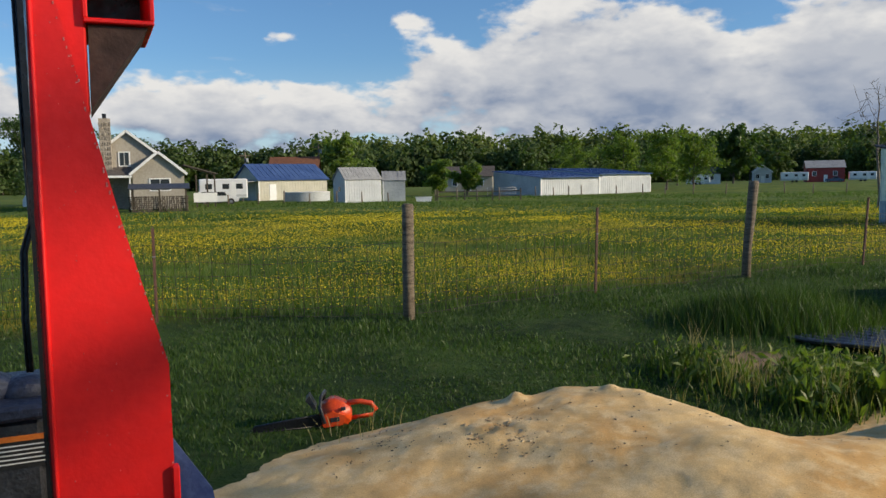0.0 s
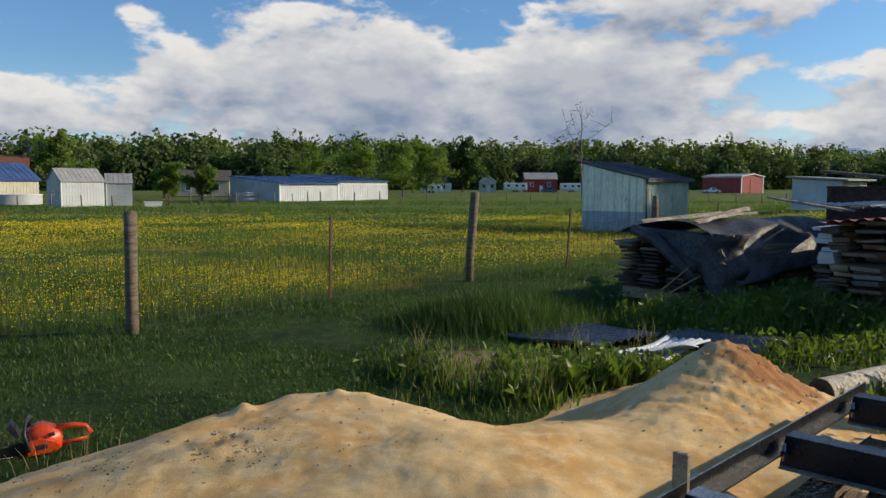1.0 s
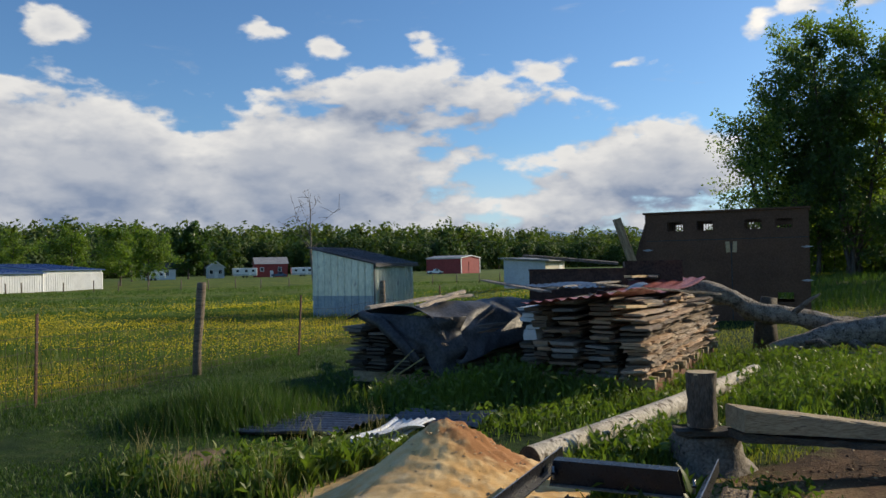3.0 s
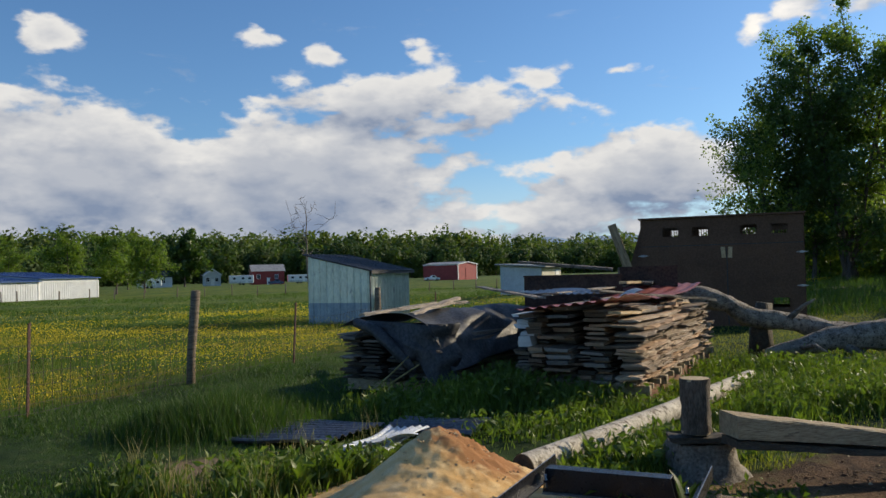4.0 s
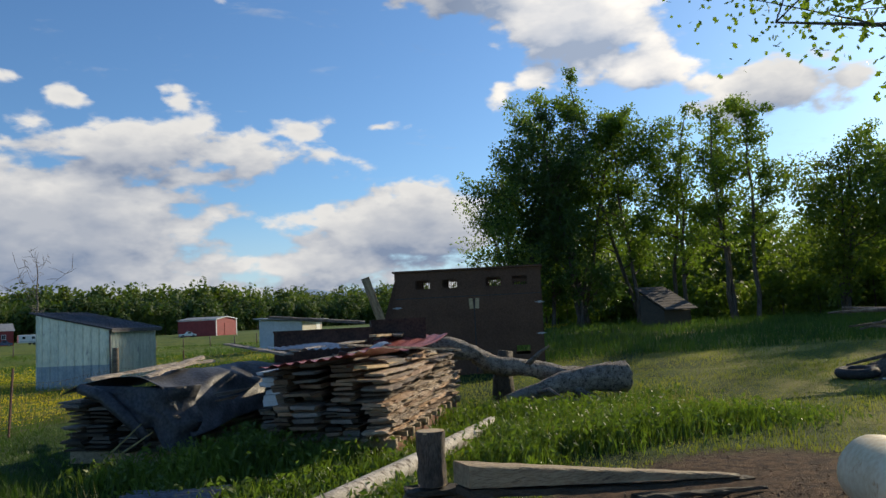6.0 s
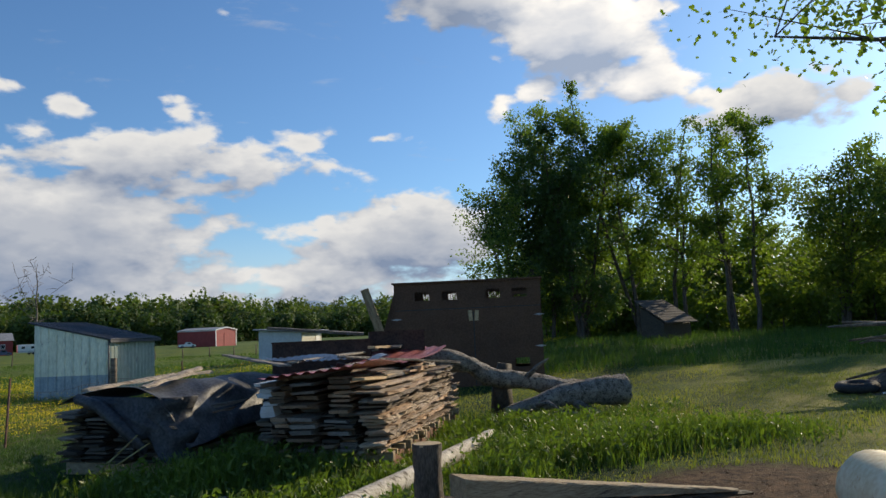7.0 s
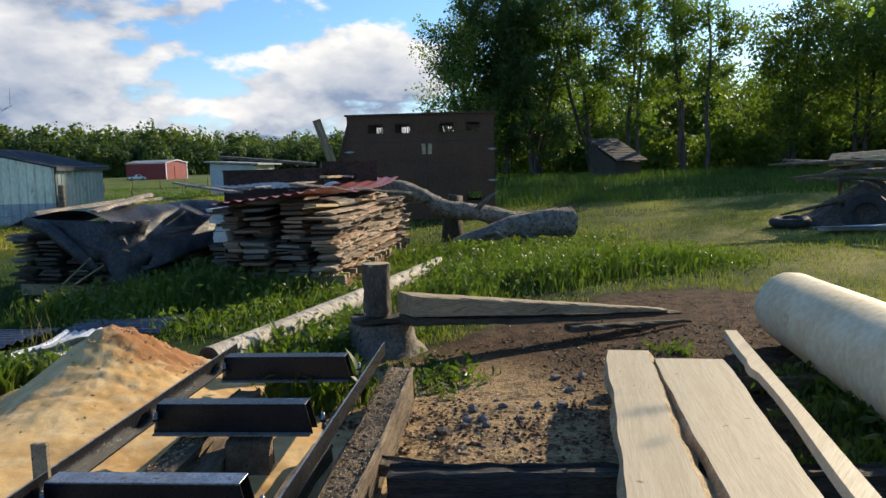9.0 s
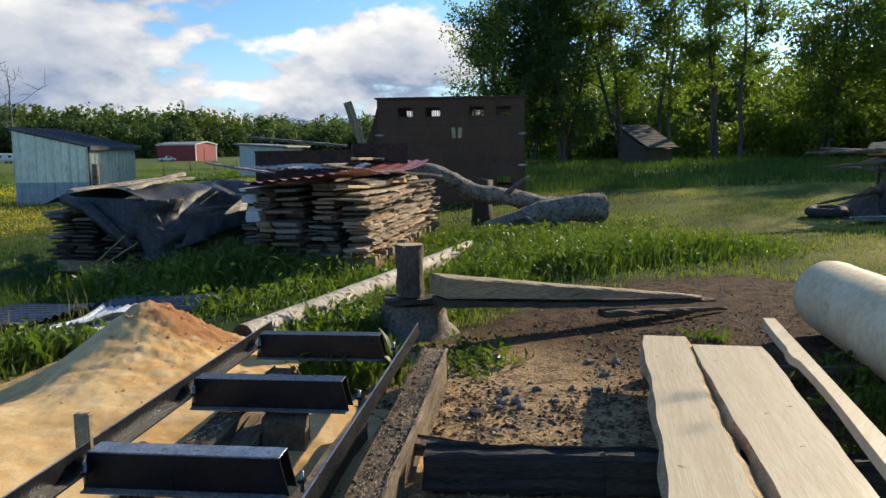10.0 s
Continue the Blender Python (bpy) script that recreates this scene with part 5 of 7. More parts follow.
corrugated("metal_sheet", "bluish corrugated metal sheets lying in the weeds", pose(3.55, 7.75, 0.07, 2, 3, 118), (1.3, 1.2), "purple_sheet", 0.13, 0.018, 1, group="metal sheets in the weeds")
corrugated("metal_sheet", "bluish corrugated metal sheet half under the others", pose(4.85, 7.15, 0.06, -2, 2, 125), (1.1, 0.8), "purple_sheet", 0.13, 0.018, 2, group="metal sheets in the weeds")
corrugated("metal_sheet", "pale crumpled metal sheet in the weeds", pose(3.98, 6.72, 0.10, 4, -3, 32), (1.0, 0.5), "pale_sheet", 0.09, 0.014, 3, 0.05, group="metal sheets in the weeds")
corrugated("metal_sheet", "pale torn metal sheet on top of another", pose(3.85, 6.52, 0.13, -6, 4, 12), (0.6, 0.35), "pale_sheet", 0.09, 0.012, 4, 0.06, group="metal sheets in the weeds")

# ---- lumber stacks ----
def board_mesh(seed, L, W, T, cuts=7, ragged=0.08):
    """A rough board along x with uneven edges; x from 0 to L."""
    r = random.Random(seed)
    rows, bm = [], bmesh.new()
    bow = [0.25 * math.sin(i * 6.6 / cuts + seed) for i in range(cuts)]
    for i in range(cuts):
        x = L * i / (cuts - 1) + (r.uniform(-0.01, 0.01) if i in (0, cuts - 1) else 0)
        j = lambda: r.uniform(-ragged, ragged)
        row = [(-W / 2 + j(), 0), (W / 2 + j(), 0), (W / 2 + j() * 1.2, T), (-W / 2 + j() * 1.2 + 0.03, T)]
        rows.append([bm.verts.new((x, y, z + bow[i] + r.uniform(-0.07, 0.07))) for y, z in row])
    for q, t in zip(rows, rows[1:]):
        for k in range(4):
            bm.faces.new((q[k], q[(k + 1) % 4], t[(k + 1) % 4], t[k]))
    bm.faces.new(rows[0][::-1])
    bm.faces.new(rows[-1])
    bmesh.ops.recalc_face_normals(bm, faces=bm.faces[:])
    me = bpy.data.meshes.new("board")
    bm.to_mesh(me)
    bm.free()
    return me


def boards(parent, seed, columns, length, layers, z0, pitch, thick, mats, jut=0.16, weights=None):
    """Columns of (y, width, top layer) filled with boards, each an object of its own."""
    r = random.Random(seed)
    kinds = {}
    for mat in set(mats):
        for k in range(5):
            me = board_mesh(seed * 10 + k, 1.0, 1.0, 1.0)
            me.materials.append(M[mat])
            kinds[mat, k] = me
    for y, w, n in columns:
        for i in range(n):
            if 1 < i < n - 1 and r.random() < 0.07:
                continue
            L, W = length * r.uniform(0.86, 1.02), w * r.uniform(0.78, 1.04)
            mat = r.choice(mats)
            ob = new("board", kinds[mat, r.randrange(5)])
            ob.parent = parent
            ob.matrix_local = Matrix.Translation((r.uniform(-jut, jut), y + r.uniform(-0.055, 0.045), z0 + i * pitch)) @ Euler((r.uniform(-0.05, 0.05), r.uniform(-0.006, 0.006), r.uniform(-0.02, 0.02))).to_matrix().to_4x4() @ Matrix.Diagonal((L, W, thick * r.uniform(0.6, 1.25), 1))


STACK = pose(7.6, 6.8, 0, 0, 0, 29.4)


def lumber_stack():
    ob = thing("lumber_stack", "tall stack of rough weathered boards on bearers", "lumber stack", STACK)
    r = random.Random(41)
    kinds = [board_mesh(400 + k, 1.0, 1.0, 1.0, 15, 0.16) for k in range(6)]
    # most boards of this outer column take the colour with sunlight painted in
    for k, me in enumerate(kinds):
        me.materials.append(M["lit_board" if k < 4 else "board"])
    for i in range(17):
        x = r.uniform(-0.25, 0.25)
        while x < 4.9:
            L = r.uniform(1.4, 3.4)
            b = new("board", r.choice(kinds))
            b.parent = ob
            b.matrix_local = Matrix.Translation((x, -0.02 + r.uniform(-0.07, 0.06), 0.27 + i * 0.049)) @ Euler((r.uniform(-0.10, 0.06), r.uniform(-0.012, 0.012), r.uniform(-0.03, 0.03))).to_matrix().to_4x4() @ Matrix.Diagonal((min(L, 5.6 - x), r.uniform(0.24, 0.36), r.uniform(0.022, 0.042), 1))
            x += L + r.uniform(0.0, 0.2)
    boards(ob, 2, [(0.33, 0.24, 9), (0.62, 0.22, 9)], 5.0, 17, 0.27, 0.056, 0.036, ["grey_board", "board", "dark_wood"], 0.12)
    boards(ob, 3, [(0.42, 0.30, 9), (0.92, 0.34, 19), (1.25, 0.20, 18)], 4.8, 17, 0.27, 0.054, 0.042, ["board", "board", "board", "grey_board"], 0.3)
    boards(ob, 4, [(0.47, 0.33, 8)], 4.6, 8, 0.78, 0.058, 0.04, ["board"], 0.12)
    boards(ob, 5, [(1.45, 0.22, 6)], 3.2, 6, 0.72, 0.082, 0.068, ["white_board"], 0.02)
    boards(ob, 6, [(1.47, 0.2, 9)], 3.2, 9, 0.27, 0.05, 0.04, ["grey_board", "dark_wood"], 0.05)
    for i in range(6):
        part("bearer", box((0.12 + i * 1.05, 0.58, 0.20), (0.12, 1.62, 0.12), None, 0.008), "beam_wood", ob, "wooden bearer")
    for i in range(12):
        part("sticker", box((0.35 + i * 0.44, -0.15, 0.225), (0.06, 0.14, 0.07), None, 0.004), "cut_wood", ob, "short wooden spacer")
    part("sill_board", box((2.9, -0.13, 0.075), (5.0, 0.05, 0.20), None, 0.004), "rust", ob, "reddish brown sill along the ground")
    for x in (0.3, 2.6, 4.9):
        part("prop", box((x, 0.55, 0.06), (0.25, 1.3, 0.18), None, 0.01), "dark_wood", ob)
    for i in range(16):
        s = (r.uniform(0.3, 1.3), r.uniform(0.08, 0.2), r.uniform(0.025, 0.05))
        part("offcut", box((r.uniform(0.4, 4.2), r.uniform(-0.06, 0.22), 1.13 + r.uniform(0.0, 0.06)), s, Euler((r.uniform(-0.1, 0.1), r.uniform(-0.05, 0.05), r.uniform(-0.25, 0.25))).to_matrix(), 0.003), r.choice(["board", "cut_wood", "grey_board"]), ob, "short offcut on the stack")
    return ob


lumber_stack()
S = STACK
corrugated("roof_sheet", "dull red corrugated metal sheet covering the lumber", S @ pose(0.75, 0.72, 1.30, -8, 2, 3), (2.2, 1.5), "red_sheet", 0.16, 0.016, 5, 0.05, "sheets on the lumber")
corrugated("roof_sheet", "dull red metal sheet curling at its edge", S @ pose(3.9, 0.62, 1.36, -4, -5, -4), (2.3, 1.3), "red_sheet", 0.2, 0.012, 6, 0.07, "sheets on the lumber")
corrugated("roof_sheet", "crumpled grey metal sheet laid over the red one", S @ pose(0.95, 0.45, 1.375, -7, 3, 22), (1.5, 0.7), "grey_sheet", 0.3, 0.014, 7, 0.07, "sheets on the lumber")
corrugated("roof_sheet", "grey ribbed metal sheet across both stacks", S @ pose(2.0, 1.55, 1.42, 2, -1, 40), (1.7, 0.9), "grey_sheet", 0.12, 0.012, 8, 0.04, "sheets on the lumber")


def plank(label, a, b, width, thick, mat, seed, group="loose planks on the lumber"):
    a, b = Vector(a), Vector(b)
    m = Matrix.Translation((a + b) / 2) @ (b - a).to_track_quat("X", "Z").to_matrix().to_4x4()
    ob = beam("plank", label, m, ((b - a).length, width, thick), mat, 0.004, seed, 0.006, "plank", bend=0.02)
    return tagged(ob, group=group)


def on_stack(x, y, z):
    return STACK @ Vector((x, y, z))


plank("long grey plank laid across the sheets", on_stack(1.1, 0.75, 1.45), on_stack(4.0, -0.45, 1.20), 0.16, 0.035, "grey_board", 21)
plank("long grey plank spanning both stacks", on_stack(0.9, 1.5, 1.36), on_stack(4.6, 4.2, 1.46), 0.15, 0.03, "grey_board", 22)
plank("grey plank on the sheets", on_stack(1.0, 1.45, 1.40), on_stack(4.2, 1.1, 1.45), 0.18, 0.03, "grey_board", 23)
plank("pale split plank on top of the stack", on_stack(3.3, 0.9, 1.52), on_stack(5.2, 0.6, 1.50), 0.14, 0.04, "cut_wood", 24)
plank("pale board offcut on top of the stack", on_stack(3.6, 0.55, 1.50), on_stack(4.9, 0.75, 1.53), 0.16, 0.035, "grey_board", 25)

TARP = pose(6.02, 8.95, 0, 0, 0, 25)


def tarped_stack():
    ob = thing("tarped_stack", "low stack of dark boards beneath a black tarpaulin", "lumber stack", TARP)
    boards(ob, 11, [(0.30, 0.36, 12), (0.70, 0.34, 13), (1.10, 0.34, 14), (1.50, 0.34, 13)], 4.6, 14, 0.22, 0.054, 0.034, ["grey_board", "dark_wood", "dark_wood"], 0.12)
    boards(ob, 12, [(-0.02, 0.26, 9)], 4.4, 9, 0.25, 0.07, 0.045, ["board", "grey_board"], 0.1)
    for x in (0.15, 1.6, 3.1, 4.3):
        part("bearer", box((x, 0.75, 0.13), (0.14, 1.75, 0.16), None, 0.01), "beam_wood", ob, "wooden bearer")
    return ob


tarped_stack()


def tarpaulin():
    """A stiff black sheet over the stack that hangs down its near side and folds at the front corner."""
    def at(u, v):
        x = -0.10 + 3.5 * u + 0.10 * math.sin(v * 9)
        if v < 0.55:
            k = v / 0.55
            y = 1.62 - 1.62 * k
            z = 0.98 + 0.20 * math.sin(k * math.pi * 0.9) + 0.05 * math.sin(u * 11 + k * 3) * k
        else:
            k = (v - 0.55) / 0.45
            y = 0.0 - 0.32 * k - 0.05 * math.sin(u * 14) * k
            z = 1.03 - (0.62 - 0.28 * u) * k
        f = 0.022 * math.sin(u * 13 + 3 * math.sin(v * 5)) + 0.012 * math.sin(v * 19 + u * 9) + 0.006 * math.sin(u * 47 + v * 31)
        return (x, y - f * (v > 0.5), z + f * (1 if v < 0.6 else 0.3))

    verts, faces = solid_sheet(60, 44, at, 0.006)
    bm = bmesh.new()
    vs = [bm.verts.new(p) for p in verts]
    for f in faces:
        bm.faces.new([vs[i] for i in f]).smooth = True
    ob = thing("tarpaulin", "black creased tarpaulin draped over the boards", "tarpaulin", TARP)
    part("cover", bm, "tarp", ob)

    def flap(u, v):
        wrap = max(0.0, u - 0.78) / 0.22
        x = -0.13 - 0.12 * v - (0.04 * math.sin(u * 11 + v * 4) + 0.02 * math.sin(u * 23 - v * 9)) * (0.2 + v) + 0.35 * wrap ** 2
        y = 1.05 - 1.30 * u - 0.12 * v + 0.05 * math.sin(v * 11 + u * 5)
        z = 1.10 - (0.10 + 0.74 * u ** 0.9 + 0.07 * math.sin(u * 17)) * v - 0.05 * u
        return (x, y, z)

    verts, faces = solid_sheet(26, 20, flap, 0.006)
    bm = bmesh.new()
    vs = [bm.verts.new(p) for p in verts]
    for f in faces:
        bm.faces.new([vs[i] for i in f]).smooth = True
    part("front_flap", bm, "tarp", ob, "corner flap hanging over the board ends")
    pts = [(-0.16, 1.25, 1.07), (-0.24, 0.85, 0.97), (-0.30, 0.45, 0.70), (-0.33, 0.12, 0.42)]
    tube("fold", pts, [0.07, 0.085, 0.08, 0.05], "tarp", ob, "rolled fold of the tarpaulin", 10, 0.06, 4)


tarpaulin()


def bark_slab(label, a, b, width, seed):
    a, b = TARP @ Vector(a), TARP @ Vector(b)
    r = random.Random(seed)
    d = (b - a).normalized()
    s = d.cross(Vector((0, 0, 1))).normalized()
    rows, bm = [], bmesh.new()
    for i in range(13):
        p = a.lerp(b, i / 12) + s * 0.02 * math.sin(i * 1.3)
        w_ = width * (0.75 + 0.25 * math.sin(i * 0.9 + seed)) * (0.5 if i in (0, 12) else 1)
        rows.append([bm.verts.new((p + s * q * w_ / 2 + Vector((0, 0, z + r.uniform(-0.006, 0.006))))[:]) for q, z in ((-1, 0), (1, 0), (0.6, 0.035), (-0.6, 0.04))])
    for q, t in zip(rows, rows[1:]):
        for k in range(4):
            bm.faces.new((q[k], q[(k + 1) % 4], t[(k + 1) % 4], t[k]))
    bm.faces.new(rows[0][::-1])
    bm.faces.new(rows[-1])
    tagged(part("bark_slab", bm, "pale_bark"), label, "bark slab", "bark slabs weighting the tarpaulin")


bark_slab("flaking pale bark slab weighting the tarpaulin", (-0.02, 1.25, 1.15), (1.9, 1.15, 1.24), 0.28, 1)
bark_slab("flaking pale bark slab lying across the tarpaulin", (0.0, 0.38, 1.17), (2.3, 0.95, 1.31), 0.24, 2)
bark_slab("broken bark slab on the tarpaulin", (1.6, 1.4, 1.20), (3.2, 1.3, 1.20), 0.24, 3)
for k, (a, b) in enumerate((((-0.75, 0.72, 0.02), (-0.33, 0.22, 0.62)), ((-0.6, 0.60, 0.12), (-0.33, 0.05, 0.52)))):
    p, q = TARP @ Vector(a), TARP @ Vector(b)
    ob = tube("stick", [p, p.lerp(q, 0.5) + Vector((0.01, 0, 0.01)), q], [0.016, 0.013, 0.008], "straw", None, sides=7)
    tagged(ob, "thin dry stick leaning on the tarpaulin", "stick", "leaning sticks")


# ---- steel bins, fallen trees and the brown box ----
def steel_bin(label, m, L, W, H, mat="dark_rust"):
    ob = thing("steel_bin", label, "steel bin", m, "rusty bins behind the lumber")
    for y in (-W / 2, W / 2):
        part("side_wall", box((0, y, H / 2), (L, 0.02, H)), mat, ob)
    for x in (-L / 2, L / 2):
        part("end_wall", box((x, 0, H / 2), (0.02, W - 0.022, H)), mat, ob)
    part("rim", box((0, -W / 2 - 0.015, H), (L + 0.04, 0.05, 0.03)), mat, ob)
    return ob


steel_bin("dark rusty steel bin with open top", pose(9.9, 10.3, 0, 0, 0, -43), 1.7, 0.7, 1.66)
steel_bin("dark rusty steel bin beside another", pose(11.4, 9.9, 0, 0, 0, -43), 1.0, 0.8, 1.78)
beam("plank", "grey plank leaning over the bins", Matrix.Translation((10.9, 11.6, 1.85)) @ Euler((0.1, 0.1, radians(-43))).to_matrix().to_4x4(), (1.9, 0.2, 0.05), "grey_board", 0.006, 31, 0.006, "plank")
plank("weathered plank standing upright by the box", (14.45, 12.45, 0.0), (13.68, 13.0, 2.8), 0.20, 0.17, "beam_wood", 33, "")

log("fallen_tree", "grey barkless fallen trunk lying before the box", [(11.9, 9.65, 1.16), (12.3, 9.4, 1.20), (12.7, 9.1, 1.05), (13.0, 8.95, 0.82), (13.8, 8.45, 0.66), (14.5, 8.0, 0.44), (15.2, 7.6, 0.36)], [0.12, 0.20, 0.15, 0.19, 0.16, 0.21, 0.19], "dead_bark", "old_wood", 22, 0.16, 12, "fallen tree")
log("fallen_tree", "grey fallen trunk with a freshly cut butt", [(12.6, 8.3, 0.18), (13.2, 7.9, 0.30), (13.6, 7.65, 0.42), (14.2, 7.22, 0.46), (14.7, 6.88, 0.44)], [0.08, 0.16, 0.19, 0.25, 0.31], "dead_bark", "cut_wood", 22, 0.16, 13, "fallen tree")
tagged(tube("root_snag", [(13.5, 8.95, -0.1), (13.45, 8.95, 0.5), (13.5, 8.9, 1.05)], [0.28, 0.2, 0.14], "dark_wood", None, "", 10, 0.2, 3), "dark broken root standing by the fallen trunk", "root")
for k, (pts, rad) in enumerate((([(13.7, 7.45, 0.3), (13.75, 7.15, 0.15), (13.9, 6.8, 0.0)], [0.09, 0.07, 0.03]), ([(13.1, 8.0, 0.25), (12.9, 7.5, 0.35), (12.6, 7.0, 0.22)], [0.05, 0.035, 0.012]), ([(13.6, 8.5, 0.7), (13.7, 8.2, 1.0), (13.75, 8.0, 1.12)], [0.06, 0.04, 0.015]))):
    tagged(tube("dead_limb", pts, rad, "dead_bark", None, "", 9, 0.15, 50 + k), "broken grey limb of the fallen trunk", "branch", "dead limbs by the box")
tagged(tube("branch_stub", [(12.9, 8.2, 0.05), (13.3, 7.5, 0.12), (13.9, 6.9, 0.05)], [0.05, 0.04, 0.02], "bark_grey", None, "", 8, 0.1, 3), "dead branch on the grass below the trunk", "branch")
tagged(rock(10.9, 7.35, 0.12, 77, "birch", "pale rotten log end in the grass", "log_end"), category="log", group="")


def brown_box():
    """A tall plywood box with slatted vents, a pair of doors and a raking side; hollow."""
    m = Matrix.Translation((19.63, 11.86, 0.0)) @ Euler((0, 0, radians(123.5))).to_matrix().to_4x4()
    ob = thing("plywood_box", "tall dark brown plywood box with slatted vents", "shed", m)
    W, H, D = 4.22, 3.12, 1.9
    base = 0.02
    vents_top = (0.58, 1.35, 2.62, 3.42)
    vents_low = (0.58, 2.62)
    vw, vh = 0.42, 0.26

    def wall(y0, y1, label):
        bm = bmesh.new()
        def row(z0, z1, holes):
            xs = [0.0] + [v for c in holes for v in (c - vw / 2, c + vw / 2)] + [W]
            for a, b in zip(xs[::2], xs[1::2]):
                add_box(bm, ((a + b) / 2, (y0 + y1) / 2, (z0 + z1) / 2), (b - a, y1 - y0, z1 - z0))
        row(base, 0.62, ())
        row(0.62, 0.62 + vh, vents_low)
        row(0.62 + vh, 2.62, ())
        row(2.62, 2.62 + vh, vents_top)
        row(2.62 + vh, H, ())
        return part("wall_panel", bm, "brown_ply", ob, label)
    front = wall(0.0, 0.03, "dark brown plywood front")
    back = wall(-D - 0.03, -D, "dark brown plywood back")
    for n, (c, z) in enumerate([(c, 2.62) for c in vents_top] + [(c, 0.62) for c in vents_low]):
        for k in range(6 if n < 4 else 0):
            part("slat", box((c - vw / 2 + 0.035 + k * 0.07, 0.015, z + vh / 2), (0.018, 0.012, vh)), "brown_ply", front)
            part("slat", box((c - vw / 2 + 0.05 + k * 0.07, -D - 0.015, z + vh / 2), (0.012, 0.012, vh)), "brown_ply", back)
        if n == 0:
            part("mesh_screen", box((c, -0.02, z + vh / 2), (vw, 0.006, vh * 0.35)), "brown_ply", front)
    part("side_panel", box((-0.015, -D / 2, (base + H) / 2), (0.03, D, H - base)), "brown_ply", ob, "plywood side")
    part("raking_side", prism([(W, base), (W + 0.95, base), (W + 0.02, H - 0.02), (W, H - 0.02)], "y", (-0.35, -0.30)), "brown_ply", ob, "raking plywood side")
    part("side_panel", box((W + 0.015, -D / 2, (base + H) / 2), (0.03, D, H - base)), "brown_ply", ob)
    part("roof_panel", box((W / 2, -D / 2, H + 0.03), (W + 0.16, D + 0.2, 0.05), None, 0.004), "brown_ply", ob, "flat roof panel")
    for x in (2.02, 1.84):
        part("latch_board", box((x, 0.045, 2.14), (0.11, 0.025, 0.30), Euler((0, radians(4 if x > 1.9 else -4), 0)).to_matrix(), 0.004), "cut_wood", ob, "pale wooden latch board")
    part("door_seam", box((1.93, 0.032, 1.2), (0.025, 0.006, 2.1)), "black_plastic", ob)
    part("door_seam", box((W / 2, 0.032, 2.36), (W, 0.006, 0.02)), "black_plastic", ob)
    for z, x in ((2.1, 0.04), (1.2, 0.04), (2.1, W - 0.04), (1.2, W - 0.04)):
        part("hinge", prism([(x - 0.16, z), (x, z + 0.035), (x + 0.16, z), (x, z - 0.035)], "y", (0.03, 0.042)), "worn_steel", ob, "strap hinge")
    return ob


brown_box()


# ---- small sheet-metal shed ----
def ribbed_wall(L, z_at, ribs, mat, parent, name="wall", label="", low=0.0, split=None):
    """A wall in the local xz plane made of ribbed sheet; z_at gives the top for x."""
    bm = bmesh.new()
    n = ribs * 6
    prof = [(0, 0), (0.45, 0), (0.55, 1), (0.70, 1), (0.80, 0), (1.0, 0)]
    cols = []
    for i in range(ribs):
        for f, d in prof[:-1]:
            x = L * (i + f) / ribs
            cols.append((x, d * 0.022))
    cols.append((L, 0))
    rows = []
    for x, d in cols:
        rows.append([bm.verts.new(p) for p in ((x, -d, low), (x, -d, z_at(x)), (x, 0.03, z_at(x)), (x, 0.03, low))])
    for a, b in zip(rows, rows[1:]):
        for k in range(4):
            bm.faces.new((a[k], b[k], b[(k + 1) % 4], a[(k + 1) % 4]))
    bm.faces.new(rows[0])
    bm.faces.new(rows[-1][::-1])
    return part(name, bm, mat, parent, label)


def tin_shed():
    m = pose(13.38, 24.62, -0.05, 0, 0, 32.3)
    ob = thing("tin_shed", "small galvanised sheet-metal shed with dark sloping roof", "shed", m)
    W, D, lo, hi = 3.1, 2.6, 1.92, 2.50
    front = ribbed_wall(W, lambda x: lo, 13, "galvanised", ob, "front_wall", "ribbed galvanised wall")
    side = ribbed_wall(D, lambda x: hi - (hi - lo) * x / D, 9, "galvanised", ob, "side_wall", "pale green-grey ribbed wall with a bluish base", 0.78)
    side.matrix_local = Matrix.Translation((0, D, 0)) @ Euler((0, 0, radians(-90))).to_matrix().to_4x4()
    low = ribbed_wall(D, lambda x: 0.80, 9, "galv_blue", ob, "side_base", "bluish lower sheet")
    low.matrix_local = Matrix.Translation((-0.006, D, 0)) @ Euler((0, 0, radians(-90))).to_matrix().to_4x4()
    part("back_wall", box((W / 2, D, hi / 2), (W, 0.04, hi)), "galvanised", ob)
    part("far_wall", prism([(0.03, 0), (D - 0.03, 0), (D - 0.03, hi), (0.03, lo)], "x", (W - 0.03, W)), "galvanised", ob)
    a = math.atan2(hi - lo, D)
    roof = part("roof", box((W / 2, D / 2, (lo + hi) / 2 + 0.06), (W + 0.3, D / math.cos(a) + 0.35, 0.05), Euler((a, 0, 0)).to_matrix(), 0.006), "roof_dark", ob, "dark ribbed sheet roof")
    for k in range(13):
        part("roof_rib", box((0.0 + k * 0.26, D / 2, (lo + hi) / 2 + 0.092), (0.03, D / math.cos(a) + 0.34, 0.02), Euler((a, 0, 0)).to_matrix()), "roof_dark", roof)
    part("fascia", box((W / 2, -0.15, lo - 0.02), (W + 0.3, 0.03, 0.12)), "roof_dark", ob, "dark eave board")
    part("corner_trim", box((-0.012, -0.018, lo / 2), (0.06, 0.03, lo)), "roof_dark", ob)
    return ob


tin_shed()

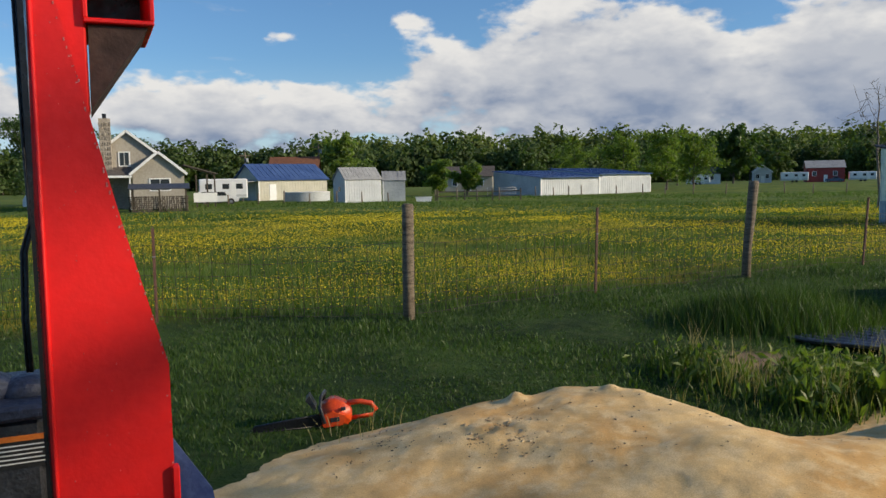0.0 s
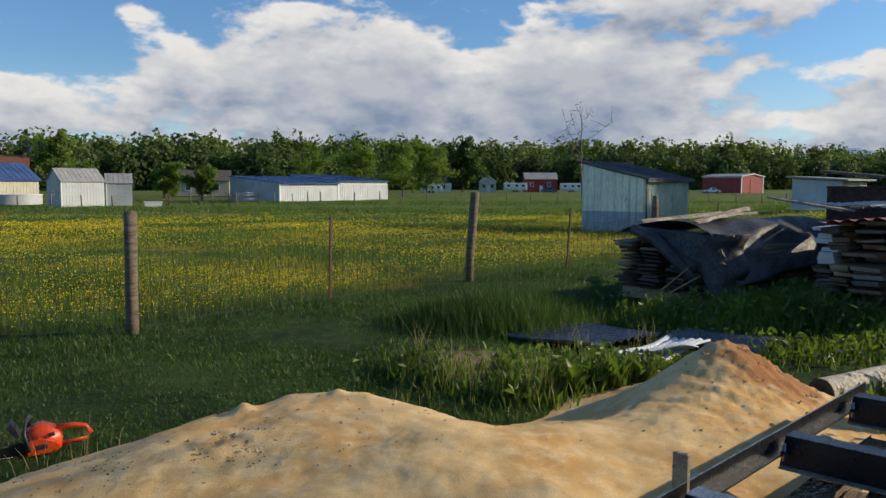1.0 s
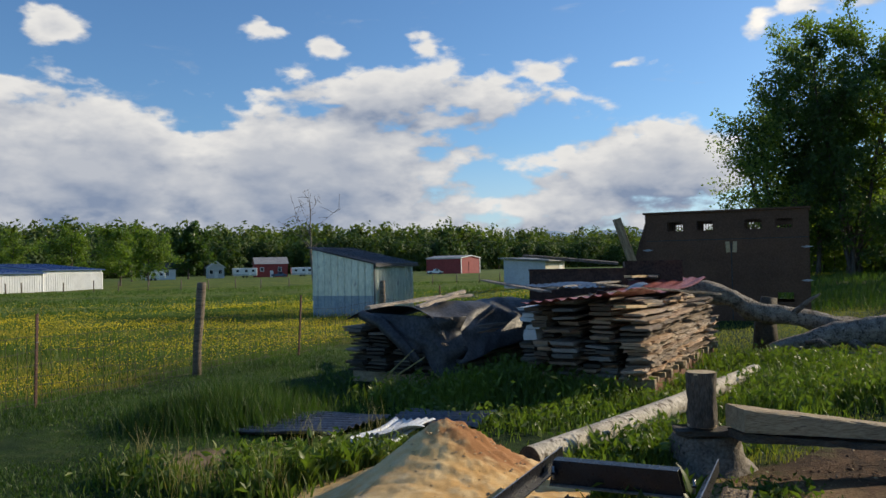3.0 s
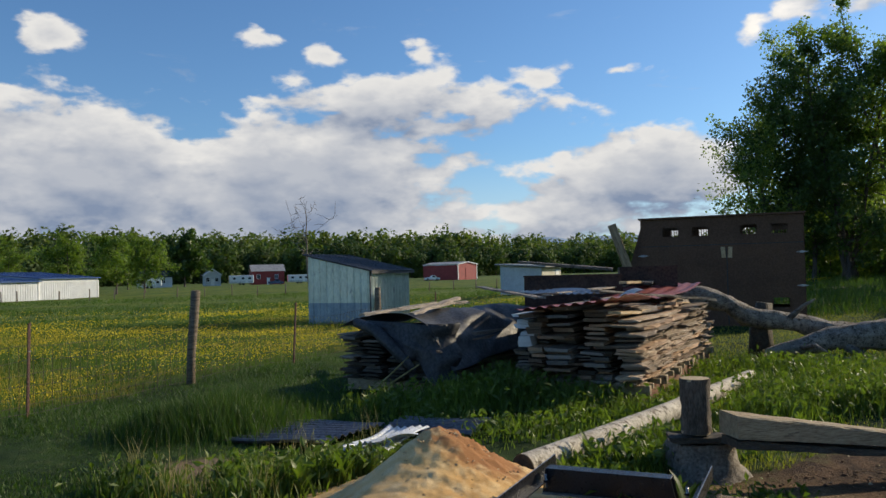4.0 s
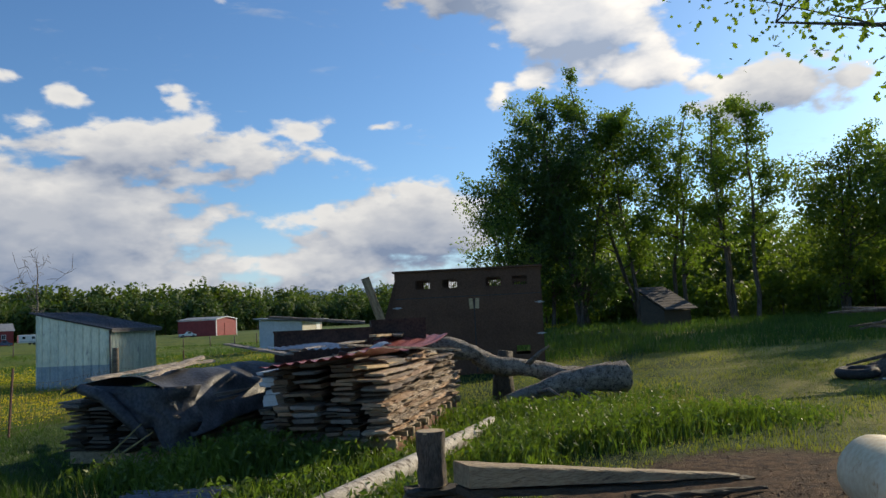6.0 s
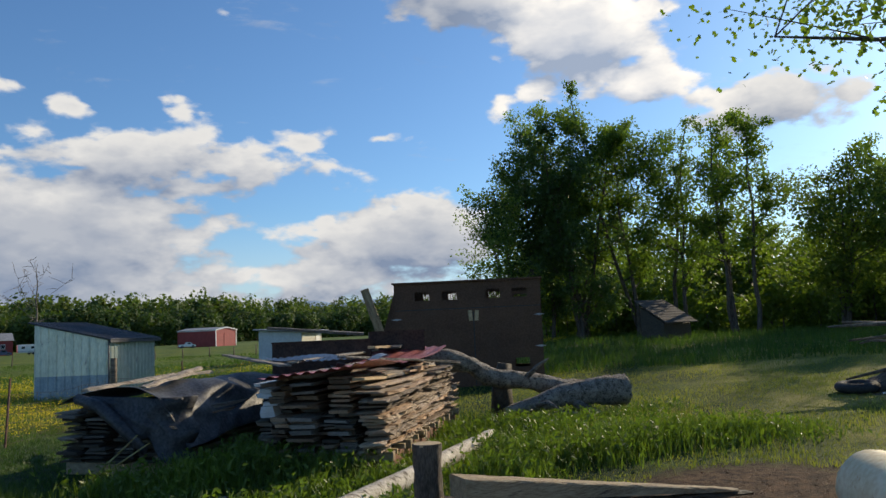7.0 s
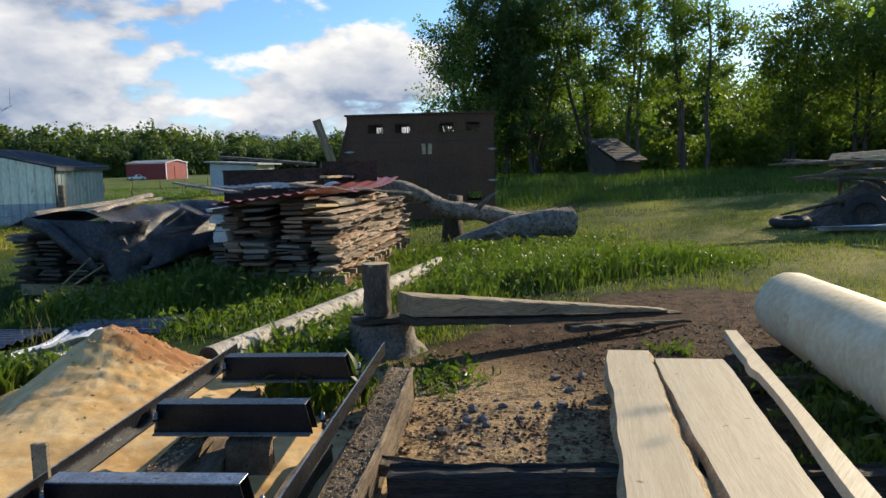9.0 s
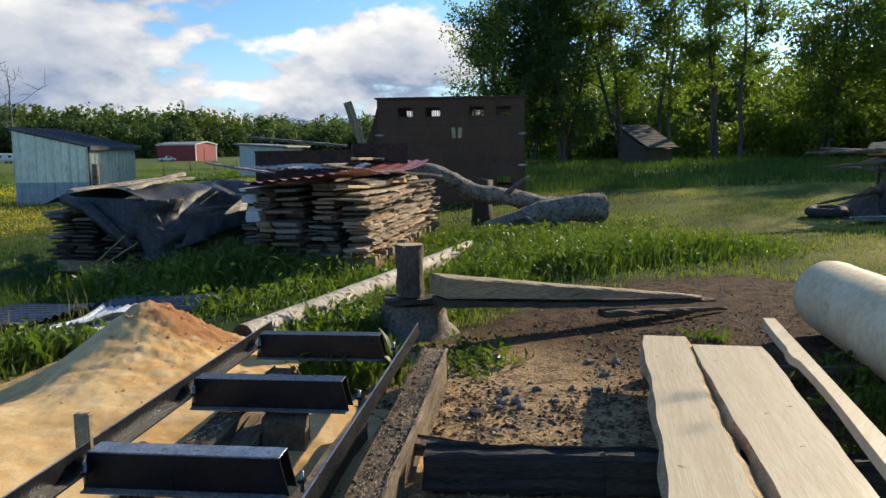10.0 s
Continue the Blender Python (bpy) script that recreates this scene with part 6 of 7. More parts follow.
# ---- fences ----
FENCE = ((-10.6, 8.3), (-7.4, 8.7), (-4.28, 9.06), (-1.25, 9.39), (1.18, 11.14), (3.76, 13.0), (6.32, 14.7), (9.67, 17.26), (13.0, 19.7), (17.5, 22.9))


def wood_post(x, y, h, r, seed, lean=(0, 0), label="weathered round wooden fence post"):
    ob = tube("fence_post", [(0, 0, -0.3), (lean[0] * 0.3, lean[1] * 0.3, h * 0.3), (lean[0] * 0.7, lean[1] * 0.7, h * 0.7), (lean[0], lean[1], h - 0.02), (lean[0], lean[1], h)], [r * 1.05, r * 0.92, r * 0.99, r * 0.92, r * 0.74], "old_wood", None, "", 12, 0.13, seed)
    ob.location = (x, y, gz(x, y))
    return tagged(ob, label, "fence post", "wooden fence posts")


def steel_post(x, y, h, lean=(0, 0)):
    bm = bmesh.new()
    add_box(bm, (0, 0, h / 2 - 0.15), (0.035, 0.006, h + 0.3))
    add_box(bm, (0, 0.018, h / 2 - 0.15), (0.006, 0.032, h + 0.3))
    for k in range(int(h / 0.06)):
        add_box(bm, (0, -0.006, 0.08 + k * 0.06), (0.012, 0.008, 0.022))
    ob = thing("steel_post", "rusty reddish steel fence stake", "fence post", pose(x, y, gz(x, y), math.degrees(-lean[1]), math.degrees(lean[0]), 35), "steel fence posts")
    part("stake", bm, "tpost_red", ob)
    part("clip", box((0, -0.012, h * 0.7), (0.04, 0.006, 0.012)), "worn_steel", ob)
    return ob


wood_post(*FENCE[3], 1.40, 0.075, 1, (0.01, 0))
wood_post(*FENCE[5], 1.55, 0.078, 2, (0.12, 0.02), "weathered leaning wooden fence post")
wood_post(*FENCE[7], 1.42, 0.08, 3)
wood_post(*FENCE[1], 1.4, 0.075, 4)
steel_post(*FENCE[2], 1.14)
steel_post(*FENCE[4], 1.22, (0.03, 0))
steel_post(*FENCE[6], 1.22, (0.10, 0))
steel_post(*FENCE[8], 1.2)


def wire_fence():
    """Woven wire between the posts: line wires with uprights, sagging a little."""
    ob = thing("wire_fence", "rusty woven wire fence strung between the posts", "wire fence")
    r = random.Random(4)
    heights = (0.06, 0.17, 0.29, 0.42, 0.57, 0.74, 0.93)
    for n, (a, b) in enumerate(zip(FENCE, FENCE[1:])):
        verts, faces = [], []
        L = math.dist(a, b)
        sag = lambda f, k: -0.035 * math.sin(math.pi * f) * (k / 6) + 0.012 * math.sin(f * 13 + k * 2 + n)
        place = lambda f, k: (a[0] + (b[0] - a[0]) * f, a[1] + (b[1] - a[1]) * f + 0.02 * math.sin(f * 9 + n), gz(a[0] + (b[0] - a[0]) * f, a[1] + (b[1] - a[1]) * f) + heights[k] + sag(f, k))
        runs = [[place(i / 14, k) for i in range(15)] for k in range(7)]
        for i in range(int(L / 0.155)):
            f = (i + 0.5) * 0.155 / L + r.uniform(-0.004, 0.004)
            runs.append([place(f + 0.002 * r.uniform(-1, 1), k) for k in range(7)])
        for run in runs:
            v, q = tube_arrays(run, [0.0034] * len(run), 3)
            faces += [tuple(j + len(verts) for j in p) for p in q]
            verts += v
        wire = part("wire_panel", fast_mesh("wire_panel", verts, faces), "wire", ob, "sagging woven wire")
    return ob


wire_fence()


def far_fence():
    first = tube("far_post", [(0, 0, -0.2), (0, 0, 1.25)], [0.075, 0.065], "old_wood", None, "", 8)
    tagged(first, "thin grey post of the far pasture fence", "fence post", "far fence posts")
    r = random.Random(2)
    spots = []
    for a, b, n in (((12.5, 98), (40, 90), 9), ((40, 90), (64, 79), 9), ((64, 79), (100, 64), 11), ((-8, 85), (1, 84), 4), ((-34, 78), (-10, 80), 9), ((3, 96), (11, 103), 4)):
        for i in range(n):
            f = (i + r.uniform(-0.1, 0.1)) / n
            spots.append((a[0] + (b[0] - a[0]) * f, a[1] + (b[1] - a[1]) * f))
    for i, (x, y) in enumerate(spots):
        m = Matrix.Translation((x, y, gz(x, y))) @ Euler((r.uniform(-0.05, 0.05), r.uniform(-0.05, 0.05), 0)).to_matrix().to_4x4() @ Matrix.Diagonal((1, 1, r.uniform(0.85, 1.15), 1))
        if i == 0:
            first.matrix_world = m
        else:
            copy_thing(first, m)
    ob = thing("rail_fence", "grey wooden rail fence beside the long barn", "fence")
    for z in (0.45, 0.95):
        for k in range(3):
            a, b = (-8 + 3 * k, 85 - k * 0.3), (-5 + 3 * k, 84.7 - k * 0.3)
            part("rail", box(((a[0] + b[0]) / 2, (a[1] + b[1]) / 2, -0.5 + z), (3.0, 0.06, 0.12)), "old_wood", ob)
    for k in range(4):
        part("post", box((-8 + 3 * k, 85.1 - k * 0.3, 0.1), (0.16, 0.16, 1.3)), "old_wood", ob)


far_fence()


# ---- far buildings ----
def far_frame(x, y, turn):
    return pose(x, y, gz(x, y) - 0.05, 0, 0, turn)


def window(parent, c, w, h, frame_mat="trim_white", n=(0, -1)):
    f = part("window", box((c[0], c[1], c[2]), (w + 0.2, 0.06, h + 0.2)), frame_mat, parent, "white framed window")
    part("pane", box((c[0] - w / 4, c[1] - 0.034, c[2]), (w / 2 - 0.05, 0.012, h)), "glass", f)
    part("pane", box((c[0] + w / 4, c[1] - 0.034, c[2]), (w / 2 - 0.05, 0.012, h)), "glass", f)
    return f


def gable_body(ob, x0, x1, y0, y1, eave, ridge, wall, roof, along="x", over=0.3, ribs=0, name="wall", trim=None):
    """Walls and a pitched roof; along: the direction of the ridge."""
    if along == "x":
        ym = (y0 + y1) / 2
        part(name, prism([(y0, 0), (y1, 0), (y1, eave), (ym, ridge), (y0, eave)], "x", (x0, x1)), wall, ob)
        for s, ya in ((-1, y0), (1, y1)):
            a = math.atan2(ridge - eave, abs(ym - ya))
            L = abs(ym - ya) / math.cos(a) + over
            c = ((x0 + x1) / 2, ya + (ym - ya) / 2 + s * over / 2 * math.cos(a), (eave + ridge) / 2 + 0.06 - over / 2 * math.sin(a))
            r = part("roof_slope", box(c, (x1 - x0 + 2 * over, L, 0.08), Euler((-s * a, 0, 0)).to_matrix()), roof, ob)
            for k in range(ribs):
                part("roof_rib", box((x0 + (k + 0.5) * (x1 - x0) / ribs, c[1], c[2] + 0.06), (0.05, L, 0.04), Euler((-s * a, 0, 0)).to_matrix()), roof, r)
    else:
        xm = (x0 + x1) / 2
        part(name, prism([(x0, 0), (x1, 0), (x1, eave), (xm, ridge), (x0, eave)], "y", (y0, y1)), wall, ob)
        for s, xa in ((-1, x0), (1, x1)):
            a = math.atan2(ridge - eave, abs(xm - xa))
            L = abs(xm - xa) / math.cos(a) + over
            c = (xa + (xm - xa) / 2 + s * over / 2 * math.cos(a), (y0 + y1) / 2, (eave + ridge) / 2 + 0.06 - over / 2 * math.sin(a))
            part("roof_slope", box(c, (L, y1 - y0 + 2 * over, 0.1), Euler((0, s * a, 0)).to_matrix()), roof, ob)
            if trim:
                part("barge_board", box((c[0], y0 - over - 0.02, c[2] - 0.05), (L, 0.06, 0.24), Euler((0, s * a, 0)).to_matrix()), trim, ob, "white barge board")


def house():
    ob = thing("house", "tan two-gabled country house with stone chimney", "house", far_frame(-32.6, 70.8, 26.4))
    gable_body(ob, -2.25, 2.25, 0, 5.5, 3.45, 5.30, "tan_siding", "shingle", "y", 0.35, trim="trim_white")
    gable_body(ob, -6.4, 1.1, 2.2, 11, 4.4, 7.35, "tan_siding", "shingle", "y", 0.35, name="main_wall", trim="trim_white")
    window(ob, (0.1, -0.04, 2.3), 1.7, 1.0)
    window(ob, (-2.9, 2.15, 4.75), 0.85, 1.2)
    part("porch_roof", prism([(-0.3, 3.1), (2.4, 3.95), (2.4, 4.05), (-0.3, 3.2)], "x", (-7.6, -2.3)), "shingle", ob, "low shingled porch roof")
    part("porch_fascia", box((-4.95, -0.32, 3.08), (5.3, 0.05, 0.2)), "trim_white", ob)
    for x in (-7.4, -4.9, -2.5):
        part("porch_post", box((x, -0.1, 1.55), (0.14, 0.14, 3.1)), "trim_white", ob)
    part("side_porch_roof", prism([(2.3, 4.1), (5.4, 3.2), (5.4, 3.3), (2.3, 4.2)], "y", (1.0, 5.0)), "shingle", ob, "sloping side porch roof")
    for x in (3.4, 4.4, 5.1):
        part("porch_post", box((x, 1.2, 1.6), (0.14, 0.14, 3.2)), "dark_wood", ob)
    part("deck_rail", box((4.2, 1.1, 1.0), (2.2, 0.06, 0.9)), "trim_white", ob)
    ch = part("chimney", box((-4.45, 1.8, 4.2), (1.0, 0.8, 8.5)), "stone", ob, "tall rubble stone chimney")
    r = random.Random(3)
    for k in range(90):
        z = 0.3 + (k // 5) * 0.45
        if z < 8.3:
            part("stone", box((-4.45 + ((k % 5) - 2) * 0.2 + r.uniform(-0.03, 0.03), 1.39, z + r.uniform(-0.06, 0.06)), (r.uniform(0.15, 0.21), 0.06, r.uniform(0.2, 0.4)), None, 0.02), "stone", ch)
    part("chimney_cap", box((-4.45, 1.8, 8.65), (0.35, 0.35, 0.5)), "black_steel", ob)


house()


def woodshed():
    ob = thing("woodshed", "open firewood shelter with metal roof and stacked logs", "shelter", far_frame(-29.2, 63.4, 24))
    part("roof", prism([(-1.2, 1.95), (1.2, 2.35), (1.2, 2.42), (-1.2, 2.02)], "x", (-2.4, 2.4)), "roof_dark", ob, "dark metal roof")
    for x in (-2.1, 0, 2.1):
        part("post", box((x, -1.0, 1.0), (0.12, 0.12, 2.0)), "dark_wood", ob)
        part("post", box((x, 1.0, 1.15), (0.12, 0.12, 2.3)), "dark_wood", ob)
    r = random.Random(8)
    v, f = [], []
    for i in range(26):
        for j in range(8):
            x, z = -2.3 + i * 0.18 + r.uniform(-0.04, 0.04), 0.12 + j * 0.17
            a, b = tube_arrays([(x, -0.85 + r.uniform(-0.1, 0.1), z), (x, 0.4, z)], [0.085, 0.085], 6)
            f += [tuple(q + len(v) for q in p) for p in b] + [tuple(len(v) + q for q in (0, 1, 2, 3)), tuple(len(v) + q for q in (0, 3, 4, 5))]
            v += a
    wood = part("firewood", fast_mesh("firewood", v, f), "bark", ob, "stacked split firewood")
    tagged(wood, kind="stuff")


woodshed()


def trailer(label, x, y, turn, L, H, mat="car_white", wheels=True, group="white trailers"):
    ob = thing("trailer", label, "trailer", far_frame(x, y, turn), group)
    part("body", box((0, 0, 0.55 + H / 2), (L, 2.3, H), None, 0.12), mat, ob)
    part("stripe", box((0, -1.157, 0.9), (L - 0.3, 0.01, 0.25)), "grey_wall", ob)
    for k in (-0.3, 0.05, 0.33):
        w_ = part("window", box((k * L, -1.156, 0.55 + H * 0.62), (0.75, 0.012, 0.6)), "glass", ob)
    part("door", box((0.2 * L, -1.157, 0.55 + H * 0.45), (0.65, 0.012, H * 0.8)), "trim_white", ob)
    for s in (-0.5, 0.5):
        bm = bmesh.new()
        bmesh.ops.create_cone(bm, cap_ends=True, segments=14, radius1=0.34, radius2=0.34, depth=0.22, matrix=Matrix.Translation((s, -1.0, 0.34)) @ Matrix.Rotation(math.pi / 2, 4, "X"))
        part("wheel", bm, "rubber", ob)
    return ob


def car(name, label, x, y, turn, mat, pickup=False):
    ob = thing(name, label, "car", far_frame(x, y, turn))
    side = [(-2.2, 0.35), (2.2, 0.35), (2.25, 0.8), (1.3, 0.95), (0.9, 1.5), (-0.1 if pickup else -1.9, 1.55), (-0.5 if pickup else -2.15, 0.95), (-2.2, 0.95)]
    bm = prism(side, "y", (-0.85, 0.85))
    bmesh.ops.bevel(bm, geom=bm.edges[:], offset=0.05, segments=2, affect="EDGES")
    part("body", bm, mat, ob)
    for s in (-0.852, 0.852):
        part("side_window", prism([(-0.05 if pickup else -1.75, 1.02), (0.95, 1.02), (0.78, 1.42), (0.0 if pickup else -1.65, 1.45)], "y", (s - 0.006, s + 0.006)), "glass", ob)
    for xx in (-1.4, 1.4):
        for s in (-0.82, 0.82):
            bm = bmesh.new()
            bmesh.ops.create_cone(bm, cap_ends=True, segments=16, radius1=0.36, radius2=0.36, depth=0.22, matrix=Matrix.Translation((xx, s, 0.36)) @ Matrix.Rotation(math.pi / 2, 4, "X"))
            wh = part("wheel", bm, "rubber", ob)
            part("rim", box((xx, s * 1.14, 0.36), (0.3, 0.02, 0.3), None, 0.008), "worn_steel", wh)
    return ob


trailer("white camper trailer parked beside the house", -33.3, 89.0, 22, 5.4, 2.3)
trailer("white travel trailer across the valley", 78, 226, -12, 7.0, 2.3)
trailer("white travel trailer beside a red house", 94, 221, -15, 6.5, 2.2)
trailer("white storage trailer far off in the meadow", 48, 209, -8, 6.0, 1.7)
car("suv", "white sport utility car parked by the house", -32.0, 83.8, 20, "car_white")
car("pickup_truck", "white and blue pickup parked by the red barn", 121, 189, -20, "car_white", True)
car("pickup_truck", "dark blue pickup parked by the trailers", 84, 214, -20, "car_blue", True)
car("car", "pale car parked beyond the house", -43.5, 72.5, 10, "car_white")
car("car", "pale car parked near the trees", -46.0, 75.0, 12, "car_white")


def blue_barn():
    ob = thing("blue_roof_barn", "cream metal barn with a blue ribbed roof", "barn", far_frame(-31.9, 97.9, 45))
    gable_body(ob, 0, 10, 0, 7, 2.75, 4.75, "cream_siding", "roof_blue", "x", 0.3, 14)
    part("end_trim", box((-0.06, -0.03, 1.4), (0.15, 0.08, 2.8)), "trim_white", ob)
    part("door", box((1.9, -0.03, 1.1), (0.95, 0.06, 2.1)), "trim_white", ob, "white door")
    for k in range(24):
        part("siding_rib", box((0.3 + k * 0.41, -0.015, 1.35), (0.05, 0.03, 2.7)), "cream_siding", ob)
    part("lean_to", prism([(-2.2, 2.3), (0, 2.6), (0, 2.68), (-2.2, 2.38)], "y", (0.2, 6.5)), "roof_grey", ob, "open lean-to roof")
    for y in (0.4, 6.2):
        part("lean_to_post", box((-2.1, y, 1.15), (0.12, 0.12, 2.3)), "old_wood", ob)
    part("end_wall", box((-0.02, 3.5, 1.2), (0.03, 5, 2.2)), "grey_wall", ob)


blue_barn()


def small_shed(label, x, y, turn, W, D, eave, ridge, wall, roof, ribs=9):
    ob = thing("garden_shed", label, "shed", far_frame(x, y, turn), "white garden sheds")
    gable_body(ob, 0, W, 0, D, eave, ridge, wall, roof, "x", 0.12, ribs)
    for k in range(int(W / 0.3)):
        part("board_joint", box((0.15 + k * 0.3, -0.012, eave / 2), (0.03, 0.024, eave)), wall, ob)
    part("vent_window", box((-0.02, D * 0.5, eave * 0.6), (0.03, 0.4, 0.5)), "glass", ob)
    part("corner_board", box((-0.02, -0.02, eave / 2), (0.12, 0.06, eave)), "trim_white", ob)
    return ob


small_shed("white garden shed with a grey metal roof", -17.45, 82.2, 38, 4.3, 3.0, 2.5, 3.75, "white_siding", "roof_grey")
small_shed("small grey board shed beside the white one", -14.0, 85.9, 12, 2.4, 2.6, 2.35, 3.3, "grey_wall", "roof_grey", 5)


def pool():
    ob = thing("pool", "round above-ground pool with pale grey wall", "pool", far_frame(-24.9, 94.6, 0))
    bm = bmesh.new()
    bmesh.ops.create_cone(bm, cap_ends=False, segments=40, radius1=2.8, radius2=2.8, depth=1.1, matrix=Matrix.Translation((0, 0, 0.55)))
    part("wall", bm, "grey_wall", ob, "", True)
    bm = bmesh.new()
    bmesh.ops.create_cone(bm, cap_ends=True, segments=40, radius1=2.86, radius2=2.86, depth=0.06, matrix=Matrix.Translation((0, 0, 1.12)))
    part("rim", bm, "trim_white", ob)


pool()


def long_barn():
    ob = thing("long_barn", "long low white barn with a blue sloping roof", "barn", far_frame(3.8, 101.7, 43.2))
    W, D = 22.4, 9.0
    for x0, x1, lo, hi in ((0, 11.2, 2.35, 3.25), (11.2, W, 2.7, 3.55)):
        part("bay_wall", prism([(0, 0), (D, 0), (D, hi), (0, lo)], "x", (x0, x1)), "white_siding", ob)
        a = math.atan2(hi - lo, D)
        r = part("roof_slope", box(((x0 + x1) / 2, D / 2 - 0.1, (lo + hi) / 2 + 0.08), (x1 - x0 + 0.2, D / math.cos(a) + 0.7, 0.1), Euler((a, 0, 0)).to_matrix()), "roof_blue", ob, "blue metal roof")
        for k in range(14):
            part("roof_rib", box((x0 + 0.4 + k * 0.8, D / 2 - 0.1, (lo + hi) / 2 + 0.15), (0.05, D / math.cos(a) + 0.7, 0.04), Euler((a, 0, 0)).to_matrix()), "roof_blue", r)
    for k in range(56):
        part("siding_rib", box((0.2 + k * 0.4, -0.02, 1.15), (0.06, 0.04, 2.3)), "white_siding", ob)
    # greyer panel paints the shade on the end turned from the sun
    part("end_wall", prism([(0.05, 0), (D, 0), (D, 3.2), (0.05, 2.32)], "x", (-0.05, -0.005)), "grey_wall", ob, "end wall with shade put into its blue-grey colour")
    for x in (0.0, 11.2, W):
        part("corner_trim", box((x, -0.05, 1.2), (0.2, 0.06, 2.4)), "trim_white", ob)


long_barn()


def mid_shed():
    ob = thing("white_shed", "plain white shed with a flat pale roof", "shed", far_frame(39.06, 45.3, 28))
    part("wall", prism([(0, 0), (3.4, 0), (3.4, 2.25), (0, 2.05)], "x", (0, 4.2)), "white_siding", ob)
    part("front_wall", box((2.1, -0.02, 1.0), (4.15, 0.04, 2.0)), "cream_siding", ob)
    part("roof", prism([(-0.5, 2.08), (3.7, 2.32), (3.7, 2.42), (-0.5, 2.18)], "x", (-0.4, 4.7)), "roof_grey", ob)
    part("door", box((3.3, -0.05, 0.95), (0.8, 0.04, 1.8)), "trim_white", ob)


mid_shed()


def red_barn():
    ob = thing("red_barn", "red metal barn with white trim and grey roof", "barn", far_frame(131.4, 190.9, 20))
    gable_body(ob, 0, 9.8, 0, 13, 4.7, 5.4, "barn_red", "roof_grey", "y", 0.3, trim="trim_white")
    for x in (0, 9.8):
        part("corner_trim", box((x, -0.04, 2.35), (0.3, 0.1, 4.7)), "trim_white", ob)
    part("door", box((5.5, -0.05, 1.8), (3.2, 0.08, 3.6)), "barn_red", ob, "sliding barn door")
    part("eave_trim", box((-0.05, 6.5, 4.6), (0.12, 13, 0.3)), "trim_white", ob)


red_barn()


def far_house(label, x, y, turn, W, D, eave, ridge, wall, roof, along="x"):
    ob = thing("house", label, "house", far_frame(x, y, turn), "far houses")
    gable_body(ob, -W / 2, W / 2, 0, D, eave, ridge, wall, roof, along, 0.35, trim="trim_white")
    for k in (-0.3, 0.25):
        window(ob, (k * W, -0.04, eave * 0.58), 0.9, 1.1)
    part("door", box((0, -0.03, 1.0), (0.95, 0.06, 2.0)), "trim_white", ob)


far_house("far red house with grey metal roof", 86, 225, -14, 9.5, 8, 4.0, 5.9, "barn_red", "roof_grey")
far_house("far small white gabled house", 70.5, 229, -12, 4.6, 7, 3.3, 5.0, "white_siding", "roof_grey", "y")
far_house("far low white house behind trees", 53, 224, -12, 9, 6, 3.0, 4.6, "white_siding", "roof_dark")
far_house("far grey roofed house among the trees", -8, 150, 0, 9, 6, 3.0, 4.8, "tan_siding", "shingle")
far_house("low white outbuilding near the red barn", 112, 196, -25, 5, 4, 2.4, 3.2, "white_siding", "roof_grey")
far_house("far brown-roofed house behind the trees", -33, 118, 10, 7, 6, 4.4, 6.2, "cream_siding", "rust")


def utility_pole(x, y, h):
    ob = thing("utility_pole", "grey wooden utility pole", "utility pole", far_frame(x, y, 20), "utility poles")
    tube("pole", [(0, 0, -0.2), (0, 0, h)], [0.15, 0.10], "old_wood", ob, "", 10)
    part("cross_arm", box((0, 0, h - 0.5), (1.8, 0.1, 0.12)), "old_wood", ob)
    part("transformer", box((0.3, -0.15, h - 1.2), (0.35, 0.35, 0.6), None, 0.06), "grey_wall", ob)


utility_pole(-40.5, 118, 7.0)
utility_pole(-30.5, 124, 8.4)

def trough(x, y):
    ob = thing("trough", "white plastic water trough in the pasture", "trough", far_frame(x, y, 8))
    part("tub", prism([(-0.75, 0.0), (0.75, 0.0), (0.85, 0.55), (-0.85, 0.55)], "y", (-0.4, 0.4)), "car_white", ob)
    part("rim", box((0, 0, 0.57), (1.78, 0.88, 0.05), None, 0.015), "trim_white", ob)


trough(-9.2, 82.5)


def pipe_gate(x, y, turn):
    ob = thing("pipe_gate", "grey tubular steel field gate by the barn", "gate", far_frame(x, y, turn))
    for k in range(5):
        tube("rail", [(-1.8, 0, 0.25 + 0.25 * k), (1.8, 0, 0.25 + 0.25 * k)], [0.03, 0.03], "worn_steel", ob, "", 6)
    for s in (-1.8, 0, 1.8):
        tube("upright", [(s, 0, 0.0), (s, 0, 1.3)], [0.035, 0.035], "worn_steel", ob, "", 6)


pipe_gate(-1.2, 99.5, 5)

# single trees of the middle distance
tree("tree", "round light-green tree behind the garden sheds", 61, (-26, 122, -0.6), 7.6, 3.6, 5200, 0.6, "leaf_light", start=0.15, limbs=14, radius=0.2)
tree("tree", "dark round-crowned tree beside the far trailers", 62, (61, 224, -0.6), 13.0, 6.0, 5200, 1.0, "leaf_dark", start=0.12, limbs=16, radius=0.3)
tree("dead_tree", "bare dead tree behind the tin shed", 63, (18.2, 40.9, gz(18.2, 40.9)), 5.6, 1.7, 0, 0.1, "leaf_mid", "bark_grey", limbs=11, start=0.4, up=1.1, radius=0.07, sub=5)
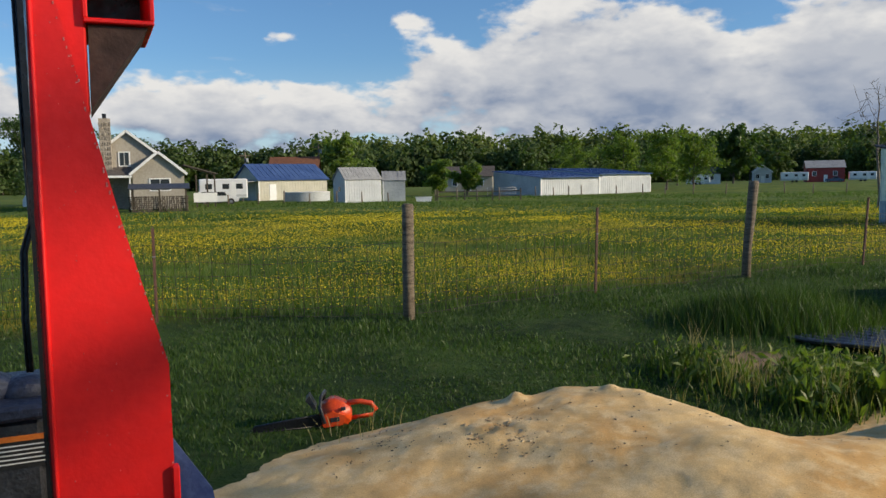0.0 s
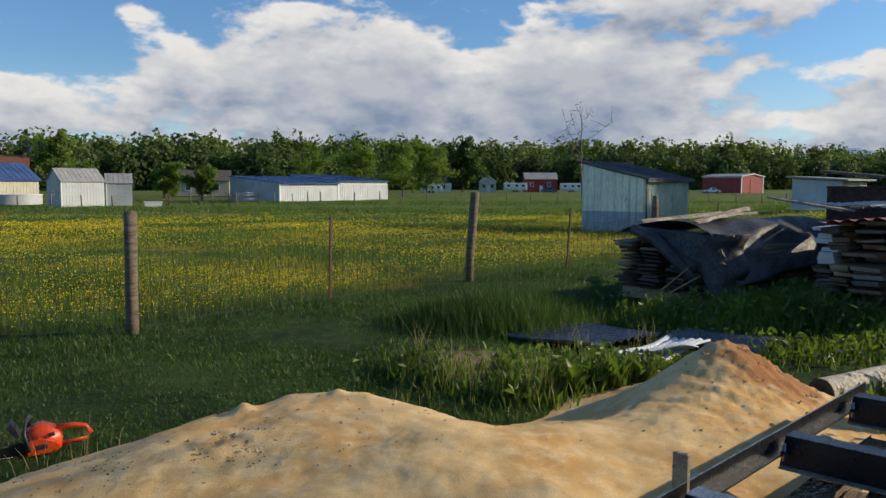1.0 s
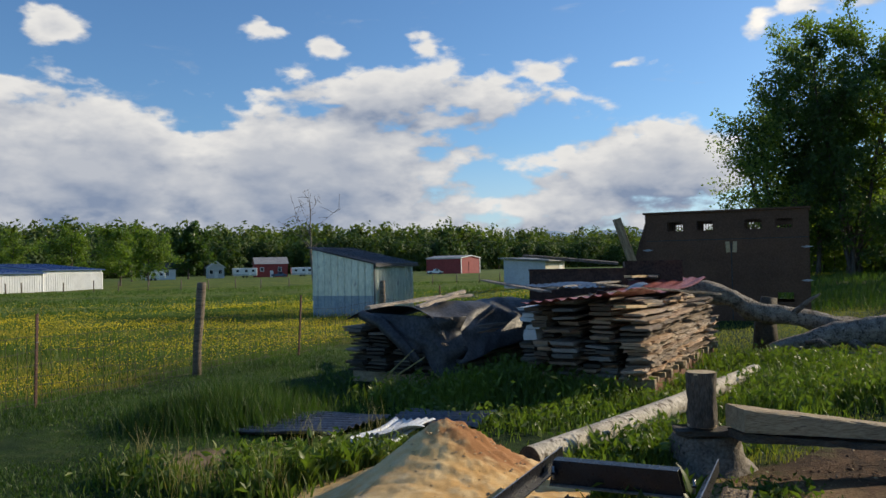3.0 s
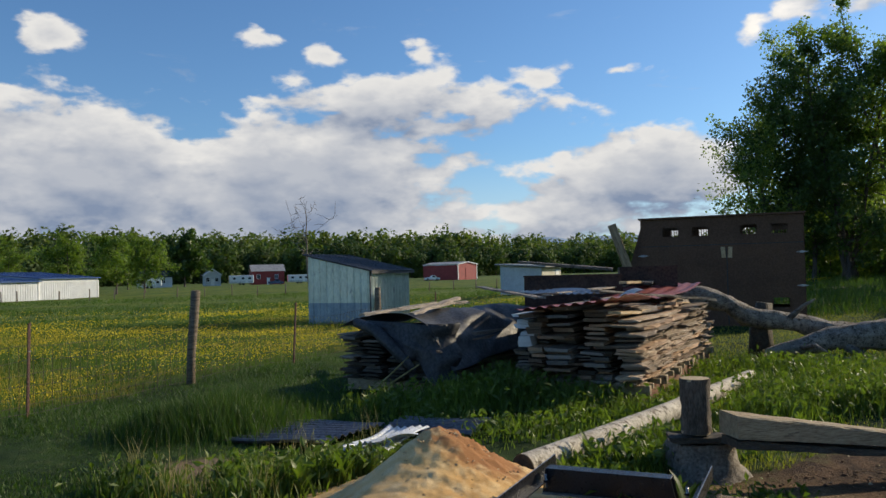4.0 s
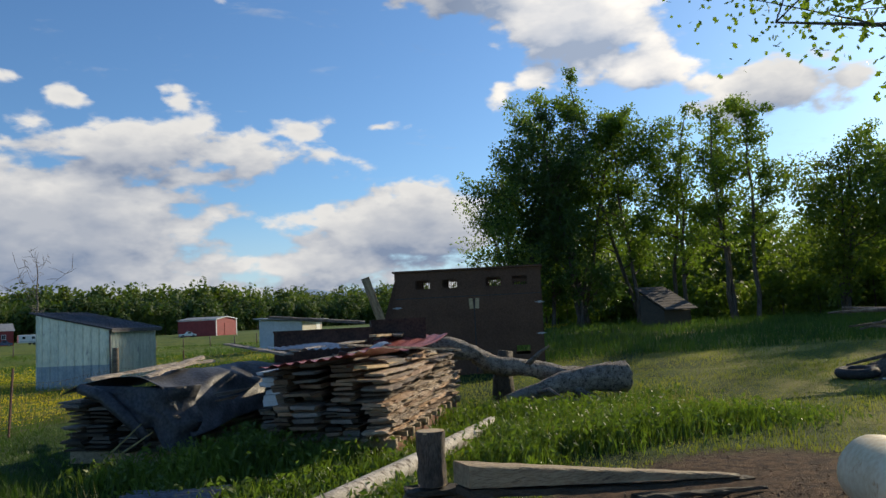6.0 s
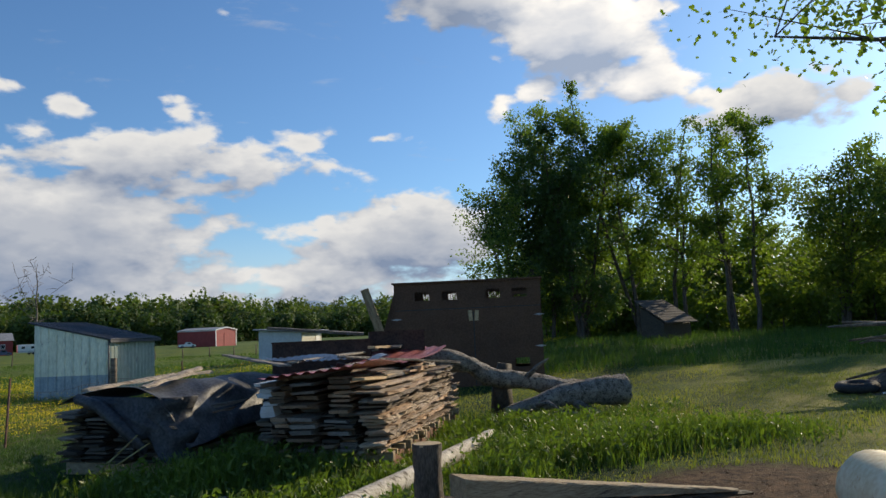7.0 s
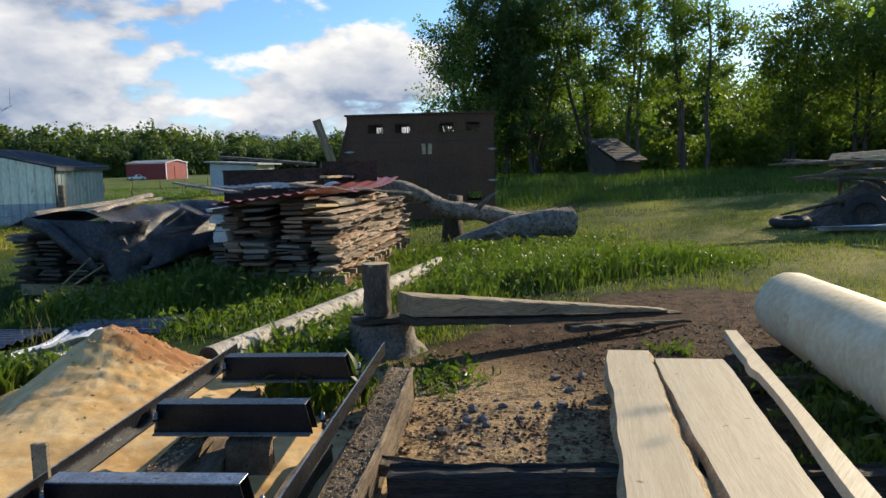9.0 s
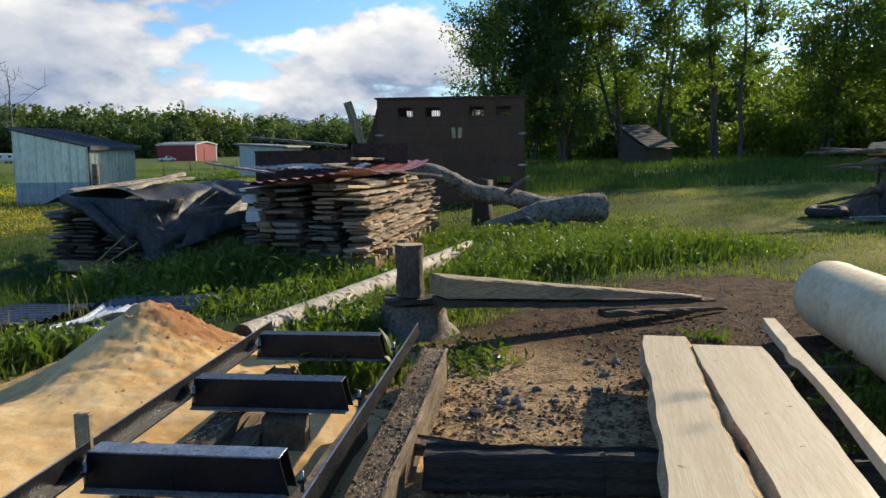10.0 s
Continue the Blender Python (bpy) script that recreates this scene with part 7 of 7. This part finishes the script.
for k, (x, y, h, s, lm) in enumerate(((-6, 108, 4.5, 2.4, "leaf_mid"), (-11, 118, 5.5, 2.6, "leaf_mid"), (2, 128, 8.0, 2.4, "leaf_dark"), (26, 135, 10.5, 4.5, "leaf_mid"), (32, 142, 9.5, 4.2, "leaf_mid"), (21, 150, 11.0, 4.5, "leaf_mid"), (-47, 92, 9.0, 4.2, "leaf_dark"), (-56, 88, 11.0, 5.0, "leaf_dark"), (-62, 80, 10.0, 5.0, "leaf_mid"), (15, 190, 11, 5, "leaf_mid"), (40, 195, 10, 5, "leaf_mid"))):
    tree("tree", "leafy pasture tree before the woods", 70 + k, (x, y, gz(x, y) - 0.1), h * 0.82, s * 0.9, 5200, 0.36, lm, start=0.1, limbs=13, radius=0.18)

# the maple that hangs over the yard
tree("maple_tree", "large maple with spreading leafy limbs over the yard", 91, (11.2, -4.0, 0.0), 12.5, 7.0, 30000, 0.13, "leaf_mid", maple=True, limbs=28, start=0.25, up=0.24, radius=0.26, sub=10)


# ---- yard clutter ----
def lean_roof():
    """A tilted roof panel over a low dark shelter at the wood's edge."""
    x, y = 39.0, 16.6
    ob = thing("low_shelter", "low dark shelter with a tilted grey board roof", "shelter", pose(x, y, gz(x, y), 0, 0, -120))
    for k in range(9):
        part("roof_board", box((-1.25 + 0.3 * k, 0, 2.0 - 0.135 * k), (0.29, 1.9, 0.04), Euler((0, radians(24), 0)).to_matrix()), "shingle", ob)
    # a dark solid fills the space where shade falls beneath the roof
    part("frame", prism([(-1.1, 0), (0.9, 0), (0.9, 0.8), (-1.1, 1.7)], "y", (-0.8, 0.8)), "dark_wood", ob, "dark solid body standing in for shade under the roof")


lean_roof()


def torus(R, r, m, seg=28, ring=10):
    bm = bmesh.new()
    vs = [[bm.verts.new(m @ Vector(((R + r * math.cos(b)) * math.cos(a), (R + r * math.cos(b)) * math.sin(a), r * 0.85 * math.sin(b)))) for b in (2 * math.pi * j / ring for j in range(ring))] for a in (2 * math.pi * i / seg for i in range(seg))]
    for i in range(seg):
        for j in range(ring):
            bm.faces.new((vs[i][j], vs[(i + 1) % seg][j], vs[(i + 1) % seg][(j + 1) % ring], vs[i][(j + 1) % ring]))
    return bm


def brush_pile():
    r = random.Random(15)
    ob = thing("brush_pile", "dark heap of branches and scrap logs", "brush pile", pose(18.9, 1.9, gz(18.9, 1.9), 0, 0, 0))
    verts, faces = sheet(24, 24, lambda u, v: (3.2 * (u - 0.5), 4.0 * (v - 0.5), 1.05 * math.exp(-((u - 0.5) ** 2 + (v - 0.5) ** 2) * 11) + 0.06 * math.sin(u * 31) * math.sin(v * 27) - 0.12))
    part("heap", fast_mesh("heap", verts, faces), "bark", ob, "dark crumbling heap")
    for k in range(26):
        a = r.uniform(0, 3.1)
        c = Vector((r.uniform(-0.9, 0.9), r.uniform(-1.2, 1.2), r.uniform(0.3, 1.25)))
        d = Vector((math.cos(a), math.sin(a), r.uniform(-0.25, 0.3))) * r.uniform(0.5, 1.3)
        tube("branch", [c - d, c + Vector((0, 0, 0.05)), c + d], [r.uniform(0.03, 0.08), 0.05, 0.02], r.choice(["bark_grey", "bark", "old_wood"]), ob, "", 7, 0.1, k)
    for k in range(6):
        c = Vector((-0.2 + 0.15 * k, -0.3, 1.30 + 0.05 * (k % 3)))
        tube("log", [c + Vector((0.2, 1.25, -0.02)), c + Vector((0, -1.2, 0.1))], [0.09, 0.10], "cut_wood", ob, "pale split log on top", 9, 0.06, k)


brush_pile()
for x, y, z, rx, R, lab in ((17.7, 3.35, 0.12, 4, 0.30, "black tyre lying on the grass"), (17.75, 1.95, 0.30, 66, 0.33, "black tyre leaning on the brush pile")):
    ob = part("tyre", torus(R, 0.115, Matrix()), "rubber", None, "", True)
    ob.matrix_world = pose(x, y, gz(x, y) + z, 0, -rx, 0)
    tagged(ob, lab, "tyre", "tyres by the brush pile")


def cinder_block(x, y):
    ob = thing("cinder_block", "grey hollow concrete block beside the brush pile", "concrete block", pose(x, y, gz(x, y), 0, 0, 100))
    bm = bmesh.new()
    for c, s in (((0, -0.085, 0.1), (0.4, 0.03, 0.2)), ((0, 0.085, 0.1), (0.4, 0.03, 0.2)), ((-0.185, 0, 0.1), (0.03, 0.14, 0.2)), ((0.185, 0, 0.1), (0.03, 0.14, 0.2)), ((0, 0, 0.1), (0.03, 0.14, 0.2))):
        add_box(bm, c, s)
    part("block", bm, "concrete", ob).matrix_local = pose(0, 0.1, 0, 90, 0, 0)


cinder_block(17.4, 2.1)
for k in range(4):
    corrugated("metal_sheet", "pale metal strip stacked by the brush pile", pose(17.1 - 0.12 * k, 1.75 + 0.05 * k, gz(17, 1.7) + 0.06 + 0.03 * k, 0, 2, 95 + 5 * k), (1.6, 0.3), "pale_sheet", 0.1, 0.008, 30 + k, 0.02, "pale strips by the brush pile")

# ---- grass, weeds and flowers ----
def on_patch(x, y, cx, cy, ax, ay, turn):
    ca, sa = math.cos(turn), math.sin(turn)
    dx, dy = x - cx, y - cy
    return np.sqrt(((dx * ca + dy * sa) / ax) ** 2 + ((dy * ca - dx * sa) / ay) ** 2)


def bare(x, y):
    """True where the soil or sawdust is bare."""
    wob = 0.16 * np.sin(x * 3.1 + 1.3 * np.sin(y * 2.3)) + 0.12 * np.sin(y * 4.7 + x)
    no = on_patch(x, y, 6.6, 2.0, 4.0, 1.9, 0.12) + wob < 0.98
    no |= on_patch(x, y, 2.6, 2.1, 2.6, 1.9, 0.56) + wob < 0.9
    no |= on_patch(x, y, 2.0, 6.9, 0.75, 0.5, 0.4) + wob < 0.8
    inside = (x > -1.7) & (x < 4.7) & (y > 1.2) & (y < 6.2)
    return no | (inside & (sawdust_height(x, y) > 0.0))


def blades(name, label, mat, x, y, height, width, seed, bend=0.5, fine=True, category="grass", base=None):
    """One mesh of grass blades at the given places."""
    g = np.random.default_rng(seed)
    n = len(x)
    z = ground_z(x, y) - 0.01 if base is None else base
    h = g.uniform(*height, n) if isinstance(height, tuple) else height * g.uniform(0.55, 1.15, n)
    w_ = g.uniform(*width, n)
    a, b = g.uniform(0, 2 * np.pi, n), g.uniform(0, 2 * np.pi, n)
    k = g.uniform(0.1, bend, n) * h
    p = np.stack([x, y, z], -1)
    s = np.stack([np.cos(a), np.sin(a), 0 * a], -1) * w_[:, None] * 0.5
    d = np.stack([np.cos(b) * k, np.sin(b) * k, h], -1)
    mid = p + d * (0.35, 0.35, 0.55)
    if fine:
        v = np.stack([p - s, p + s, mid + s * 0.8, mid - s * 0.8, p + d], 1)
        i = np.arange(n)[:, None] * 5
        f = np.concatenate([i + [0, 1, 2], i + [0, 2, 3], i + [3, 2, 4]], 1).reshape(-1, 3)
    else:
        v = np.stack([p - s, p + s, p + d], 1)
        f = np.arange(3 * n).reshape(-1, 3)
    ob = part(name, fast_mesh(name, v.reshape(-1, 3), f), mat)
    return tagged(ob, label, category, kind="stuff")


def sector(g, n, r0, r1, a0, a1, power=1.0):
    r = r0 + (r1 - r0) * g.random(n) ** power
    a = np.radians(g.uniform(a0, a1, n))
    return r * np.sin(a), r * np.cos(a)


g = np.random.default_rng(31)
past_fence = lambda x, y: y > np.interp(x, [p[0] for p in FENCE], [p[1] for p in FENCE])


def keep(x, y, rule):
    k = rule(x, y)
    return x[k], y[k]


x, y = sector(g, 185000, 2.0, 17.0, -52, 62, 0.85)
x, y = keep(x, y, lambda x, y: ~bare(x, y) & ~past_fence(x, y))
patchy = 0.075 + 0.045 * np.sin(x * 1.1 + np.sin(y * 0.8)) * np.sin(y * 1.3)
blades("lawn_grass", "short green lawn grass, darkened in colour for shade", "grass", x, y, patchy * 0.8, (0.006, 0.014), 1, 0.9)
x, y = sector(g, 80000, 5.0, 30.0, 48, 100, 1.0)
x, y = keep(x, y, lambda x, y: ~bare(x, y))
blades("yard_grass", "patchy yard grass, sunlight put into its yellow colour", "yard_grass", x, y, 0.075 + 0.03 * np.sin(x * 0.9) * np.sin(y * 1.1), (0.007, 0.016), 2)
x, y = sector(g, 45000, 26, 60, 44, 100, 1.0)
blades("rough_grass", "tall rough grass by the wood", "field_grass", x, y, (0.18, 0.45), (0.02, 0.05), 3, fine=False)
x, y = sector(g, 230000, 8.3, 42.0, -50, 60, 0.9)
x, y = keep(x, y, past_fence)
blades("meadow_grass", "meadow grass past the fence", "field_grass", x, y, 0.17 + 0.06 * np.sin(x * 0.5) * np.sin(y * 0.4), (0.006, 0.018), 4, fine=False)
x, y = sector(g, 120000, 38.0, 110.0, -52, 58, 0.9)
ridge = 0.5 + 0.5 * np.sin(y * 0.21 + 0.03 * x + 1.4 * np.sin(x * 0.06))
chosen = g.random(len(x)) < 0.35 + 0.65 * ridge
x, y, ridge = x[chosen], y[chosen], ridge[chosen]
blades("far_meadow_grass", "tussocky far meadow grass in bands", "field_grass", x, y, 0.12 + 0.16 * ridge, (0.03, 0.11), 5, fine=False, bend=0.8)


def flowers():
    x, y = sector(g, 260000, 8.5, 62.0, -50, 60, 0.8)
    m = np.sin(x * 0.55 + 1.7 * np.sin(y * 0.31)) * np.sin(y * 0.45 + 0.9 * np.sin(x * 0.23)) + 0.35 * np.sin(x * 1.9) * np.sin(y * 1.6)
    fade = 1 - 0.9 * smooth01(y + 4 * np.sin(x * 0.3), 30, 42)
    ok = past_fence(x, y) & (g.random(len(x)) < np.clip(0.46 + 0.85 * m, 0.05, 1) * fade)
    x, y = x[ok], y[ok]
    r = np.hypot(x, y)
    c = np.stack([x, y, ground_z(x, y) + g.uniform(0.12, 0.27, len(x))], -1)
    size = np.clip(0.007 + 0.00065 * r, 0.011, 0.032)[:, None] * g.uniform(0.6, 1.1, (len(x), 1))
    a = g.uniform(0, 6.283, len(x))
    u = np.stack([np.cos(a), np.sin(a), g.uniform(-0.3, 0.3, len(x))], -1) * size * 0.5
    v = np.stack([-np.sin(a) * 0.6, np.cos(a) * 0.6, np.full(len(x), 0.8)], -1) * size * 0.5
    verts = np.stack([c - u - v, c + u - v, c + u * 1.1 + v, c - u * 1.1 + v], 1).reshape(-1, 3)
    ob = part("buttercups", fast_mesh("buttercups", verts, np.arange(len(verts)).reshape(-1, 4)), "flower")
    tagged(ob, "yellow buttercups flowering in the meadow", "flowers", kind="stuff")


flowers()


def clumps(name, label, mat, spots, seed, height, width, per, fine=True, category="weeds"):
    """Tall growth in clumps: spots are (x, y, radius, share)."""
    q = np.random.default_rng(seed)
    xs, ys, hs = [], [], []
    for cx, cy, rad, share, tall in spots:
        n = int(per * share)
        px_, py_ = cx + q.normal(size=n) * rad, cy + q.normal(size=n) * rad
        xs.append(px_)
        ys.append(py_)
        hs.append(tall * np.clip(1.1 - 0.25 * np.hypot(px_ - cx, py_ - cy) / rad, 0.4, 1.1))
    x, y, h = (np.concatenate(k) for k in (xs, ys, hs))
    ok = ~((x > -1.7) & (x < 4.7) & (y > 1.2) & (y < 6.2) & (sawdust_height(x, y) > 0.05))
    return blades(name, label, mat, x[ok], y[ok], h[ok] * height, width, seed, 0.55, fine, category)


TALL = [(2.9, 8.9, 0.45, 2.2, 0.85), (3.5, 9.3, 0.45, 1.6, 0.75), (2.4, 9.0, 0.35, 1.0, 0.6), (3.3, 8.5, 0.3, 0.8, 0.6)]
WEEDS = [(1.65, 6.2, 0.2, 0.4, 0.42), (2.15, 5.7, 0.2, 0.6, 0.42), (2.55, 5.85, 0.2, 0.8, 0.48), (2.95, 5.9, 0.2, 0.9, 0.45), (3.3, 5.95, 0.17, 0.9, 0.36), (2.4, 6.5, 0.2, 0.6, 0.35), (1.5, 6.7, 0.2, 0.5, 0.4), (3.6, 6.1, 0.1, 0.3, 0.3),
         (5.2, 8.6, 0.4, 1.6, 0.5), (5.9, 8.1, 0.4, 2.2, 0.65), (6.5, 7.7, 0.4, 2.4, 0.7), (6.9, 8.4, 0.3, 1.8, 0.75), (7.0, 7.0, 0.4, 1.8, 0.55), (7.6, 6.2, 0.35, 1.0, 0.35), (5.4, 6.4, 0.4, 1.0, 0.28), (5.3, 7.6, 0.3, 0.7, 0.3), (6.3, 6.4, 0.4, 1.2, 0.3),
         (5.0, 4.8, 0.25, 0.8, 0.3), (5.6, 4.9, 0.25, 0.8, 0.32), (4.6, 4.4, 0.2, 0.5, 0.25), (6.3, 5.2, 0.3, 0.8, 0.3), (5.25, 4.35, 0.12, 0.4, 0.4), (6.2, 4.4, 0.2, 0.5, 0.25),
         (8.2, 5.2, 0.35, 1.4, 0.5), (9.0, 5.4, 0.3, 1.6, 0.62), (9.6, 4.8, 0.35, 1.8, 0.6), (10.4, 4.7, 0.35, 1.8, 0.66), (11.2, 4.3, 0.4, 1.8, 0.6), (12.0, 3.9, 0.4, 1.6, 0.55), (12.8, 3.3, 0.5, 1.2, 0.35), (9.8, 6.4, 0.6, 1.4, 0.4), (11.0, 6.2, 0.7, 1.6, 0.42), (12.2, 6.8, 0.7, 1.8, 0.45), (13.2, 6.2, 0.6, 1.3, 0.4), (11.6, 7.6, 0.6, 1.6, 0.5), (10.8, 8.4, 0.5, 1.0, 0.4), (14.6, 6.3, 0.5, 0.8, 0.4), (9.0, 6.9, 0.4, 0.8, 0.35),
         (4.05, 3.72, 0.10, 0.5, 0.5), (4.25, 3.52, 0.09, 0.4, 0.5), (3.92, 3.4, 0.08, 0.3, 0.45), (6.3, 0.55, 0.25, 0.8, 0.25), (5.6, 0.2, 0.25, 0.8, 0.28), (4.9, -0.1, 0.25, 0.8, 0.28), (6.9, 1.9, 0.12, 0.15, 0.12), (5.3, 3.3, 0.25, 0.6, 0.1), (5.0, 3.0, 0.2, 0.4, 0.09)]
clumps("tall_grass", "tall dark tuft of uncut grass", "grass", TALL, 11, 0.6, (0.005, 0.011), 1500, category="grass")
clumps("weeds", "rank green weeds round the wood piles", "weed", WEEDS, 12, 0.72, (0.008, 0.022), 420)
DRY = [(1.7, 6.0, 0.15, 1, 0.55), (2.2, 5.6, 0.12, 1, 0.5), (1.6, 6.9, 0.15, 0.8, 0.5), (3.1, 6.9, 0.2, 0.8, 0.4), (4.0, 7.0, 0.2, 0.6, 0.45), (13.5, 5.2, 0.8, 5, 0.4), (11.5, 5.0, 0.8, 5, 0.4), (10.0, 5.2, 0.6, 4, 0.35), (-0.9, 4.9, 0.2, 0.5, 0.25), (1.3, 5.6, 0.2, 0.5, 0.2)]
clumps("dry_stalks", "thin dry grass stalks among the weeds", "straw", DRY, 13, 1.0, (0.003, 0.006), 60)


def broad_weeds():
    """Broad-leaved weeds: upright folded leaves in the same clumps."""
    q = np.random.default_rng(17)
    pts = []
    for cx, cy, rad, share, tall in WEEDS:
        n = int(210 * share)
        p = np.stack([cx + q.normal(size=n) * rad * 0.9, cy + q.normal(size=n) * rad * 0.9, q.uniform(0.03, 0.65, n) * tall], -1)
        p[:, 2] += ground_z(p[:, 0], p[:, 1])
        pts.append(p)
    v, f = leaf_cards(np.concatenate(pts), 0.09, q, -0.4, 2.2)
    tagged(part("broad_weeds", fast_mesh("broad_weeds", v, f), "weed"), "broad-leaved green weeds round the wood piles", "weeds", kind="stuff")


broad_weeds()


def dock_plant(x, y, tall, n, seed):
    """A young broad-leaved plant: long arching leaves from one root."""
    r = random.Random(seed)
    ob = thing("weed_plant", "young broad-leaved green weed growing through the mill bed", "plant", pose(x, y, gz(x, y), 0, 0, r.uniform(0, 360)), "weed plants in the mill bed")
    for k in range(n):
        a, h, out = k * 2.4 + r.uniform(-0.4, 0.4), tall * r.uniform(0.55, 1.0), tall * r.uniform(0.15, 0.42)
        d, side = Vector((math.cos(a), math.sin(a), 0)), Vector((-math.sin(a), math.cos(a), 0))
        bm, rows = bmesh.new(), []
        for i in range(8):
            f = i / 7
            p = d * out * f ** 1.6 + Vector((0, 0, h * (f - 0.22 * f ** 3)))
            w_ = 0.032 * math.sin(math.pi * min(1, f * 0.86 + 0.12)) * (1 + 0.12 * math.sin(i * 2.7 + k)) + 0.002
            rows.append([bm.verts.new(p + side * q * w_ + d * abs(q) * -0.25 * w_) for q in (-1, 0, 1)])
        for q, t in zip(rows, rows[1:]):
            for j in range(2):
                bm.faces.new((q[j], q[j + 1], t[j + 1], t[j]))
        part("leaf", bm, "weed", ob, "", True)


for k, (x, y, h, n) in enumerate(((3.95, 3.62, 0.55, 11), (4.16, 3.44, 0.50, 10), (4.32, 3.20, 0.52, 10), (4.05, 3.30, 0.36, 8), (3.80, 3.45, 0.34, 7), (4.44, 3.40, 0.40, 8), (3.62, 4.20, 0.28, 7), (2.55, 5.55, 0.42, 10), (2.95, 5.62, 0.45, 11), (3.25, 5.7, 0.36, 9), (2.2, 5.5, 0.34, 8), (5.2, 4.55, 0.35, 9), (5.05, 4.9, 0.38, 9))):
    dock_plant(x, y, h, n, 300 + k)
